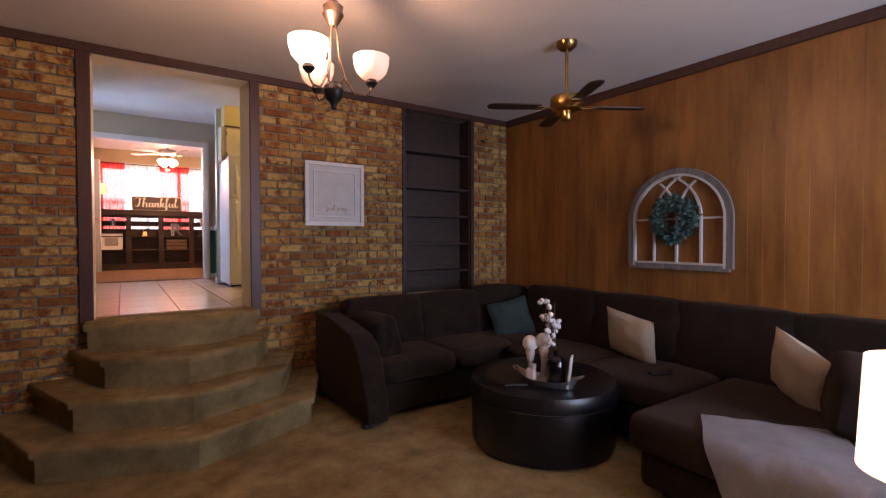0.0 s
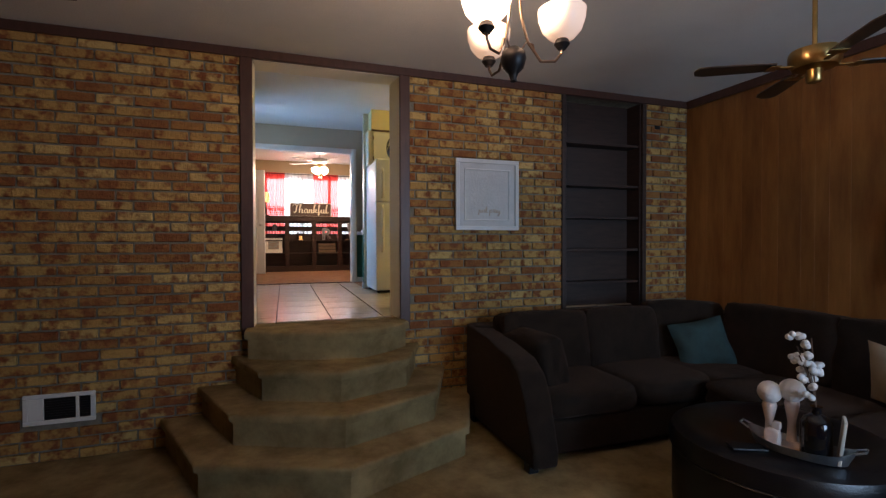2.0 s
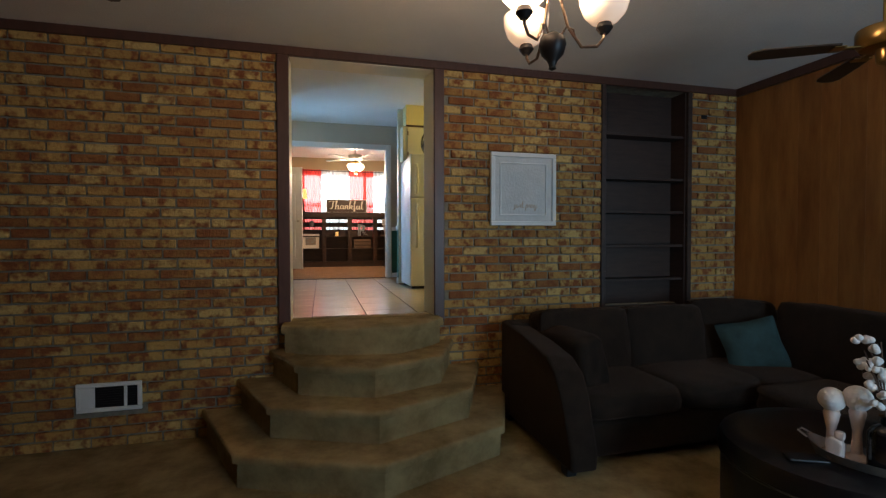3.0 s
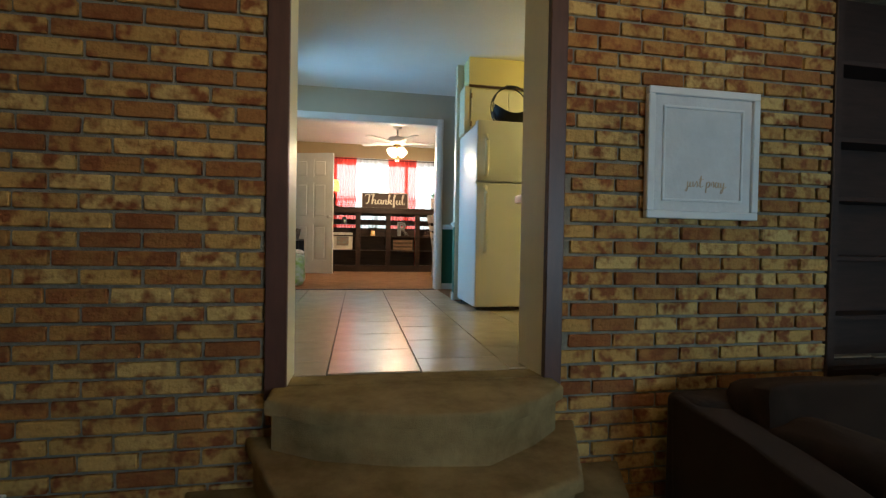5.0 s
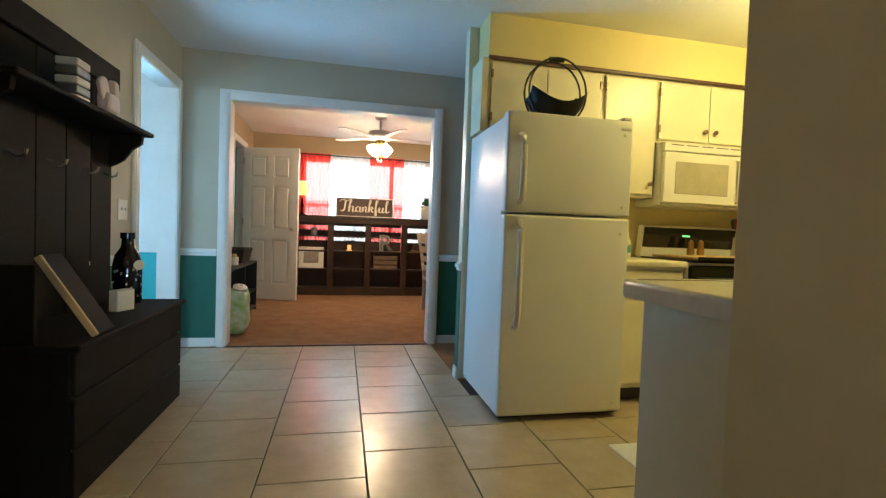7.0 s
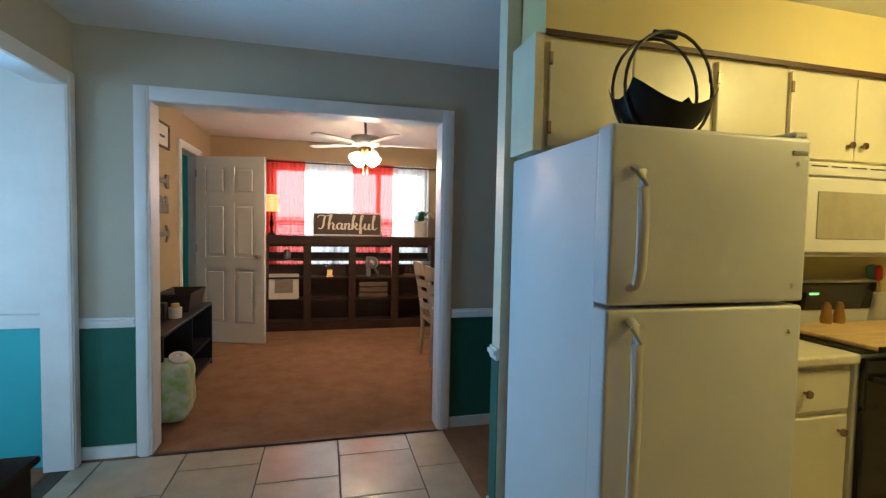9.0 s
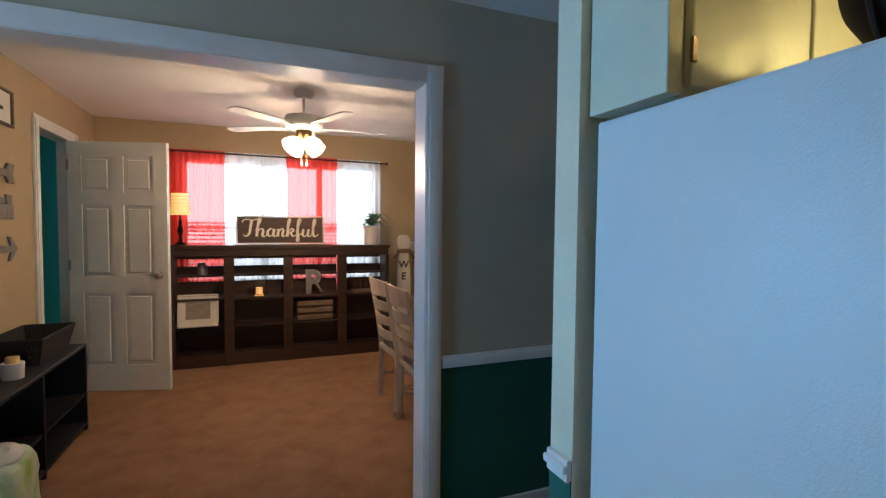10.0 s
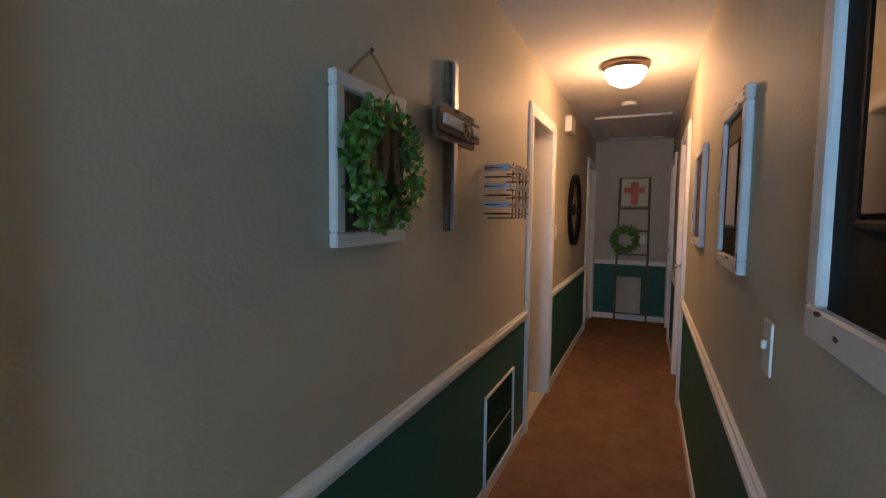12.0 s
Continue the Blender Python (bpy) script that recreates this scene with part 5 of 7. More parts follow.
base_cabinet(2.0, 2.50)
base_cabinet(3.295, 3.80)
base_cabinet(3.802, 4.30)
base_cabinet(4.302, 4.89)
for x0, x1 in ((2.0, 2.50), (3.295, 4.89)):
    wt = tagged(part("worktop", bm_box(x0, x1, 6.52, 7.088, ZC - 0.04, ZC, 0.012, 3), COUNTER, smooth=True), "cream laminate kitchen worktop", "worktop")
st = thing("stove", (2.9, 6.8, ZK), "white electric range with black oven glass and back panel", "stove")
part("body", bm_box(2.505, 3.29, 6.54, 7.085, ZK - 0.008, ZC - 0.005, 0.006), PLASTIC_WHITE, st)
od = part("oven_door", bm_box(2.515, 3.28, 6.51, 6.54, ZK + 0.2, ZC - 0.02, 0.006), BLACKGLASS, st)
part("oven_handle", bm_tube([(2.56, 6.51, 1.555), (2.56, 6.475, 1.555), (3.235, 6.475, 1.555), (3.235, 6.51, 1.555)], 0.012, 8), BLACK, od, smooth=True)
part("drawer", bm_box(2.515, 3.28, 6.515, 6.54, ZK + 0.03, ZK + 0.185, 0.006), PLASTIC_WHITE, st)
part("cooktop", bm_box(2.51, 3.285, 6.53, 7.0, ZC - 0.005, ZC + 0.01, 0.004), BLACKGLASS, st)
bp = part("back_panel", moved(bm_box(-0.385, 0.385, -0.03, 0.03, 0, 0.225, 0.015, 3), pose(2.897, 7.045, ZC + 0.005, 8, 0, 0)), PLASTIC_WHITE, st)
part("control_glass", moved(bm_box(-0.375, 0.375, -0.036, -0.028, 0.075, 0.215, 0.006), pose(2.897, 7.045, ZC + 0.005, 8, 0, 0)), BLACKGLASS, bp)
part("clock", moved(bm_box(-0.03, 0.03, -0.0385, -0.0355, 0.155, 0.167), pose(2.86, 7.045, ZC + 0.005, 8, 0, 0)), DISPLAY, bp)
for x in (-0.3, -0.22, 0.22, 0.3):
    part("knob", moved(bm_lathe([(0, 0), (0.02, 0), (0.018, 0.02), (0, 0.02)], 14), pose(2.897 + x, 7.02, ZC + 0.15, 98, 0, 0)), BLACK, bp, smooth=True)
bd = thing("cutting_board", (2.95, 6.7, ZC + 0.01), "bamboo stove-top board resting on the range", "board")
part("plank", bm_box(2.55, 3.34, 6.50, 6.93, ZC + 0.012, ZC + 0.03, 0.004), BAMBOO, bd)
part("edge_strip", bm_box(2.55, 3.34, 6.49, 6.50, ZC + 0.010, ZC + 0.032, 0.002), BLACKWOOD, bd)
for k, x in enumerate((2.83, 2.91)):
    s = thing("salt_shaker", (x, 6.90, ZC + 0.03), "small brass shaker on the stove board", "shaker", "brass shakers")
    part("body", moved(bm_lathe([(0, 0), (0.022, 0), (0.026, 0.02), (0.018, 0.07), (0.02, 0.08), (0.012, 0.10), (0, 0.105)], 16), Matrix.Translation((x, 6.90, ZC + 0.03))), BRASS, s, smooth=True)
tw = thing("tea_towel", (2.9, 6.46, 1.2), "white printed tea towel hanging on the oven handle", "towel")
b = bmesh.new()
rows = []
for i in range(15):
    z = 1.568 - 0.36 * i / 14
    rows.append([b.verts.new((2.83 + 0.15 * j / 8, 6.459 - 0.004 - 0.004 * math.sin(j * 1.3) * i / 14, z)) for j in range(9)])
for p, q in zip(rows, rows[1:]):
    for k in range(8):
        b.faces.new((p[k], p[k + 1], q[k + 1], q[k]))
bmesh.ops.solidify(b, geom=b.faces[:], thickness=0.004)
cloth = part("cloth", b, TOWEL, tw, smooth=True)
for x, z, m_ in ((2.87, 1.42, BAMBOO), (2.94, 1.42, BLUE), (2.87, 1.30, LEAF_DARK), (2.94, 1.30, RED)):
    part("print", bm_box(x - 0.017, x + 0.017, 6.4435, 6.4455, z - 0.03, z + 0.03, 0.0008), m_, cloth)
part("heading_print", bm_box(2.86, 2.95, 6.4435, 6.4455, 1.505, 1.517), INK, cloth)
cr = thing("utensil_crock", (3.36, 6.95, ZC), "cream crock holding red and teal kitchen utensils", "crock")
mcr = Matrix.Translation((3.325, 6.99, ZC + 0.0))
part("crock", moved(bm_lathe([(0, 0), (0.062, 0), (0.066, 0.01), (0.066, 0.15), (0.07, 0.155), (0.068, 0.165), (0.06, 0.16), (0.058, 0.02), (0, 0.02)], 24), mcr), CERAMIC, cr, smooth=True)
rng = random.Random(2)
for k, m_ in enumerate((RED, RED, BLUE, RED, BLACK, RED)):
    az, lean = k * 1.1, rng.uniform(10, 26)
    mm = mcr @ pose(0, 0, 0.05, 0, 0, math.degrees(az)) @ pose(0, 0, 0, 0, lean, 0)
    part("handle", moved(bm_tube([(0, 0, 0), (0, 0, 0.18)], 0.006, 6), mm), BAMBOO, cr)
    part("utensil_head", moved(cushion(0.05, 0.018, 0.085, 0.2, 5), mm @ Matrix.Translation((0, 0, 0.215))), m_, cr, smooth=True)
pl = thing("platter", (3.95, 7.04, ZC), "round silver embossed platter leaning on the backsplash", "platter")
mp_ = pose(3.95, 6.98, ZC + 0.165, 78, 0, 0)
part("plate", moved(bm_lathe([(0, 0), (0.10, 0.002), (0.115, 0.012), (0.165, 0.02), (0.168, 0.024), (0.162, 0.026), (0.11, 0.018), (0.095, 0.009), (0, 0.007)], 32), mp_), NICKEL, pl, smooth=True)
for k in range(14):
    a = 2 * math.pi * k / 14
    part("boss", moved(cushion(0.04, 0.022, 0.008, 0.2, 4), mp_ @ pose(0.138 * math.cos(a), 0.138 * math.sin(a), 0.024, 0, 0, math.degrees(a))), NICKEL, pl, smooth=True)
bt = thing("spray_bottle", (2.22, 6.85, ZC), "white and blue plastic bottle beside the fridge", "bottle")
part("body", moved(bm_lathe([(0, 0), (0.03, 0), (0.033, 0.02), (0.032, 0.10), (0.015, 0.14), (0.015, 0.17), (0, 0.17)], 18), Matrix.Translation((2.30, 6.86, ZC))), CERAMIC, bt, smooth=True)
part("label", moved(bm_lathe([(0.0335, 0.035), (0.034, 0.036), (0.0335, 0.085)], 18, False), Matrix.Translation((2.30, 6.86, ZC))), BLUE, bt)

# peninsula
pen = thing("peninsula_cabinet", (3.0, 4.97, ZK), "cream painted peninsula cabinet with a plain end panel", "cabinet")
part("body", bm_box(1.30, 4.89, YK + 0.004, 5.21, ZK - 0.008, 1.62), CREAM, pen)
part("end_panel", bm_box(1.285, 1.30, YK + 0.004, 5.23, ZK - 0.008, 1.62, 0.003), CREAM, pen)
ring = [(1.215, YK + 0.004), (1.215, 5.215), (1.24, 5.26), (1.29, 5.275), (4.89, 5.275), (4.89, YK + 0.004)]
tagged(part("peninsula_worktop", bm_prism(ring, 1.62, 1.667, 0.014, 3), COUNTER, smooth=True), "cream laminate worktop of the peninsula with a rounded corner", "worktop")
strip("trim_counter_line", (1.25, 4.8, 5.21, 5.215, 1.665, 1.6685), BRONZE, "thin dark inlaid line along the worktop", 0.0005)
hc = thing("hanging_cabinet", (2.6, 4.9, 2.05), "cream cabinet hanging over the peninsula", "cabinet")
part("body", bm_box(1.385, 4.4, YK + 0.004, 5.03, 2.05, CK - 0.002), CREAM, hc)
for k in range(5):
    door_panel(1.45 + 0.59 * k, 2.03 + 0.59 * k, 5.03, 2.07, 2.85, hc, None, k % 2 == 0)
pt = thing("planter", (1.36, 4.90, 1.667), "grey ribbed planter with green leaves on the peninsula", "planter")
b = bm_box(1.345, 1.46, 4.82, 4.94, 1.667, 1.835, 0.012, 2)
bm_box(1.335, 1.47, 4.81, 4.95, 1.825, 1.847, 0.005, 1, bm=b)
part("pot", b, OLDGREY, pt)
leaf_ring(0.03, 0.03, 60, 0.06, LEAF_DARK, pose(1.405, 4.88, 1.875, 90, 0, 0), pt, seed=4)
mat_ = tagged(part("kitchen_mat", bm_box(1.72, 2.45, 5.7, 6.05, ZK - 0.006, ZK + 0.004, 0.003), OLDWHITE), "pale mat on the kitchen tiles", "mat")

# ceiling light over the kitchen
kl = thing("kitchen_light", (2.9, 5.9, CK), "flush kitchen ceiling light with a frosted bowl", "ceiling light")
part("pan", moved(bm_lathe([(0, CK), (0.17, CK), (0.17, CK - 0.02), (0, CK - 0.02)], 28), Matrix.Translation((2.9, 5.9, 0))), WHITE, kl)
part("bowl", moved(bm_lathe([(0.16, CK - 0.02), (0.14, CK - 0.06), (0.08, CK - 0.085), (0, CK - 0.095)], 28, False), Matrix.Translation((2.9, 5.9, 0))), glow("yellow_lit_bowl", (1.0, 0.72, 0.25), 4.0), kl, smooth=True)

# hall tree with a bench
ht = thing("hall_tree", (-0.6, 6.42, ZK), "black-stained plank hall tree with a storage bench, shelf and hooks", "hall tree")
Y0, Y1, XB, XF = 5.87, 6.93, XW + 0.005, -0.40
for k in range(5):
    y0 = Y0 + (Y1 - Y0) * k / 5
    part("back_plank", bm_box(XB, XB + 0.022, y0 + 0.002, y0 + (Y1 - Y0) / 5 - 0.002, 1.33, 2.55, 0.003), BLACKWOOD, ht)
part("top_rail", bm_box(XB + 0.022, XB + 0.05, Y0, Y1 + 0.02, 2.47, 2.585, 0.005), BLACKWOOD, ht)
part("shelf", bm_box(XB + 0.022, XB + 0.215, Y0 - 0.02, Y1 + 0.03, 2.235, 2.258, 0.005), BLACKWOOD, ht)
for y in (Y0 + 0.01, Y1 - 0.035):
    side = [(XB + 0.022, 2.235), (XB + 0.18, 2.235), (XB + 0.175, 2.19), (XB + 0.13, 2.16), (XB + 0.09, 2.10), (XB + 0.06, 2.08), (XB + 0.022, 2.06)]
    b = bm_prism([(x, z) for x, z in side], 0, 0.025)
    moved(b, Matrix(((1, 0, 0, 0), (0, 0, 1, y), (0, 1, 0, 0), (0, 0, 0, 1))))
    part("bracket", b, BLACKWOOD, ht)
for y in (6.12, 6.38, 6.64, 6.84):
    part("hook", bm_tube([(XB + 0.022, y, 2.02), (XB + 0.06, y, 2.0), (XB + 0.085, y, 2.01), (XB + 0.09, y, 2.03)], 0.005, 6), NICKEL, ht, smooth=True)
for z0, z1 in ((ZK + 0.01, 0.985), (0.993, 1.165), (1.173, 1.325)):
    part("front_plank", bm_box(XF - 0.02, XF, Y0, Y1, z0, z1, 0.004), BLACKWOOD, ht)
for y in (Y0, Y1 - 0.02):
    part("side_panel", bm_box(XB, XF - 0.02, y, y + 0.02, ZK - 0.006, 1.325, 0.003), BLACKWOOD, ht)
part("seat", bm_box(XB + 0.022, XF + 0.02, Y0 - 0.015, Y1 + 0.015, 1.328, 1.352, 0.005), BLACKWOOD, ht)
for s, (z0, z1) in (((-1), (1.352, 1.62)),):
    part("arm_panel", bm_box(XB + 0.022, XF - 0.12, Y0, Y0 + 0.02, z0, z1, 0.004), BLACKWOOD, ht)
bottle = thing("wine_bottle", (-0.62, 6.82, 1.352), "tall dark speckled bottle with an oval label on the bench", "bottle")
mb_ = Matrix.Translation((-0.62, 6.80, 1.352))
part("glass", moved(bm_lathe([(0, 0), (0.06, 0), (0.066, 0.01), (0.066, 0.20), (0.055, 0.25), (0.03, 0.29), (0.026, 0.33), (0.033, 0.335), (0.033, 0.365), (0, 0.365)], 24), mb_), DARKGLASS, bottle, smooth=True)
part("label", moved(bm_lathe([(0, 0), (0.034, 0.001), (0.03, 0.004), (0, 0.005)], 20), mb_ @ pose(0.0645, -0.028, 0.2, 90, 0, 66) @ Matrix.Diagonal((1, 0.75, 1, 1))), PAPER, bottle)
rng = random.Random(9)
for k in range(28):
    a = radians(rng.uniform(-150, 60))
    part("fleck", moved(bm_box(-0.004, 0.004, -0.001, 0.001, -0.006, 0.006), mb_ @ pose(0.0665 * math.cos(a), 0.0665 * math.sin(a), rng.uniform(0.02, 0.19), 0, 0, math.degrees(a) + 90)), NICKEL, bottle)
bx_ = thing("trinket_box", (-0.55, 6.56, 1.352), "small white box standing on the bench", "box")
part("box", moved(bm_box(-0.05, 0.05, -0.025, 0.025, 0, 0.10, 0.004), pose(-0.545, 6.56, 1.352, 0, 0, 70)), CERAMIC, bx_)
part("print", moved(bm_box(-0.035, 0.035, -0.0262, -0.0245, 0.025, 0.075), pose(-0.545, 6.56, 1.352, 0, 0, 70)), PAPER, bx_)
ls = thing("leaning_sign", (-0.55, 6.2, 1.352), "dark board with a pale edge leaning on the hall tree", "sign")
mls = pose(-0.40, 6.15, 1.354, 0, -33, 0)
part("board", moved(bm_box(-0.012, 0.012, -0.14, -0.02, 0, 0.34, 0.003), mls), BLACKWOOD, ls)
part("edge", moved(bm_box(-0.013, 0.013, -0.152, -0.1405, 0, 0.34, 0.003), mls), BAMBOO, ls)
bl = thing("letter_block", (-0.66, 6.36, 2.258), "white and grey block of stacked tags on the shelf", "ornament")
for k in range(5):
    part("tag", bm_box(-0.70, -0.615, 6.31, 6.41, 2.26 + 0.037 * k, 2.292 + 0.037 * k, 0.004), CERAMIC if k % 2 == 0 else GALV, bl)
ro = thing("rooster_figurine", (-0.65, 6.64, 2.258), "small painted ceramic rooster on the shelf", "ornament")
b = cushion(0.06, 0.11, 0.10, 0.2, 6)
merge(b, cushion(0.04, 0.045, 0.10, 0.2, 5), pose(0, 0.04, 0.07))
merge(b, cushion(0.02, 0.08, 0.10, 0.2, 5), pose(0, -0.055, 0.06, 25, 0, 0))
merge(b, bm_lathe([(0, -0.075), (0.03, -0.075), (0.025, -0.06), (0.01, -0.04), (0, -0.04)], 10))
part("figure", moved(b, Matrix.Translation((-0.645, 6.64, 2.334))), PINKISH, ro, smooth=True)


def switch_plate(name, m, label, toggles=1):
    """A plate in the local xz plane facing -y."""
    s = thing(name, m.translation, label, "switch")
    w = 0.07 * (1 + 0.64 * (toggles - 1))
    part("plate", moved(bm_box(-w / 2, w / 2, -0.006, 0, -0.0575, 0.0575, 0.003, 2), m), PLASTIC_WHITE, s)
    for k in range(toggles):
        x = (k - (toggles - 1) / 2) * 0.046
        part("toggle", moved(bm_box(x - 0.005, x + 0.005, -0.016, -0.005, -0.004, 0.014, 0.002), m), PLASTIC_WHITE, s)
    return s


switch_plate("light_switch", pose(XW, 7.12, 1.84, 0, 0, 90), "white double light switch on the greige wall", 2)

# ---- dining room ----
def six_panel_door(hinge, az, w, h, label, name="door_1"):
    """A leaf from the hinge along local x, face to -y."""
    d = empty(name, (hinge[0], hinge[1], ZK), 0, label, "door", kind="structure")
    m = pose(hinge[0], hinge[1], ZK + 0.012, 0, 0, az)
    b = bm_box(0, w, -0.008, 0.008, 0, h)
    st, mid = 0.105, 0.09
    cols = [(st, w / 2 - mid / 2), (w / 2 + mid / 2, w - st)]
    rows = [(0.21, 0.80), (0.93, 1.50), (1.60, h - 0.11)]
    for face in (-1, 1):
        y0, y1 = (-0.02, -0.0075) if face < 0 else (0.0075, 0.02)
        for x0, x1 in ((0, st), (w / 2 - mid / 2, w / 2 + mid / 2), (w - st, w)):
            bm_box(x0, x1, y0, y1, 0, h, bm=b)
        for x0, x1 in cols:
            for z0, z1 in ((0, 0.21), (0.80, 0.93), (1.50, 1.60), (h - 0.11, h)):
                bm_box(x0, x1, y0, y1, z0, z1, bm=b)
    part("leaf", moved(b, m), WHITE, d)
    for x0, x1 in cols:
        for z0, z1 in rows:
            for y0, y1 in ((-0.019, -0.0085), (0.0085, 0.019)):
                part("panel", moved(bm_box(x0 + 0.03, x1 - 0.03, y0, y1, z0 + 0.03, z1 - 0.03, 0.0095), m), WHITE, d)
    for s in (-1, 1):
        part("knob", moved(bm_lathe([(0, 0), (0.026, 0), (0.026, 0.006), (0.01, 0.012), (0.01, 0.03), (0.026, 0.04), (0.024, 0.055), (0, 0.062)], 18), m @ pose(w - 0.06, 0.02 * s, 0.94, 90 if s < 0 else -90, 0, 0)), NICKEL, d, smooth=True)
    for z in (0.25, 1.02, 1.82):
        part("hinge", moved(bm_box(-0.008, 0.02, -0.024, -0.019, z - 0.04, z + 0.04, 0.002), m), NICKEL, d)
    return d


six_panel_door((-0.835, 10.76), -18, 0.76, 2.0, "white six-panel door standing open into the dining room", "door_1")
six_panel_door((3.93, YE + 0.02), 70, 0.62, 1.93, "white panelled door ajar off the hall", "door_2")
six_panel_door((4.785, 7.128), 0, 0.67, 1.94, "closed white panelled hall door", "door_3")
six_panel_door((6.625, 7.128), 0, 0.67, 1.94, "closed white panelled hall door", "door_4")

# long console bookcase under the window
CX0, CX1, CY0, CY1, CT = -0.19, 1.875, 11.10, 11.375, 1.968
co = thing("console_bookcase", (0.84, 11.25, ZK), "long espresso-stained open bookcase under the window", "bookcase")
part("top", bm_box(CX0 - 0.015, CX1 + 0.015, CY0 - 0.015, CY1, CT - 0.035, CT, 0.005), CONSOLE, co)
part("apron", bm_box(CX0, CX1, CY0, CY0 + 0.02, CT - 0.105, CT - 0.035, 0.003), CONSOLE, co)
bays = [(-0.19, 0.29), (0.31, 0.83), (0.85, 1.37), (1.39, 1.875)]
for k in range(5):
    x = (CX0 + 0.012, 0.30, 0.84, 1.38, CX1 - 0.012)[k]
    w = 0.045 if k in (1, 2, 3) else 0.02
    part("post", bm_box(x - w, x + w, CY0, CY0 + 0.03, ZK + 0.006, CT - 0.105, 0.003), CONSOLE, co)
    part("divider", bm_box(x - 0.011, x + 0.011, CY0 + 0.03, CY1, ZK + 0.006, CT - 0.036), CONSOLE, co)
for x0, x1 in bays:
    for z0, z1 in ((ZK + 0.02, 1.60), (1.665, 1.755), (1.825, 1.932)):
        part("back_slat", bm_box(x0 + 0.012, x1 - 0.012, CY1 - 0.012, CY1, z0, z1), CONSOLE, co)
    part("rear_shelf", bm_box(x0 + 0.02, x1 - 0.02, CY0 + 0.15, CY1 - 0.012, 1.655, 1.672), CONSOLE, co)
    part("shelf", bm_box(x0 + 0.013, x1 - 0.013, CY0 + 0.02, CY1 - 0.012, 1.44, 1.462, 0.002), CONSOLE, co)
    part("shelf", bm_box(x0 + 0.013, x1 - 0.013, CY0 + 0.02, CY1 - 0.012, 1.17, 1.19, 0.002), CONSOLE, co)
    part("plinth", bm_box(x0 + 0.013, x1 - 0.013, CY0 + 0.008, CY0 + 0.028, ZK + 0.006, 0.92, 0.002), CONSOLE, co)
    part("floor_panel", bm_box(x0 + 0.013, x1 - 0.013, CY0 + 0.028, CY1 - 0.012, 0.89, 0.91), CONSOLE, co)

# the sign on it
sg = thing("thankful_sign", (0.79, 11.36, CT), "dark brown wooden sign with a pale frame and cream script", "sign")
ms = pose(0.79, 11.37, CT + 0.149, -5, 0, 0)
part("panel", moved(bm_box(-0.42, 0.42, -0.012, 0.0, -0.132, 0.132), ms), SIGN_BROWN, sg)
part("frame", frame_box(0.87, 0.297, 0.014, 0.026, ms, bevel=0.003), CERAMIC, sg)
script_mesh(THANKFUL, 0.295, 0.185, 0.010, 0.026, 0.004, ms @ pose(-0.375, -0.012, -0.068), LETTER, sg)

# plant in a white pot, patterned lamp
pp = thing("potted_fern", (1.715, 11.22, CT), "green fern in a white ceramic pot on the bookcase", "plant")
mpp = Matrix.Translation((1.715, 11.22, CT))
part("pot", moved(bm_lathe([(0, 0), (0.078, 0), (0.083, 0.01), (0.083, 0.185), (0.09, 0.19), (0.09, 0.205), (0.08, 0.20), (0, 0.19)], 24), mpp), CERAMIC, pp, smooth=True)
b = bmesh.new()
rng = random.Random(11)
for k in range(46):
    a, L = rng.uniform(0, 6.28), rng.uniform(0.10, 0.21)
    rise = rng.uniform(0.04, 0.16)
    prev = None
    for j in range(9):
        t = j / 8
        p = Vector((L * t * math.cos(a), L * t * math.sin(a), 0.20 + rise * math.sin(t * 2.3) - 0.03 * t * t))
        w = 0.018 * math.sin(math.pi * min(0.98, t * 0.9 + 0.1))
        n = Vector((-math.sin(a), math.cos(a), 0))
        if 0 < j:
            for s in (-1, 1):
                tip = p + s * n * (w + 0.008) + Vector((0.01 * math.cos(a), 0.01 * math.sin(a), -0.004))
                b.faces.new([b.verts.new(q) for q in (prev, p, tip)])
        prev = p
tagged(part("fronds", moved(b, mpp), LEAF_DARK, pp), kind="stuff")
tl = thing("patterned_lamp", (-0.15, 11.25, CT), "dark turned table lamp with a lit yellow patterned shade", "lamp")
mtl = Matrix.Translation((-0.125, 11.25, CT))
part("base", moved(bm_lathe([(0, 0), (0.05, 0), (0.052, 0.012), (0.02, 0.03), (0.012, 0.08), (0.026, 0.14), (0.012, 0.20), (0.018, 0.22), (0.006, 0.25), (0.006, 0.30), (0, 0.30)], 20), mtl), BLACKWOOD, tl, smooth=True)
shd = part("shade", moved(bm_lathe([(0.085, 0.29), (0.072, 0.49), (0.071, 0.49), (0.084, 0.29)], 28, False), mtl), PATTERN_SHADE, tl, smooth=True)
for k in range(20):
    for j in range(6):
        a = 2 * math.pi * (k + 0.5 * (j % 2)) / 20
        r = 0.0855 - 0.013 * (j + 0.5) / 6
        part("motif", moved(bm_box(-0.009, 0.009, -0.001, 0.001, -0.004, 0.004), mtl @ pose(r * math.cos(a), r * math.sin(a), 0.305 + 0.031 * j, 0, 0, math.degrees(a) + 90) @ pose(0, 0, 0, 0, 45 if (k + j) % 2 else -45, 0)), OLDBROWN, shd)

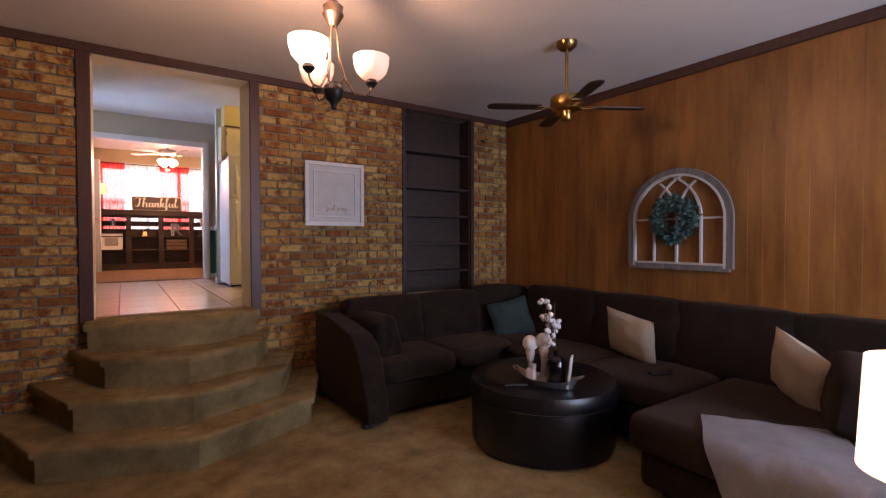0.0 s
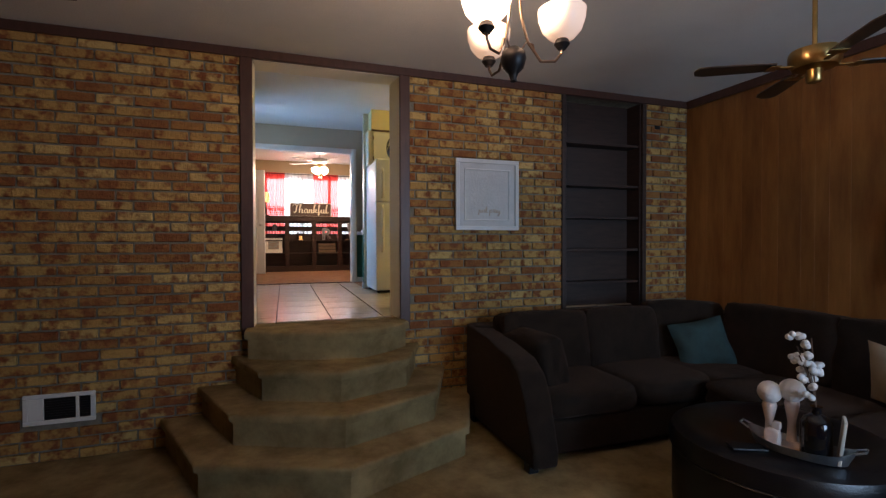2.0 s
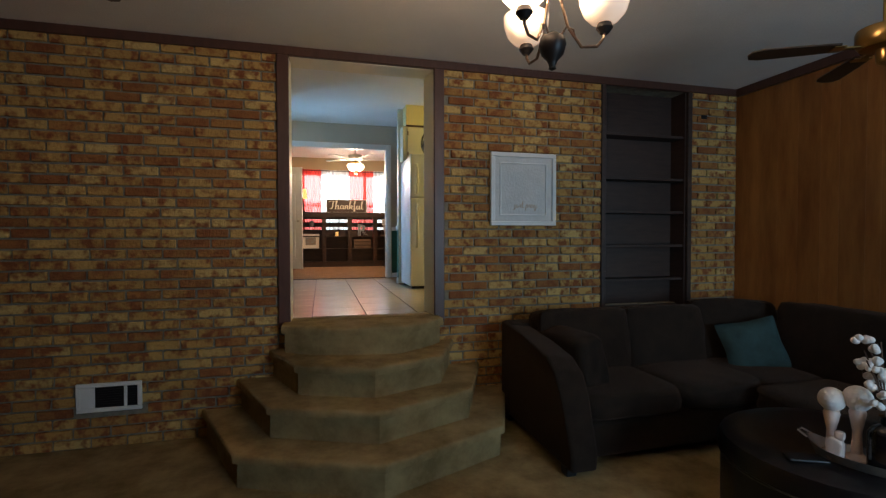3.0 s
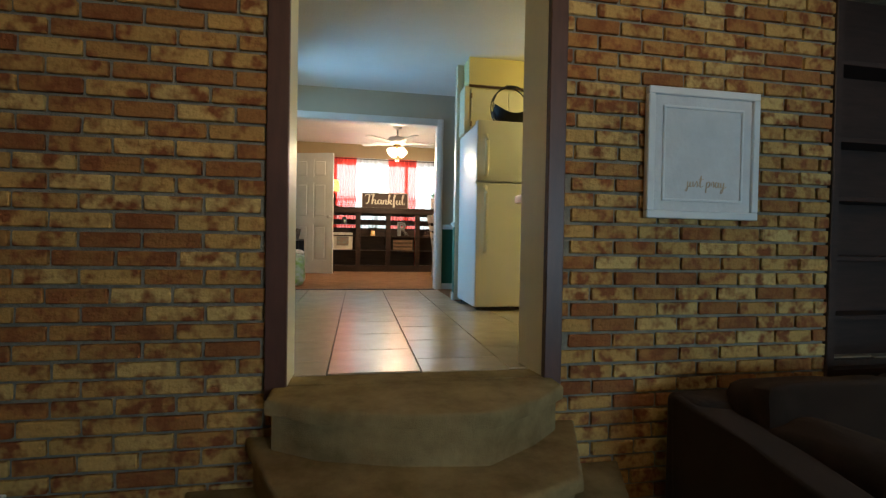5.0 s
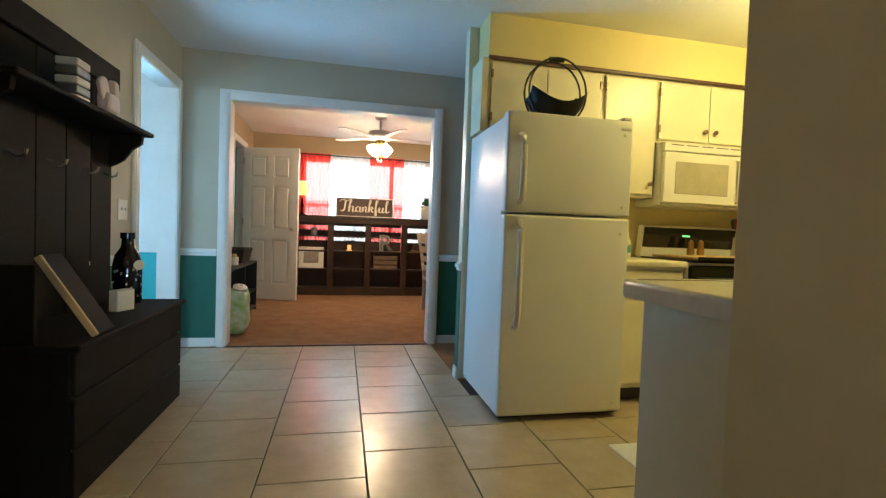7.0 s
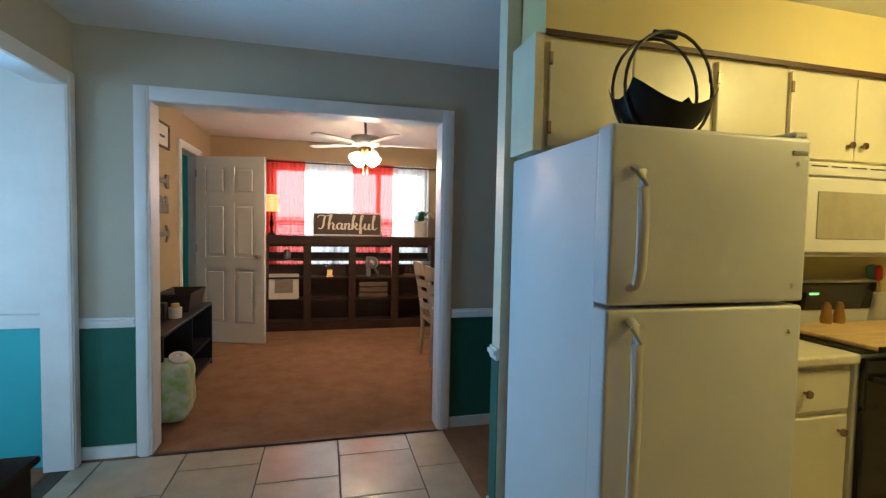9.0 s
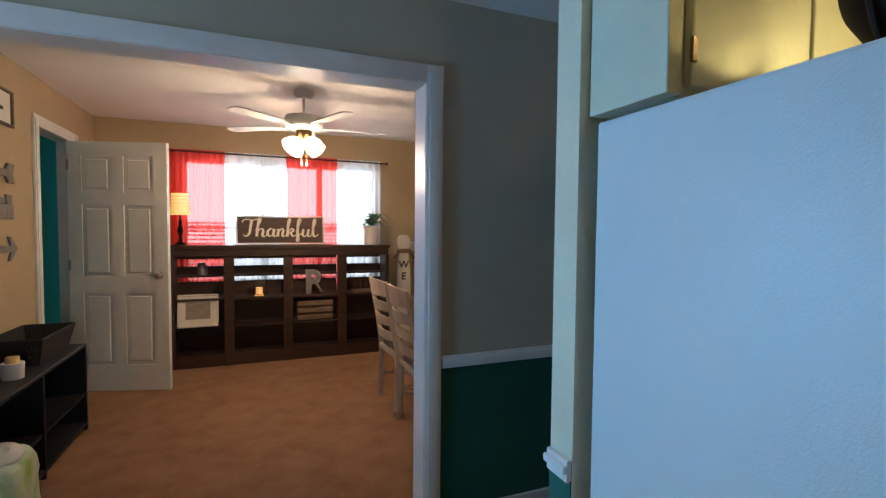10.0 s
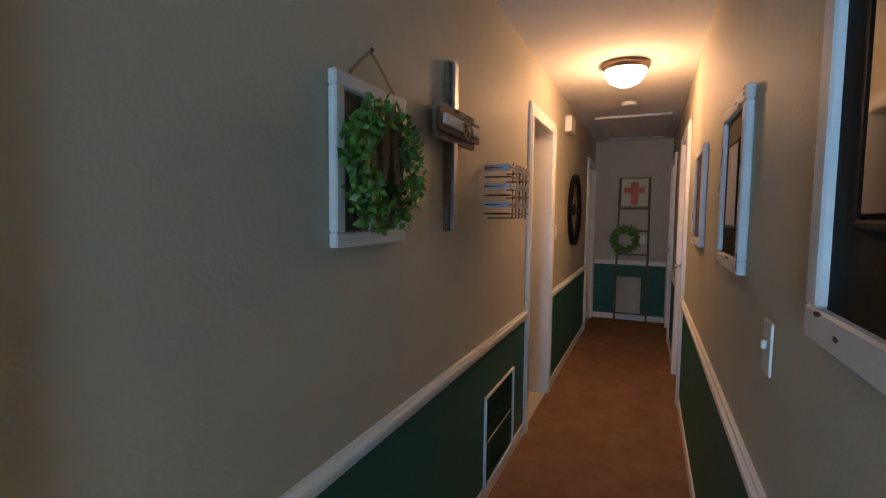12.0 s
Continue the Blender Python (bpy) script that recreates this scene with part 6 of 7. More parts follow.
# things on its shelves
pf = thing("framed_print", (0.03, 11.13, 1.19), "white-matted landscape print in a pale frame", "picture")
mpf = pose(0.03, 11.13, 1.35, -8, 0, 0)
part("frame", frame_box(0.35, 0.31, 0.018, 0.018, mpf), CERAMIC, pf)
part("mat", moved(bm_box(-0.16, 0.16, -0.008, 0, -0.14, 0.14), mpf), PAPER, pf)
part("print", moved(bm_box(-0.105, 0.105, -0.010, -0.0075, -0.08, 0.08), mpf), PICTURE, pf)
jar = thing("galvanised_jar", (0.05, 11.33, 1.672), "small galvanised jar on the shelf", "jar")
part("body", moved(bm_lathe([(0, 0), (0.045, 0), (0.045, 0.09), (0.03, 0.11), (0.035, 0.12), (0, 0.12)], 18), Matrix.Translation((0.05, 11.33, 1.672))), GALV, jar, smooth=True)
cj = thing("candle_jar", (0.57, 11.2, 1.462), "glass jar lantern with a lit amber candle", "lantern")
mcj = Matrix.Translation((0.57, 11.19, 1.462))
part("glass", moved(bm_lathe([(0.05, 0), (0.06, 0.02), (0.058, 0.13), (0.075, 0.16), (0.073, 0.16), (0.055, 0.13), (0.056, 0.022), (0, 0.006)], 20, False), mcj), GLASS, cj, smooth=True)
part("candle", moved(bm_lathe([(0, 0.008), (0.03, 0.008), (0.03, 0.085), (0, 0.085)], 16), mcj), glow("lit_amber_wax", (1.0, 0.45, 0.10), 0.7), cj, smooth=True)
rl = thing("letter_r", (1.1, 11.14, 1.462), "galvanised marquee letter R standing on the shelf", "letter")
text_mesh("R", 0.33, pose(1.10, 11.15, 1.462 + 0.115, 90, 0, 0), GALV, rl, "letter_body", depth=0.018, bold=0.012)
text_mesh("R", 0.33, pose(1.10, 11.129, 1.462 + 0.115, 90, 0, 0), OLDGREY, rl, "letter_face", depth=0.001, bold=-0.004)
gb = thing("glass_caddy", (1.62, 11.2, 1.19), "small caddy of clear glasses on the shelf", "caddy")
part("rack", bm_box(1.50, 1.74, 11.15, 11.25, 1.462, 1.49, 0.004), OLDBROWN, gb)
for k in range(4):
    part("glass", moved(bm_lathe([(0, 0), (0.024, 0), (0.028, 0.08), (0.026, 0.08), (0.022, 0.006), (0, 0.006)], 14), Matrix.Translation((1.53 + 0.06 * k, 11.2, 1.49))), GLASS, gb, smooth=True)
rb = thing("wooden_crate", (1.1, 11.2, 1.19), "reddish wooden crate on the lower shelf", "crate")
for z in (1.20, 1.27, 1.34):
    part("slat", bm_box(0.93, 1.29, 11.14, 11.155, z, z + 0.055, 0.003), OLDBROWN, rb)
part("box", bm_box(0.94, 1.28, 11.156, 11.35, 1.192, 1.39), SIGN_BROWN, rb)

# bowling-pin shaped welcome board
wl = thing("welcome_board", (2.12, 11.33, ZK), "tall white bowling-pin board with black letters and a burlap bow", "sign")
out = [(-0.075, 0), (0.075, 0), (0.085, 0.5), (0.08, 0.85), (0.055, 1.02), (0.045, 1.09), (0.075, 1.15), (0.075, 1.22), (0.04, 1.265), (-0.04, 1.265), (-0.075, 1.22), (-0.075, 1.15), (-0.045, 1.09), (-0.055, 1.02), (-0.08, 0.85), (-0.085, 0.5)]
mw_ = Matrix(((1, 0, 0, 2.12), (0, 0, 1, 11.33), (0, 1, 0, ZK + 0.006), (0, 0, 0, 1)))
part("board", moved(bm_prism(out, 0, 0.02), mw_), CERAMIC, wl)
for k, c in enumerate("WE"):
    text_mesh(c, 0.115, pose(2.12, 11.328, ZK + 0.93 - 0.135 * k, 90, 0, 0), INK, wl, "letter", depth=0.001, bold=0.002)
part("bow", moved(cushion(0.17, 0.04, 0.05, 0.4, 6), pose(2.12, 11.32, ZK + 1.09)), BURLAP, wl, smooth=True)
for s in (-1, 1):
    part("bow_tail", moved(bm_box(-0.012, 0.012, -0.004, 0.004, -0.11, 0), pose(2.12 + s * 0.05, 11.318, ZK + 1.09, 0, -s * 40, 0)), BURLAP, wl)
switch_plate("light_switch", pose(2.30, YN, 1.935, 0, 0, 0), "white double switch on the tan wall", 2)

# curtains on a dark rod
rod = thing("curtain_rod", (0.84, 11.42, 2.88), "thin dark curtain rod with ball finials", "curtain rod")
part("rod", bm_tube([(-0.27, 11.42, 2.885), (1.93, 11.42, 2.88)], 0.008, 8), DARKMETAL, rod, smooth=True)
for x in (-0.28, 1.94):
    part("finial", moved(bm_lathe([(0, -0.018), (0.012, -0.012), (0.017, 0), (0.012, 0.012), (0, 0.018)], 12), Matrix.Translation((x, 11.42, 2.882))), DARKMETAL, rod, smooth=True)
for x in (-0.2, 0.84, 1.87):
    part("bracket", bm_box(x - 0.006, x + 0.006, 11.42, YN, 2.87, 2.882), DARKMETAL, rod)


def curtain(x0, x1, mat, label, folds, seed):
    b = bmesh.new()
    n = folds * 8
    rng = random.Random(seed)
    ph = rng.uniform(0, 6)
    rows = []
    for i in range(9):
        z = 2.905 - (2.905 - 0.86) * i / 8
        rows.append([b.verts.new((x0 + (x1 - x0) * j / n, 11.43 + (0.012 + 0.010 * i / 8) * math.sin(2 * math.pi * j / 8 + ph + 0.5 * math.sin(j * 0.37 + i * 0.15)) - 0.01 * (i > 0), z)) for j in range(n + 1)])
    for p, q in zip(rows, rows[1:]):
        for k in range(n):
            b.faces.new((p[k], p[k + 1], q[k + 1], q[k]))
    return tagged(part("curtain", b, mat, smooth=True), label, "curtain", "window curtains")


curtain(-0.24, 0.255, CURTAIN, "sheer coral red curtain panel glowing with daylight", 9, 1)
curtain(0.85, 1.378, CURTAIN, "sheer coral red curtain panel glowing with daylight", 9, 2)
curtain(0.26, 0.845, SHEER_WHITE, "sheer white curtain panel bright with daylight", 8, 3)
curtain(1.383, 1.87, SHEER_WHITE, "sheer white curtain panel bright with daylight", 7, 4)

# fan with light bowls
f2 = ceiling_fan((0.885, 9.90, 3.17), 3, "white ceiling fan with lit frosted glass shades", WHITE, OLDWHITE, 5, 0.64, 0.235, light=True, wide=1.4)
m0 = Matrix.Translation((0.885, 9.90, 0.035))
part("light_kit", moved(bm_lathe([(0, 2.84), (0.06, 2.84), (0.055, 2.79), (0.03, 2.76), (0, 2.76)], 20), m0), BRASS, f2, smooth=True)
for k in range(4):
    mm = m0 @ pose(0, 0, 2.77, 0, 0, 30 + 90 * k) @ pose(0.045, 0, 0, 0, 128, 0)
    part("shade", moved(bm_lathe([(0.02, 0), (0.045, 0.03), (0.06, 0.07), (0.068, 0.105), (0.066, 0.105), (0.056, 0.07), (0.04, 0.03), (0.0, 0.01)], 20, False), mm), GLOBE, f2, smooth=True)
for x in (-0.02, 0.02):
    part("pull_chain", moved(bm_tube([(x, 0.0, 2.76), (x, 0.0, 2.60)], 0.002, 5), m0), BRASS, f2)
    part("chain_fob", moved(bm_lathe([(0, 2.575), (0.008, 2.58), (0.006, 2.605), (0, 2.61)], 10), m0 @ Matrix.Translation((x, 0, 0))), CERAMIC, f2, smooth=True)


# chairs and table
def dining_chair():
    c = thing("dining_chair", (1.66, 9.13, ZK), "whitewashed ladder-back dining chair with a padded tan seat", "chair", "chairs round the table")
    for y in (8.93, 9.33):
        part("back_leg", bm_tube([(1.475, y, ZK + 0.006), (1.49, y, ZK + 0.25), (1.485, y, ZK + 0.45), (1.45, y, ZK + 0.7), (1.395, y, ZK + 0.96)], [0.019, 0.02, 0.021, 0.02, 0.016], 8), CHAIRWOOD, c, smooth=True)
        part("front_leg", bm_tube([(1.86, y, ZK + 0.006), (1.86, y, ZK + 0.42)], [0.016, 0.021], 8), CHAIRWOOD, c, smooth=True)
        part("side_stretcher", bm_tube([(1.49, y, ZK + 0.18), (1.86, y, ZK + 0.18)], 0.010, 6), CHAIRWOOD, c, smooth=True)
    part("cross_stretcher", bm_tube([(1.68, 8.93, ZK + 0.18), (1.68, 9.33, ZK + 0.18)], 0.010, 6), CHAIRWOOD, c, smooth=True)
    for z, x, h in ((0.55, 1.475, 0.032), (0.66, 1.458, 0.032), (0.77, 1.437, 0.034), (0.905, 1.408, 0.055)):
        b = bmesh.new()
        rows = []
        for i in range(9):
            t = i / 8
            bow = 0.035 * math.sin(math.pi * t)
            y = 8.935 + 0.39 * t
            crest = 0.012 * math.sin(math.pi * t) if h > 0.05 else 0.006 * math.sin(math.pi * t)
            rows.append([b.verts.new(p) for p in ((x - bow - 0.008, y, ZK + z - h), (x - bow + 0.008, y, ZK + z - h), (x - bow - 0.005, y, ZK + z + h + crest), (x - bow - 0.021, y, ZK + z + h + crest))])
        for p, q in zip(rows, rows[1:]):
            for k in range(4):
                b.faces.new((p[k], p[(k + 1) % 4], q[(k + 1) % 4], q[k]))
        b.faces.new(rows[0])
        b.faces.new(rows[-1])
        part("slat", b, CHAIRWOOD, c, smooth=True)
    part("seat_frame", bm_box(1.47, 1.88, 8.915, 9.345, ZK + 0.39, ZK + 0.435, 0.006), CHAIRWOOD, c)
    part("seat", moved(cushion(0.40, 0.42, 0.07, 0.25, 7), pose(1.68, 9.13, ZK + 0.462)), SEATCLOTH, c, smooth=True)
    return c


chair = dining_chair()
copy_thing(chair, pose(1.655, 9.64, ZK, 0, 0, 2))
copy_thing(chair, pose(2.25, 10.42, ZK, 0, 0, -88))
tb = thing("dining_table", (2.35, 9.4, ZK), "brown wooden dining table with pale turned legs", "table")
part("tabletop", bm_box(1.76, 2.80, 8.65, 10.2, ZK + 0.71, ZK + 0.75, 0.01, 2), TABLEWOOD, tb)
part("apron", bm_box(1.84, 2.72, 8.73, 10.12, ZK + 0.62, ZK + 0.709), CHAIRWOOD, tb)
for x in (1.93, 2.66):
    for y in (8.80, 10.05):
        part("leg", moved(bm_lathe([(0, 0.006), (0.025, 0.006), (0.035, 0.1), (0.03, 0.3), (0.042, 0.5), (0.042, 0.63), (0, 0.63)], 14), Matrix.Translation((x, y, ZK))), CHAIRWOOD, tb, smooth=True)

# black bookcase by the doorway and what stands on it
bs = thing("low_bookcase", (-0.68, 9.2, ZK), "low black laminate bookcase with open shelves", "bookcase")
BY0, BY1, BX0, BX1, BT = 8.52, 9.88, XDW + 0.006, -0.50, 1.375
part("top", bm_box(BX0, BX1, BY0, BY1, BT - 0.022, BT, 0.003), BLACK, bs)
part("bottom", bm_box(BX0, BX1, BY0, BY1, ZK + 0.04, ZK + 0.06), BLACK, bs)
part("shelf", bm_box(BX0, BX1 - 0.01, BY0, BY1, 1.03, 1.05), BLACK, bs)
part("back_panel", bm_box(BX0, BX0 + 0.01, BY0, BY1, ZK + 0.06, BT - 0.022), BLACK, bs)
for y in (BY0, (BY0 + BY1) / 2, BY1 - 0.02):
    part("side_panel", bm_box(BX0, BX1, y, y + 0.02, ZK + 0.006, BT - 0.022), BLACK, bs)
bb = thing("wicker_basket", (-0.68, 9.6, BT), "black woven basket with cut-out handles on the bookcase", "basket")
b = bmesh.new()
pr = []
for (w, d, z) in ((0.105, 0.21, 0.0), (0.135, 0.25, 0.145), (0.125, 0.24, 0.145), (0.098, 0.20, 0.012)):
    pr.append([b.verts.new((-0.675 + x * w, 9.58 + y * d, BT + z)) for x, y in ((-1, -1), (1, -1), (1, 1), (-1, 1))])
for p, q in zip(pr, pr[1:]):
    for k in range(4):
        b.faces.new((p[k], p[(k + 1) % 4], q[(k + 1) % 4], q[k]))
b.faces.new(pr[0])
b.faces.new(pr[-1])
part("body", b, WICKER, bb)
part("rim", bm_tube([(-0.675 + x * 0.13, 9.58 + y * 0.245, BT + 0.145) for x, y in ((-1, -1), (1, -1), (1, 1), (-1, 1))], 0.008, 6, True), WICKER, bb)
# black slab painted in for the shade inside the handle opening
part("handle_hole_patch", moved(bm_box(-0.035, 0.035, -0.002, 0.002, -0.01, 0.01), pose(-0.675, 9.825, BT + 0.115, -14, 0, 0)), INK, bb)
cd = thing("candle", (-0.60, 9.12, BT), "small jar candle with a wooden lid on the bookcase", "candle")
part("jar", moved(bm_lathe([(0, 0), (0.045, 0), (0.047, 0.08), (0, 0.08)], 18), Matrix.Translation((-0.60, 9.14, BT))), CERAMIC, cd, smooth=True)
part("lid", moved(bm_lathe([(0, 0.08), (0.03, 0.08), (0.028, 0.11), (0, 0.115)], 16), Matrix.Translation((-0.60, 9.14, BT))), BAMBOO, cd, smooth=True)
part("dark_tin", bm_box(-0.74, -0.64, 9.02, 9.10, BT, BT + 0.13, 0.006), BLACK, cd)
bag = thing("paper_towel_pack", (-0.40, 8.55, ZK), "green and white printed plastic pack of rolls on the carpet", "package")
b = cushion(0.22, 0.30, 0.40, 0.1, 10)
for v in b.verts:
    v.co += 0.012 * noise.noise_vector(v.co * 18)
part("wrapper", moved(b, pose(-0.46, 8.60, ZK + 0.205, 0, 0, 6)), GREENPACK, bag, smooth=True)
part("roll", moved(bm_lathe([(0, 0), (0.055, 0), (0.062, 0.02), (0.062, 0.06), (0.02, 0.075), (0, 0.06)], 18), pose(-0.43, 8.58, ZK + 0.37, 20, 14, 0)), CERAMIC, bag, smooth=True)

# wall pieces on the dining west wall (facing +x)
ws = thing("script_sign", (XDW, 9.55, 2.74), "long white script sign in a dark wooden frame", "sign")
mws = pose(XDW + 0.002, 9.57, 2.85, 0, 0, 90)
part("frame", frame_box(0.62, 0.22, 0.018, 0.022, mws), OLDBROWN, ws)
part("panel", moved(bm_box(-0.30, 0.30, -0.008, 0, -0.10, 0.10), mws), CERAMIC, ws)
for k in range(3):
    part("script_bar", moved(bm_box(-0.22 + 0.15 * k, -0.10 + 0.15 * k, -0.0095, -0.0075, -0.02, 0.0), mws), INK, ws)


def arrow(y, z, way, label):
    a = thing("metal_arrow", (XDW, y, z), label, "wall decor", "arrows on the wall")
    out = [(-0.21, 0), (-0.13, 0.075), (-0.10, 0.075), (-0.13, 0.022), (0.09, 0.022), (0.12, 0.06), (0.20, 0.06), (0.175, 0), (0.20, -0.06), (0.12, -0.06), (0.09, -0.022), (-0.13, -0.022), (-0.10, -0.075), (-0.13, -0.075)]
    out = [(x * way, zz) for x, zz in (out if way > 0 else out[::-1])]
    b = bm_prism(out, 0, 0.012)
    moved(b, Matrix(((0, 0, 1, XDW + 0.004), (1, 0, 0, y), (0, 1, 0, z), (0, 0, 0, 1))))
    part("plate", b, OLDGREY, a)


arrow(9.68, 2.46, 1, "weathered grey arrow hung on the tan wall")
arrow(9.68, 2.0, -1, "weathered grey arrow hung on the tan wall")
cp = thing("word_plaque", (XDW, 9.68, 2.25), "weathered grey word plaque between two arrows", "wall decor")
part("plate", bm_box(XDW + 0.002, XDW + 0.014, 9.50, 9.86, 2.18, 2.27, 0.004), OLDGREY, cp)
for k in range(4):
    part("letter", bm_box(XDW + 0.002, XDW + 0.016, 9.515 + 0.085 * k, 9.585 + 0.085 * k, 2.27, 2.31 + 0.02 * (k % 2), 0.004), OLDGREY, cp)
sc = thing("wall_sconce", (XDW, 9.25, 1.7), "black metal wall piece", "wall decor")
part("plate", bm_box(XDW + 0.002, XDW + 0.02, 9.19, 9.27, 1.66, 1.97, 0.006), DARKMETAL, sc)
part("arm", bm_tube([(XDW + 0.02, 9.23, 1.72), (XDW + 0.07, 9.24, 1.75), (XDW + 0.08, 9.25, 1.85), (XDW + 0.03, 9.24, 1.88)], 0.008, 6), DARKMETAL, sc, smooth=True)

# ---- hall ----
# old window sash with a boxwood wreath, on the dining wall (facing -y)
sash = thing("window_sash", (2.085, YD, 2.087), "chipped white window sash hung on a jute cord", "wall decor")
msh = pose(2.085, YD - 0.004, 2.288, 0, 0, 0)
part("frame", frame_box(0.335, 0.405, 0.036, 0.024, msh), OLDWHITE, sash)
part("muntin", moved(bm_box(-0.006, 0.006, -0.02, -0.004, -0.165, 0.165), msh), OLDWHITE, sash)
part("backing", moved(bm_box(-0.135, 0.135, -0.004, 0, -0.168, 0.168), msh), OLDGREY, sash)
part("cord", moved(bm_tube([(-0.115, -0.015, 0.195), (-0.06, -0.012, 0.245), (0.0, -0.008, 0.29), (0.06, -0.012, 0.245), (0.115, -0.015, 0.195)], 0.004, 6), msh), ROPE, sash, smooth=True)
part("nail", moved(bm_lathe([(0, 0), (0.006, 0), (0.006, 0.003), (0, 0.004)], 8), msh @ pose(0, -0.012, 0.292, 90, 0, 0)), DARKMETAL, sash)
bw = thing("boxwood_wreath", (2.07, YD - 0.03, 2.16), "bright green boxwood wreath with a burlap bow", "wreath")
mbw = pose(2.08, YD - 0.026, 2.285, 0, 0, 0) @ Matrix.Diagonal((1.06, 1, 1.1, 1))
leaf_ring(0.112, 0.043, 950, 0.024, LEAF, mbw, bw, seed=21, flat=1.5)
part("ring", moved(bm_tube([(0.105 * math.cos(k * math.pi / 12), -0.012, 0.112 * math.sin(k * math.pi / 12)) for k in range(24)], 0.013, 6, True), mbw), LEAF_DARK, bw)
part("bow", moved(cushion(0.075, 0.03, 0.04, 0.4, 6), mbw @ pose(0.01, -0.045, 0.105)), BURLAP, bw, smooth=True)
for s in (-1, 1):
    part("bow_tail", moved(bm_box(-0.012, 0.012, -0.003, 0.003, -0.14, 0), mbw @ pose(0.015 + s * 0.014, -0.04, 0.10, 0, -s * 8, 0)), BURLAP, bw)

# wooden cross
cr_ = thing("wooden_cross", (2.56, YD, 2.1), "layered weathered wooden cross with galvanised strips", "cross")
part("upright", bm_box(2.575, 2.645, YD - 0.022, YD - 0.002, 2.105, 2.70, 0.003), OLDBROWN, cr_)
part("upright_strip", bm_box(2.592, 2.628, YD - 0.036, YD - 0.022, 2.105, 2.70, 0.003), GALV, cr_)
part("crossbar_back", bm_box(2.43, 2.80, YD - 0.036, YD - 0.0225, 2.415, 2.54, 0.003), OLDGREY, cr_)
part("crossbar", bm_box(2.44, 2.82, YD - 0.05, YD - 0.037, 2.44, 2.515, 0.003), OLDBROWN, cr_)
part("crossbar_strip", bm_box(2.455, 2.80, YD - 0.064, YD - 0.05, 2.46, 2.495, 0.003), PAPER, cr_)
for a in (-35, 25, 80, 150):
    part("bow", moved(bm_tube([(0.0, 0, 0), (0.03, -0.008, 0.018), (0.05, -0.012, 0.0), (0.03, -0.008, -0.016)], 0.006, 6, True), pose(2.61, YD - 0.068, 2.478, 0, a, 0)), ROPE, cr_, smooth=True)

# wire and strap basket
wb = thing("wall_basket", (3.0, YD - 0.05, 2.07), "galvanised strap and wire basket hung on the wall", "basket")
X0, X1, Z0, Z1, YQ = 3.02, 3.36, 2.15, 2.39, YD - 0.12
for k in range(6):
    z = Z0 + 0.02 + (Z1 - Z0 - 0.04) * k / 5
    if k % 2:
        part("strap", bm_box(X0, X1, YQ - 0.003, YQ, z - 0.013, z + 0.013, 0.001), GALV, wb)
        part("strap", bm_box(X0 - 0.002, X0 + 0.001, YQ, YD - 0.004, z - 0.013, z + 0.013, 0.0005), GALV, wb)
    part("wire", bm_tube([(X0, YD - 0.006, z), (X0, YQ, z), (X1, YQ, z), (X1, YD - 0.006, z)], 0.004, 6), DARKMETAL, wb)
for k in range(5):
    x = X0 + 0.05 + (X1 - X0 - 0.1) * k / 4
    if k in (1, 3):
        part("strap", bm_box(x - 0.014, x + 0.014, YQ - 0.006, YQ - 0.003, Z0, Z1, 0.001), GALV, wb)
    part("wire", bm_tube([(x, YD - 0.006, Z0), (x, YQ, Z0), (x, YQ, Z1)], 0.003, 6), DARKMETAL, wb)

# return-air grille in the dado
gr = thing("return_air_grille", (3.31, YD, 0.86), "return-air grille with a thin white frame and dark green louvres", "vent")
mg = pose(3.31, YD - 0.005, 1.09, 0, 0, 0)
part("frame", frame_box(0.50, 0.45, 0.014, 0.014, mg), WHITE, gr)
part("backing", moved(bm_box(-0.23, 0.23, -0.003, 0, -0.195, 0.195), mg), BLACK, gr)
for k in range(17):
    part("slat", moved(bm_box(-0.23, 0.23, -0.009, -0.0075, -0.01, 0.01), mg @ pose(0, 0, -0.185 + 0.023 * k, 35, 0, 0)), GREEN, gr)
part("mullion", moved(bm_box(-0.23, 0.23, -0.013, -0.009, -0.004, 0.004), mg), GREIGE, gr)

# round clock, thermostat box, switch
ck = thing("wall_clock", (5.70, YD, 1.88), "large round dark-rimmed wall clock with open numerals", "clock")
mk = pose(5.70, YD - 0.004, 2.215, 90, 0, 0) @ Matrix.Diagonal((1.13, 1.13, 1, 1))
part("rim", moved(bm_lathe([(0.262, 0), (0.30, 0), (0.30, 0.035), (0.262, 0.035), (0.262, 0)], 40, False), mk), BLACKWOOD, ck, smooth=True)
part("inner_rim", moved(bm_tube([(0.17 * math.cos(k * math.pi / 16), 0.17 * math.sin(k * math.pi / 16), 0.015) for k in range(32)], 0.006, 6, True), mk), DARKMETAL, ck)
for k in range(12):
    part("numeral", moved(bm_box(-0.013, 0.013, 0.18, 0.262, 0.01, 0.018), mk @ pose(0, 0, 0, 0, 0, 30 * k)), DARKMETAL, ck)
part("hub", moved(bm_lathe([(0, 0), (0.05, 0), (0.05, 0.02), (0, 0.025)], 20), mk), DARKMETAL, ck)
part("minute_hand", moved(bm_box(-0.006, 0.006, 0, 0.2, 0.026, 0.03), mk @ pose(0, 0, 0, 0, 0, 50)), DARKMETAL, ck)
part("hour_hand", moved(bm_box(-0.008, 0.008, 0, 0.13, 0.031, 0.035), mk @ pose(0, 0, 0, 0, 0, 160)), DARKMETAL, ck)
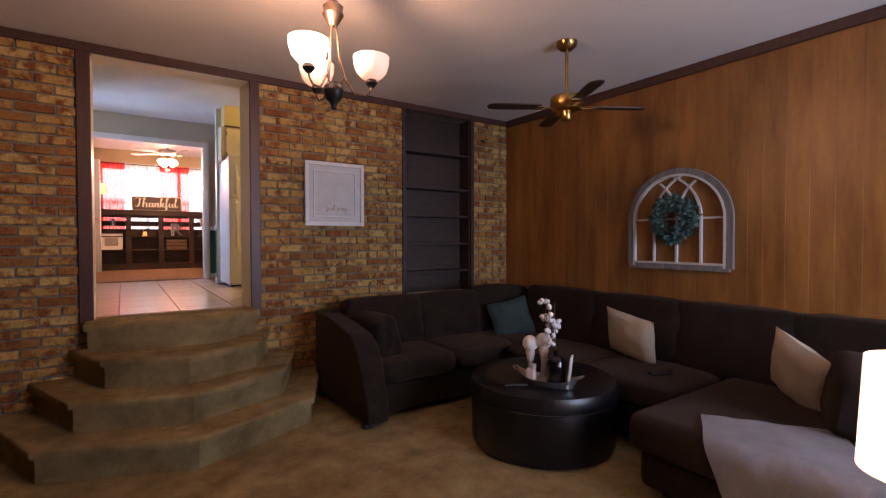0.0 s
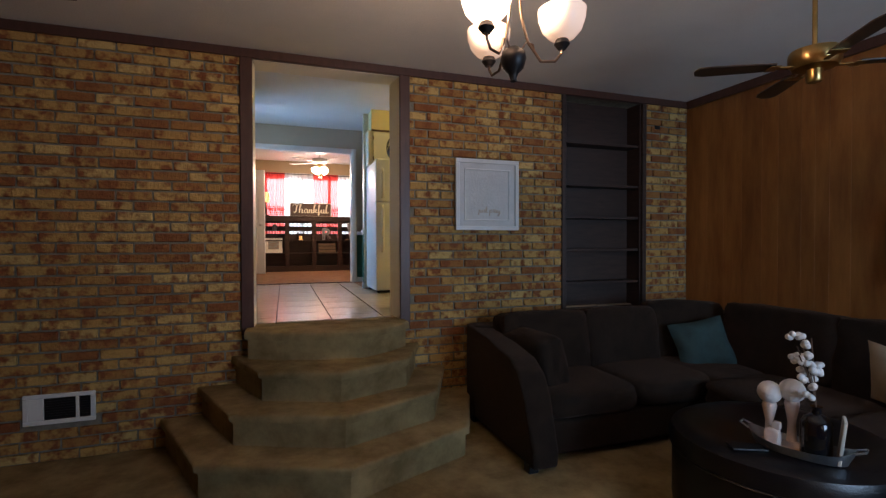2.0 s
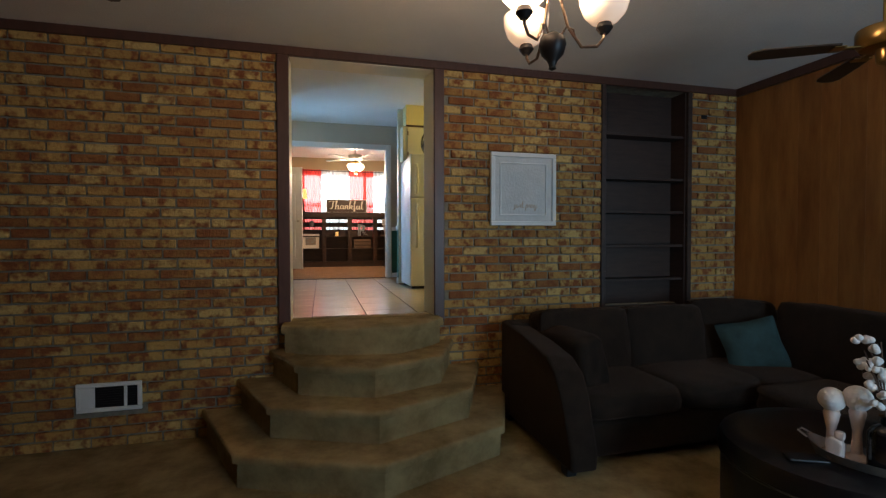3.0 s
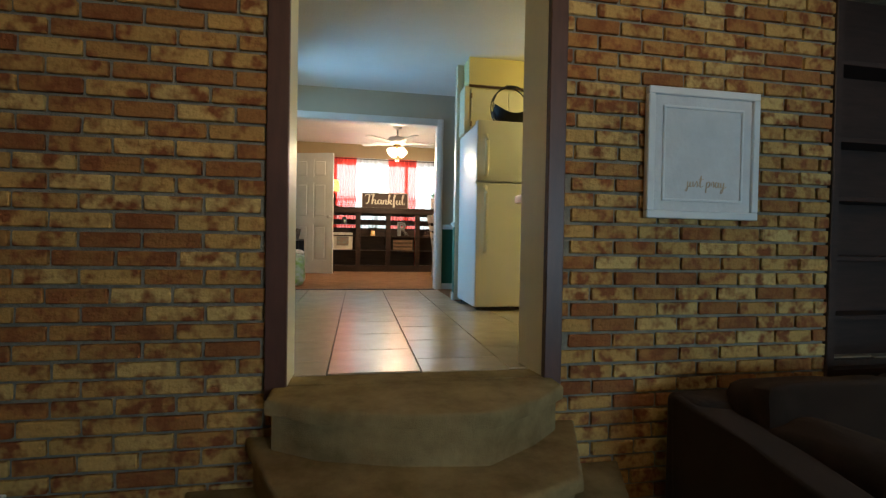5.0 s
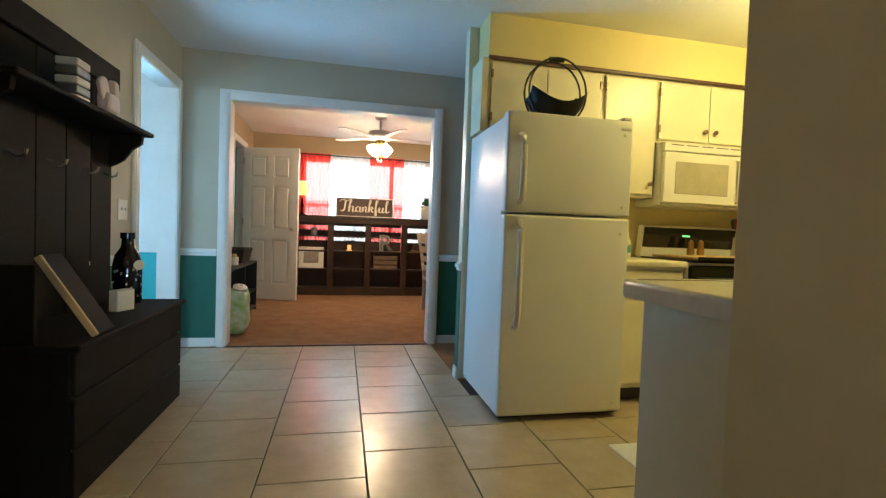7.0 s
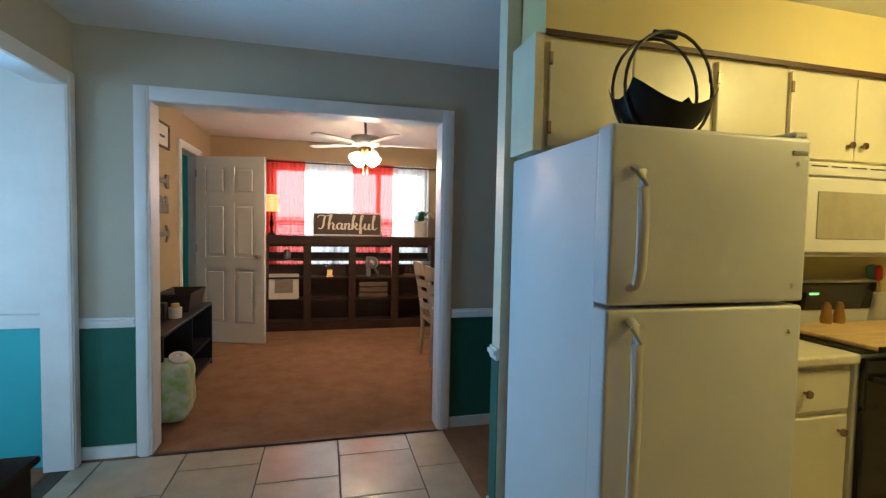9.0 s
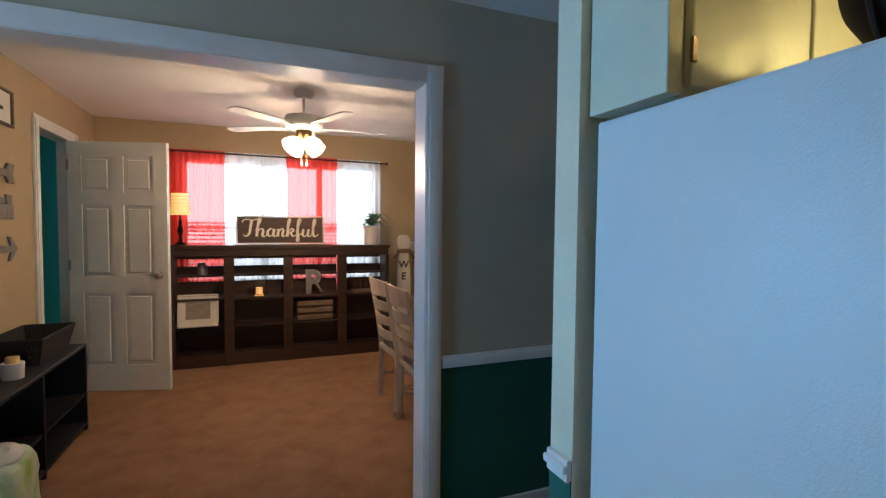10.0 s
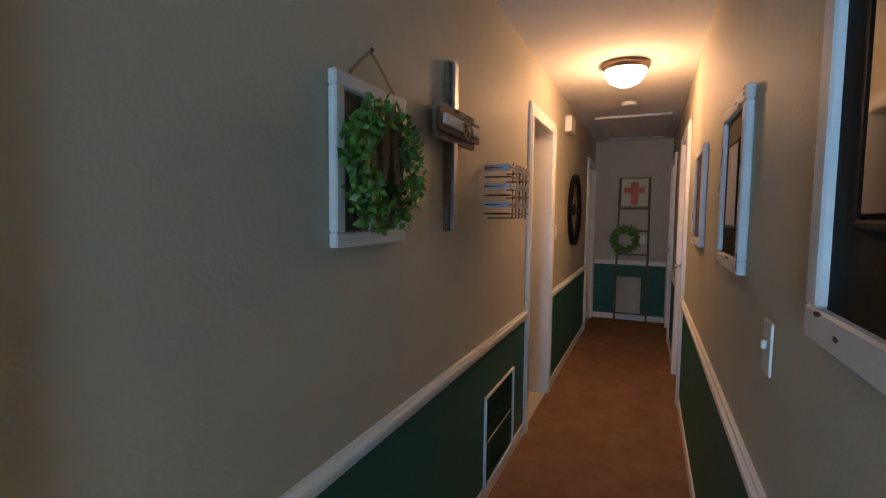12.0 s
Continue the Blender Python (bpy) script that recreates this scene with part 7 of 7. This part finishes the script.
th = thing("door_chime", (5.22, YD, 2.9), "small white chime box high on the hall wall", "chime")
part("box", bm_box(5.10, 5.31, YD - 0.06, YD - 0.001, 2.865, 3.0, 0.008, 2), PLASTIC_WHITE, th)
switch_plate("light_switch", pose(4.80, YD, 2.03, 0, 0, 0), "white light switch beside the hall door")

# right wall: framed pieces facing +y
def wall_frame(x0, x1, z0, z1, rail, mat, label, inner, name):
    f = thing(name, ((x0 + x1) / 2, YH, z0), label, "frame")
    m = pose((x0 + x1) / 2, YH + 0.001, (z0 + z1) / 2, 0, 0, 180)
    w, h = x1 - x0, z1 - z0
    part("frame", frame_box(w, h, rail, 0.024, m), OLDWHITE, f)
    part("backing", moved(bm_box(-w / 2 + rail * 0.8, w / 2 - rail * 0.8, -0.010, 0, -h / 2 + rail * 0.8, h / 2 - rail * 0.8), m), mat, f)
    if inner:
        part("pane", moved(bm_box(-w * 0.22, w * 0.22, -0.016, -0.010, -h * 0.24, h * 0.24), m), inner, f)
        part("inner_frame", frame_box(w * 0.5, h * 0.54, 0.014, 0.018, m), BLACKWOOD, f)
    rng = random.Random(int(x0 * 100))
    for k in range(16):
        long, edge = rng.uniform(0.008, 0.024), rng.choice((0.12, 0.5, 0.88))
        if k % 2:
            place = pose(rng.choice((-1, 1)) * (w / 2 - rail * edge), 0, rng.uniform(-h / 2, h / 2) * 0.95, 0, rng.uniform(-8, 8), 0)
        else:
            place = pose(rng.uniform(-w / 2, w / 2) * 0.95, 0, rng.choice((-1, 1)) * (h / 2 - rail * edge), 0, 90 + rng.uniform(-8, 8), 0)
        b = bm_prism([(0, -long), (0.0045, -long * 0.4), (0.003, long * 0.5), (0, long), (-0.004, long * 0.3), (-0.0035, -long * 0.5)], 0, 0.0013)
        part("chip", moved(b, m @ place @ pose(0, -0.0236, 0, 90, 0, 0)), SIGN_BROWN, f)
    return f


wall_frame(1.345, 1.915, 1.985, 2.70, 0.05, BLACKWOOD, "dark glazed board in a chipped white wooden frame", BLACKGLASS, "framed_mirror")
wall_frame(2.53, 2.955, 2.005, 2.52, 0.04, BLACKWOOD, "dark board in a chipped white wooden frame", PAPER, "framed_board")
wall_frame(3.60, 4.04, 2.015, 2.515, 0.04, SIGN_BROWN, "brown board in a white wooden frame", None, "framed_board")
switch_plate("light_switch", pose(2.235, YH, 1.885, 0, 0, 180), "white light switch above the chair rail")

# end of the hall: leaning ladder with a picture, a wreath and a towel
ld = thing("blanket_ladder", (7.45, 7.59, ZK), "slim rustic ladder leaning on the end wall", "ladder")
for y in (7.404, 7.781):
    part("rail", bm_tube([(7.40, y, ZK + 0.006), (7.545, y + (7.592 - y) * 0.06, 2.655)], 0.013, 8), OLDBROWN, ld, smooth=True)
for z in (0.94, 1.06, 1.67, 1.97, 2.255, 2.64):
    x = 7.40 + (z - ZK) * 0.0785
    part("rung", bm_tube([(x, 7.405, z), (x, 7.78, z)], 0.010, 8), OLDBROWN, ld, smooth=True)
ep = thing("canvas_picture", (7.52, 7.59, 2.27), "mint canvas with a coral painted cross on the ladder", "picture")
mep = pose(7.525, 7.59, 2.46, 0, 0, -90) @ pose(0, 0, 0, -4.5, 0, 0)
part("canvas", moved(bm_box(-0.16, 0.16, -0.02, 0, -0.18, 0.18, 0.003), mep), MINT, ep)
part("cross_upright", moved(bm_box(-0.045, 0.045, -0.0225, -0.0195, -0.16, 0.13), mep), PINK, ep)
part("cross_bar", moved(bm_box(-0.125, 0.115, -0.0245, -0.0215, -0.01, 0.065), mep), PINK, ep)
part("frame", frame_box(0.34, 0.38, 0.012, 0.026, mep), OLDBROWN, ep)
hw = thing("small_wreath", (7.46, 7.68, 1.7), "green leafy wreath hung on the ladder", "wreath")
mhw = pose(7.455, 7.685, 1.86, 0, 0, -90) @ Matrix.Diagonal((1.2, 1, 1.2, 1))
leaf_ring(0.115, 0.032, 420, 0.035, LEAF, mhw, hw, seed=5, flat=1.0)
part("ring", moved(bm_tube([(0.115 * math.cos(k * math.pi / 12), -0.01, 0.115 * math.sin(k * math.pi / 12)) for k in range(24)], 0.014, 6, True), mhw), LEAF_DARK, hw)


tw2 = thing("hand_towel", (7.42, 7.62, 0.92), "white towel folded over the ladder rungs", "towel")
b = bmesh.new()
rows = []
for i in range(12):
    z = 1.385 - 0.46 * i / 11
    x = 7.40 + (z - ZK) * 0.0785 - 0.016
    rows.append([b.verts.new((x + 0.004 * math.sin(j * 1.1), 7.475 + 0.29 * j / 8, z)) for j in range(9)])
for p, q in zip(rows, rows[1:]):
    for k in range(8):
        b.faces.new((p[k], p[k + 1], q[k + 1], q[k]))
bmesh.ops.solidify(b, geom=b.faces[:], thickness=0.008)
part("cloth", b, TOWEL, tw2, smooth=True)
switch_plate("light_switch", pose(XN, 7.48, 1.86, 0, 0, -90), "white plate on the end wall")

# hall ceiling
hl = thing("hall_light", (4.30, 7.585, CK), "flush bronze-rimmed ceiling light with a lit frosted bowl", "ceiling light")
mh = Matrix.Translation((4.30, 7.585, 0)) @ Matrix.Diagonal((0.85, 0.85, 1, 1))
part("rim", moved(bm_lathe([(0, CK), (0.165, CK), (0.17, CK - 0.025), (0.155, CK - 0.045), (0.14, CK - 0.045), (0.14, CK - 0.02), (0, CK - 0.02)], 32), mh), BRONZE, hl, smooth=True)
part("bowl", moved(bm_lathe([(0.15, CK - 0.04), (0.145, CK - 0.075), (0.11, CK - 0.115), (0.05, CK - 0.14), (0, CK - 0.145)], 32, False), mh), GLOBE, hl, smooth=True)
sd = thing("smoke_detector", (5.41, 7.605, CK), "round white smoke detector on the hall ceiling", "smoke detector")
part("case", moved(bm_lathe([(0, CK), (0.065, CK), (0.06, CK - 0.03), (0, CK - 0.035)], 24), Matrix.Translation((5.41, 7.605, 0))), PLASTIC_WHITE, sd, smooth=True)
at = empty("attic_hatch", (6.65, 7.6, CK), 0, "white attic hatch with a moulded frame in the ceiling", "hatch", kind="structure")
b = bmesh.new()
for q in ((5.95, 7.36, 7.25, 7.29), (5.95, 7.36, 7.90, 7.94), (5.95, 6.0, 7.29, 7.90), (7.31, 7.36, 7.29, 7.90)):
    bm_box(q[0], q[1], q[2], q[3], CK - 0.02, CK - 0.001, 0.003, bm=b)
part("hatch_frame", b, WHITE, at)
part("hatch_panel", bm_box(6.0, 7.31, 7.29, 7.90, CK - 0.008, CK - 0.001), CEIL_WHITE, at)

# ---- small pieces of the setting ----
# veneer boards of the panelled wall
rng = random.Random(17)
y = YB - 0.001
while y > -1.65:
    w = rng.choice((0.10, 0.14, 0.18, 0.24))
    y0 = max(y - w, -1.69)
    b = bm_box(XE, XE + 0.0115, y0 + 0.0008, y - 0.0008, 0.001, CD - 0.001, 0.0007)
    part("board", b, PANEL_WOOD, wall_panel_back)
    y = y0

# floor tiles in columns, every other one half a tile along
PX, PY = 0.4165, 0.431
tile_mesh = None
col = 0
x = 0.170 - 3 * PX
while x < 4.9:
    off = 6.352 if col % 2 == 1 else 6.352 + PY / 2
    yy = off - 5 * PY
    while yy < YD:
        x0, x1, y0, y1 = max(x + 0.003, XW), min(x + PX - 0.003, 4.9), max(yy + 0.003, YB + 0.121), min(yy + PY - 0.003, YD - 0.03)
        if x0 >= 1.25 and y0 > 7.1:
            yy += PY
            continue
        if x1 > 1.26 and y1 > 7.1:
            y1 = min(y1, 7.1) if x0 > 1.1 and x0 >= 1.25 else y1
            x1 = min(x1, 1.248)
        if x1 - x0 > 0.02 and y1 - y0 > 0.02:
            whole = abs(x1 - x0 - PX + 0.006) < 1e-4 and abs(y1 - y0 - PY + 0.006) < 1e-4
            if whole and tile_mesh is not None:
                t = new("tile", tile_mesh)
                t.parent = floor_kitchen
                t.location = (x0, y0, 0)
            else:
                t = part("tile", bm_box(0, x1 - x0, 0, y1 - y0, ZK - 0.02, ZK, 0.002), TILE, floor_kitchen)
                t.location = (x0, y0, 0)
                if whole:
                    tile_mesh = t.data
        yy += PY
    x += PX
    col += 1

# bricks in running bond with uneven edges; those round the doorway are single objects
COURSE, BL, J = 0.0705, 0.2165, 0.0135
HOLES = [(-0.062, 1.188, 0.745, 2.75), (2.60, 3.54, 0.0, 2.74), (-1.33, -0.96, 0.27, 0.42)]
rng = random.Random(4)


def brick_bm(w, h, d, seed):
    r = random.Random(seed)
    b = bm_box(-w / 2, w / 2, -d, 0.012, 0, h, 0.0055, 2)
    for v in b.verts:
        v.co += Vector((r.uniform(-1, 1) * 0.0022, r.uniform(-1, 1) * 0.0016, r.uniform(-1, 1) * 0.0018))
    return b


alike = []
for k in range(10):
    b = brick_bm(BL - J, COURSE - J, 0.010, k)
    me = bpy.data.meshes.new("brick")
    bmesh.ops.recalc_face_normals(b, faces=b.faces[:])
    b.to_mesh(me)
    b.free()
    me.materials.append(BRICK)
    alike.append(me)
rest = bmesh.new()
count = 0
for row in range(39):
    z0 = 0.005 + row * COURSE
    z1 = z0 + COURSE - J
    if z1 > 2.745:
        break
    x = -3.2 + (0.5 * BL if row % 2 else 0) + rng.uniform(-0.012, 0.012)
    while x < XE - 0.01:
        spans = [(x, min(x + BL - J, XE))]
        for h0, h1, hz0, hz1 in HOLES:
            if z1 > hz0 and z0 < hz1:
                cut = []
                for a, c in spans:
                    if c <= h0 or a >= h1:
                        cut.append((a, c))
                    else:
                        if a < h0:
                            cut.append((a, h0))
                        if c > h1:
                            cut.append((h1, c))
                spans = cut
        for a, c in spans:
            w = c - a
            if w < 0.03:
                continue
            near = (-0.85 < (a + c) / 2 < 2.6) and 0.70 < z0 < 2.3 and count < 300
            proud = rng.uniform(0.0, 0.004)
            m = Matrix.Translation(((a + c) / 2, YB + 0.004 - proud, z0 + rng.uniform(-0.0012, 0.0012))) @ pose(0, 0, 0, 0, rng.uniform(-0.35, 0.35), rng.uniform(-0.7, 0.7))
            if near:
                count += 1
                if abs(w - BL + J) < 0.002:
                    ob = new("brick", alike[rng.randrange(10)])
                    ob.parent = wall_brick
                else:
                    ob = part("brick", brick_bm(w, COURSE - J, 0.010, rng.randrange(999)), BRICK, wall_brick)
                ob.matrix_basis = m
            else:
                merge(rest, brick_bm(w, COURSE - J, 0.010, rng.randrange(999)), m)
        x += BL
tagged(part("bricks", rest, BRICK, wall_brick), kind="stuff")
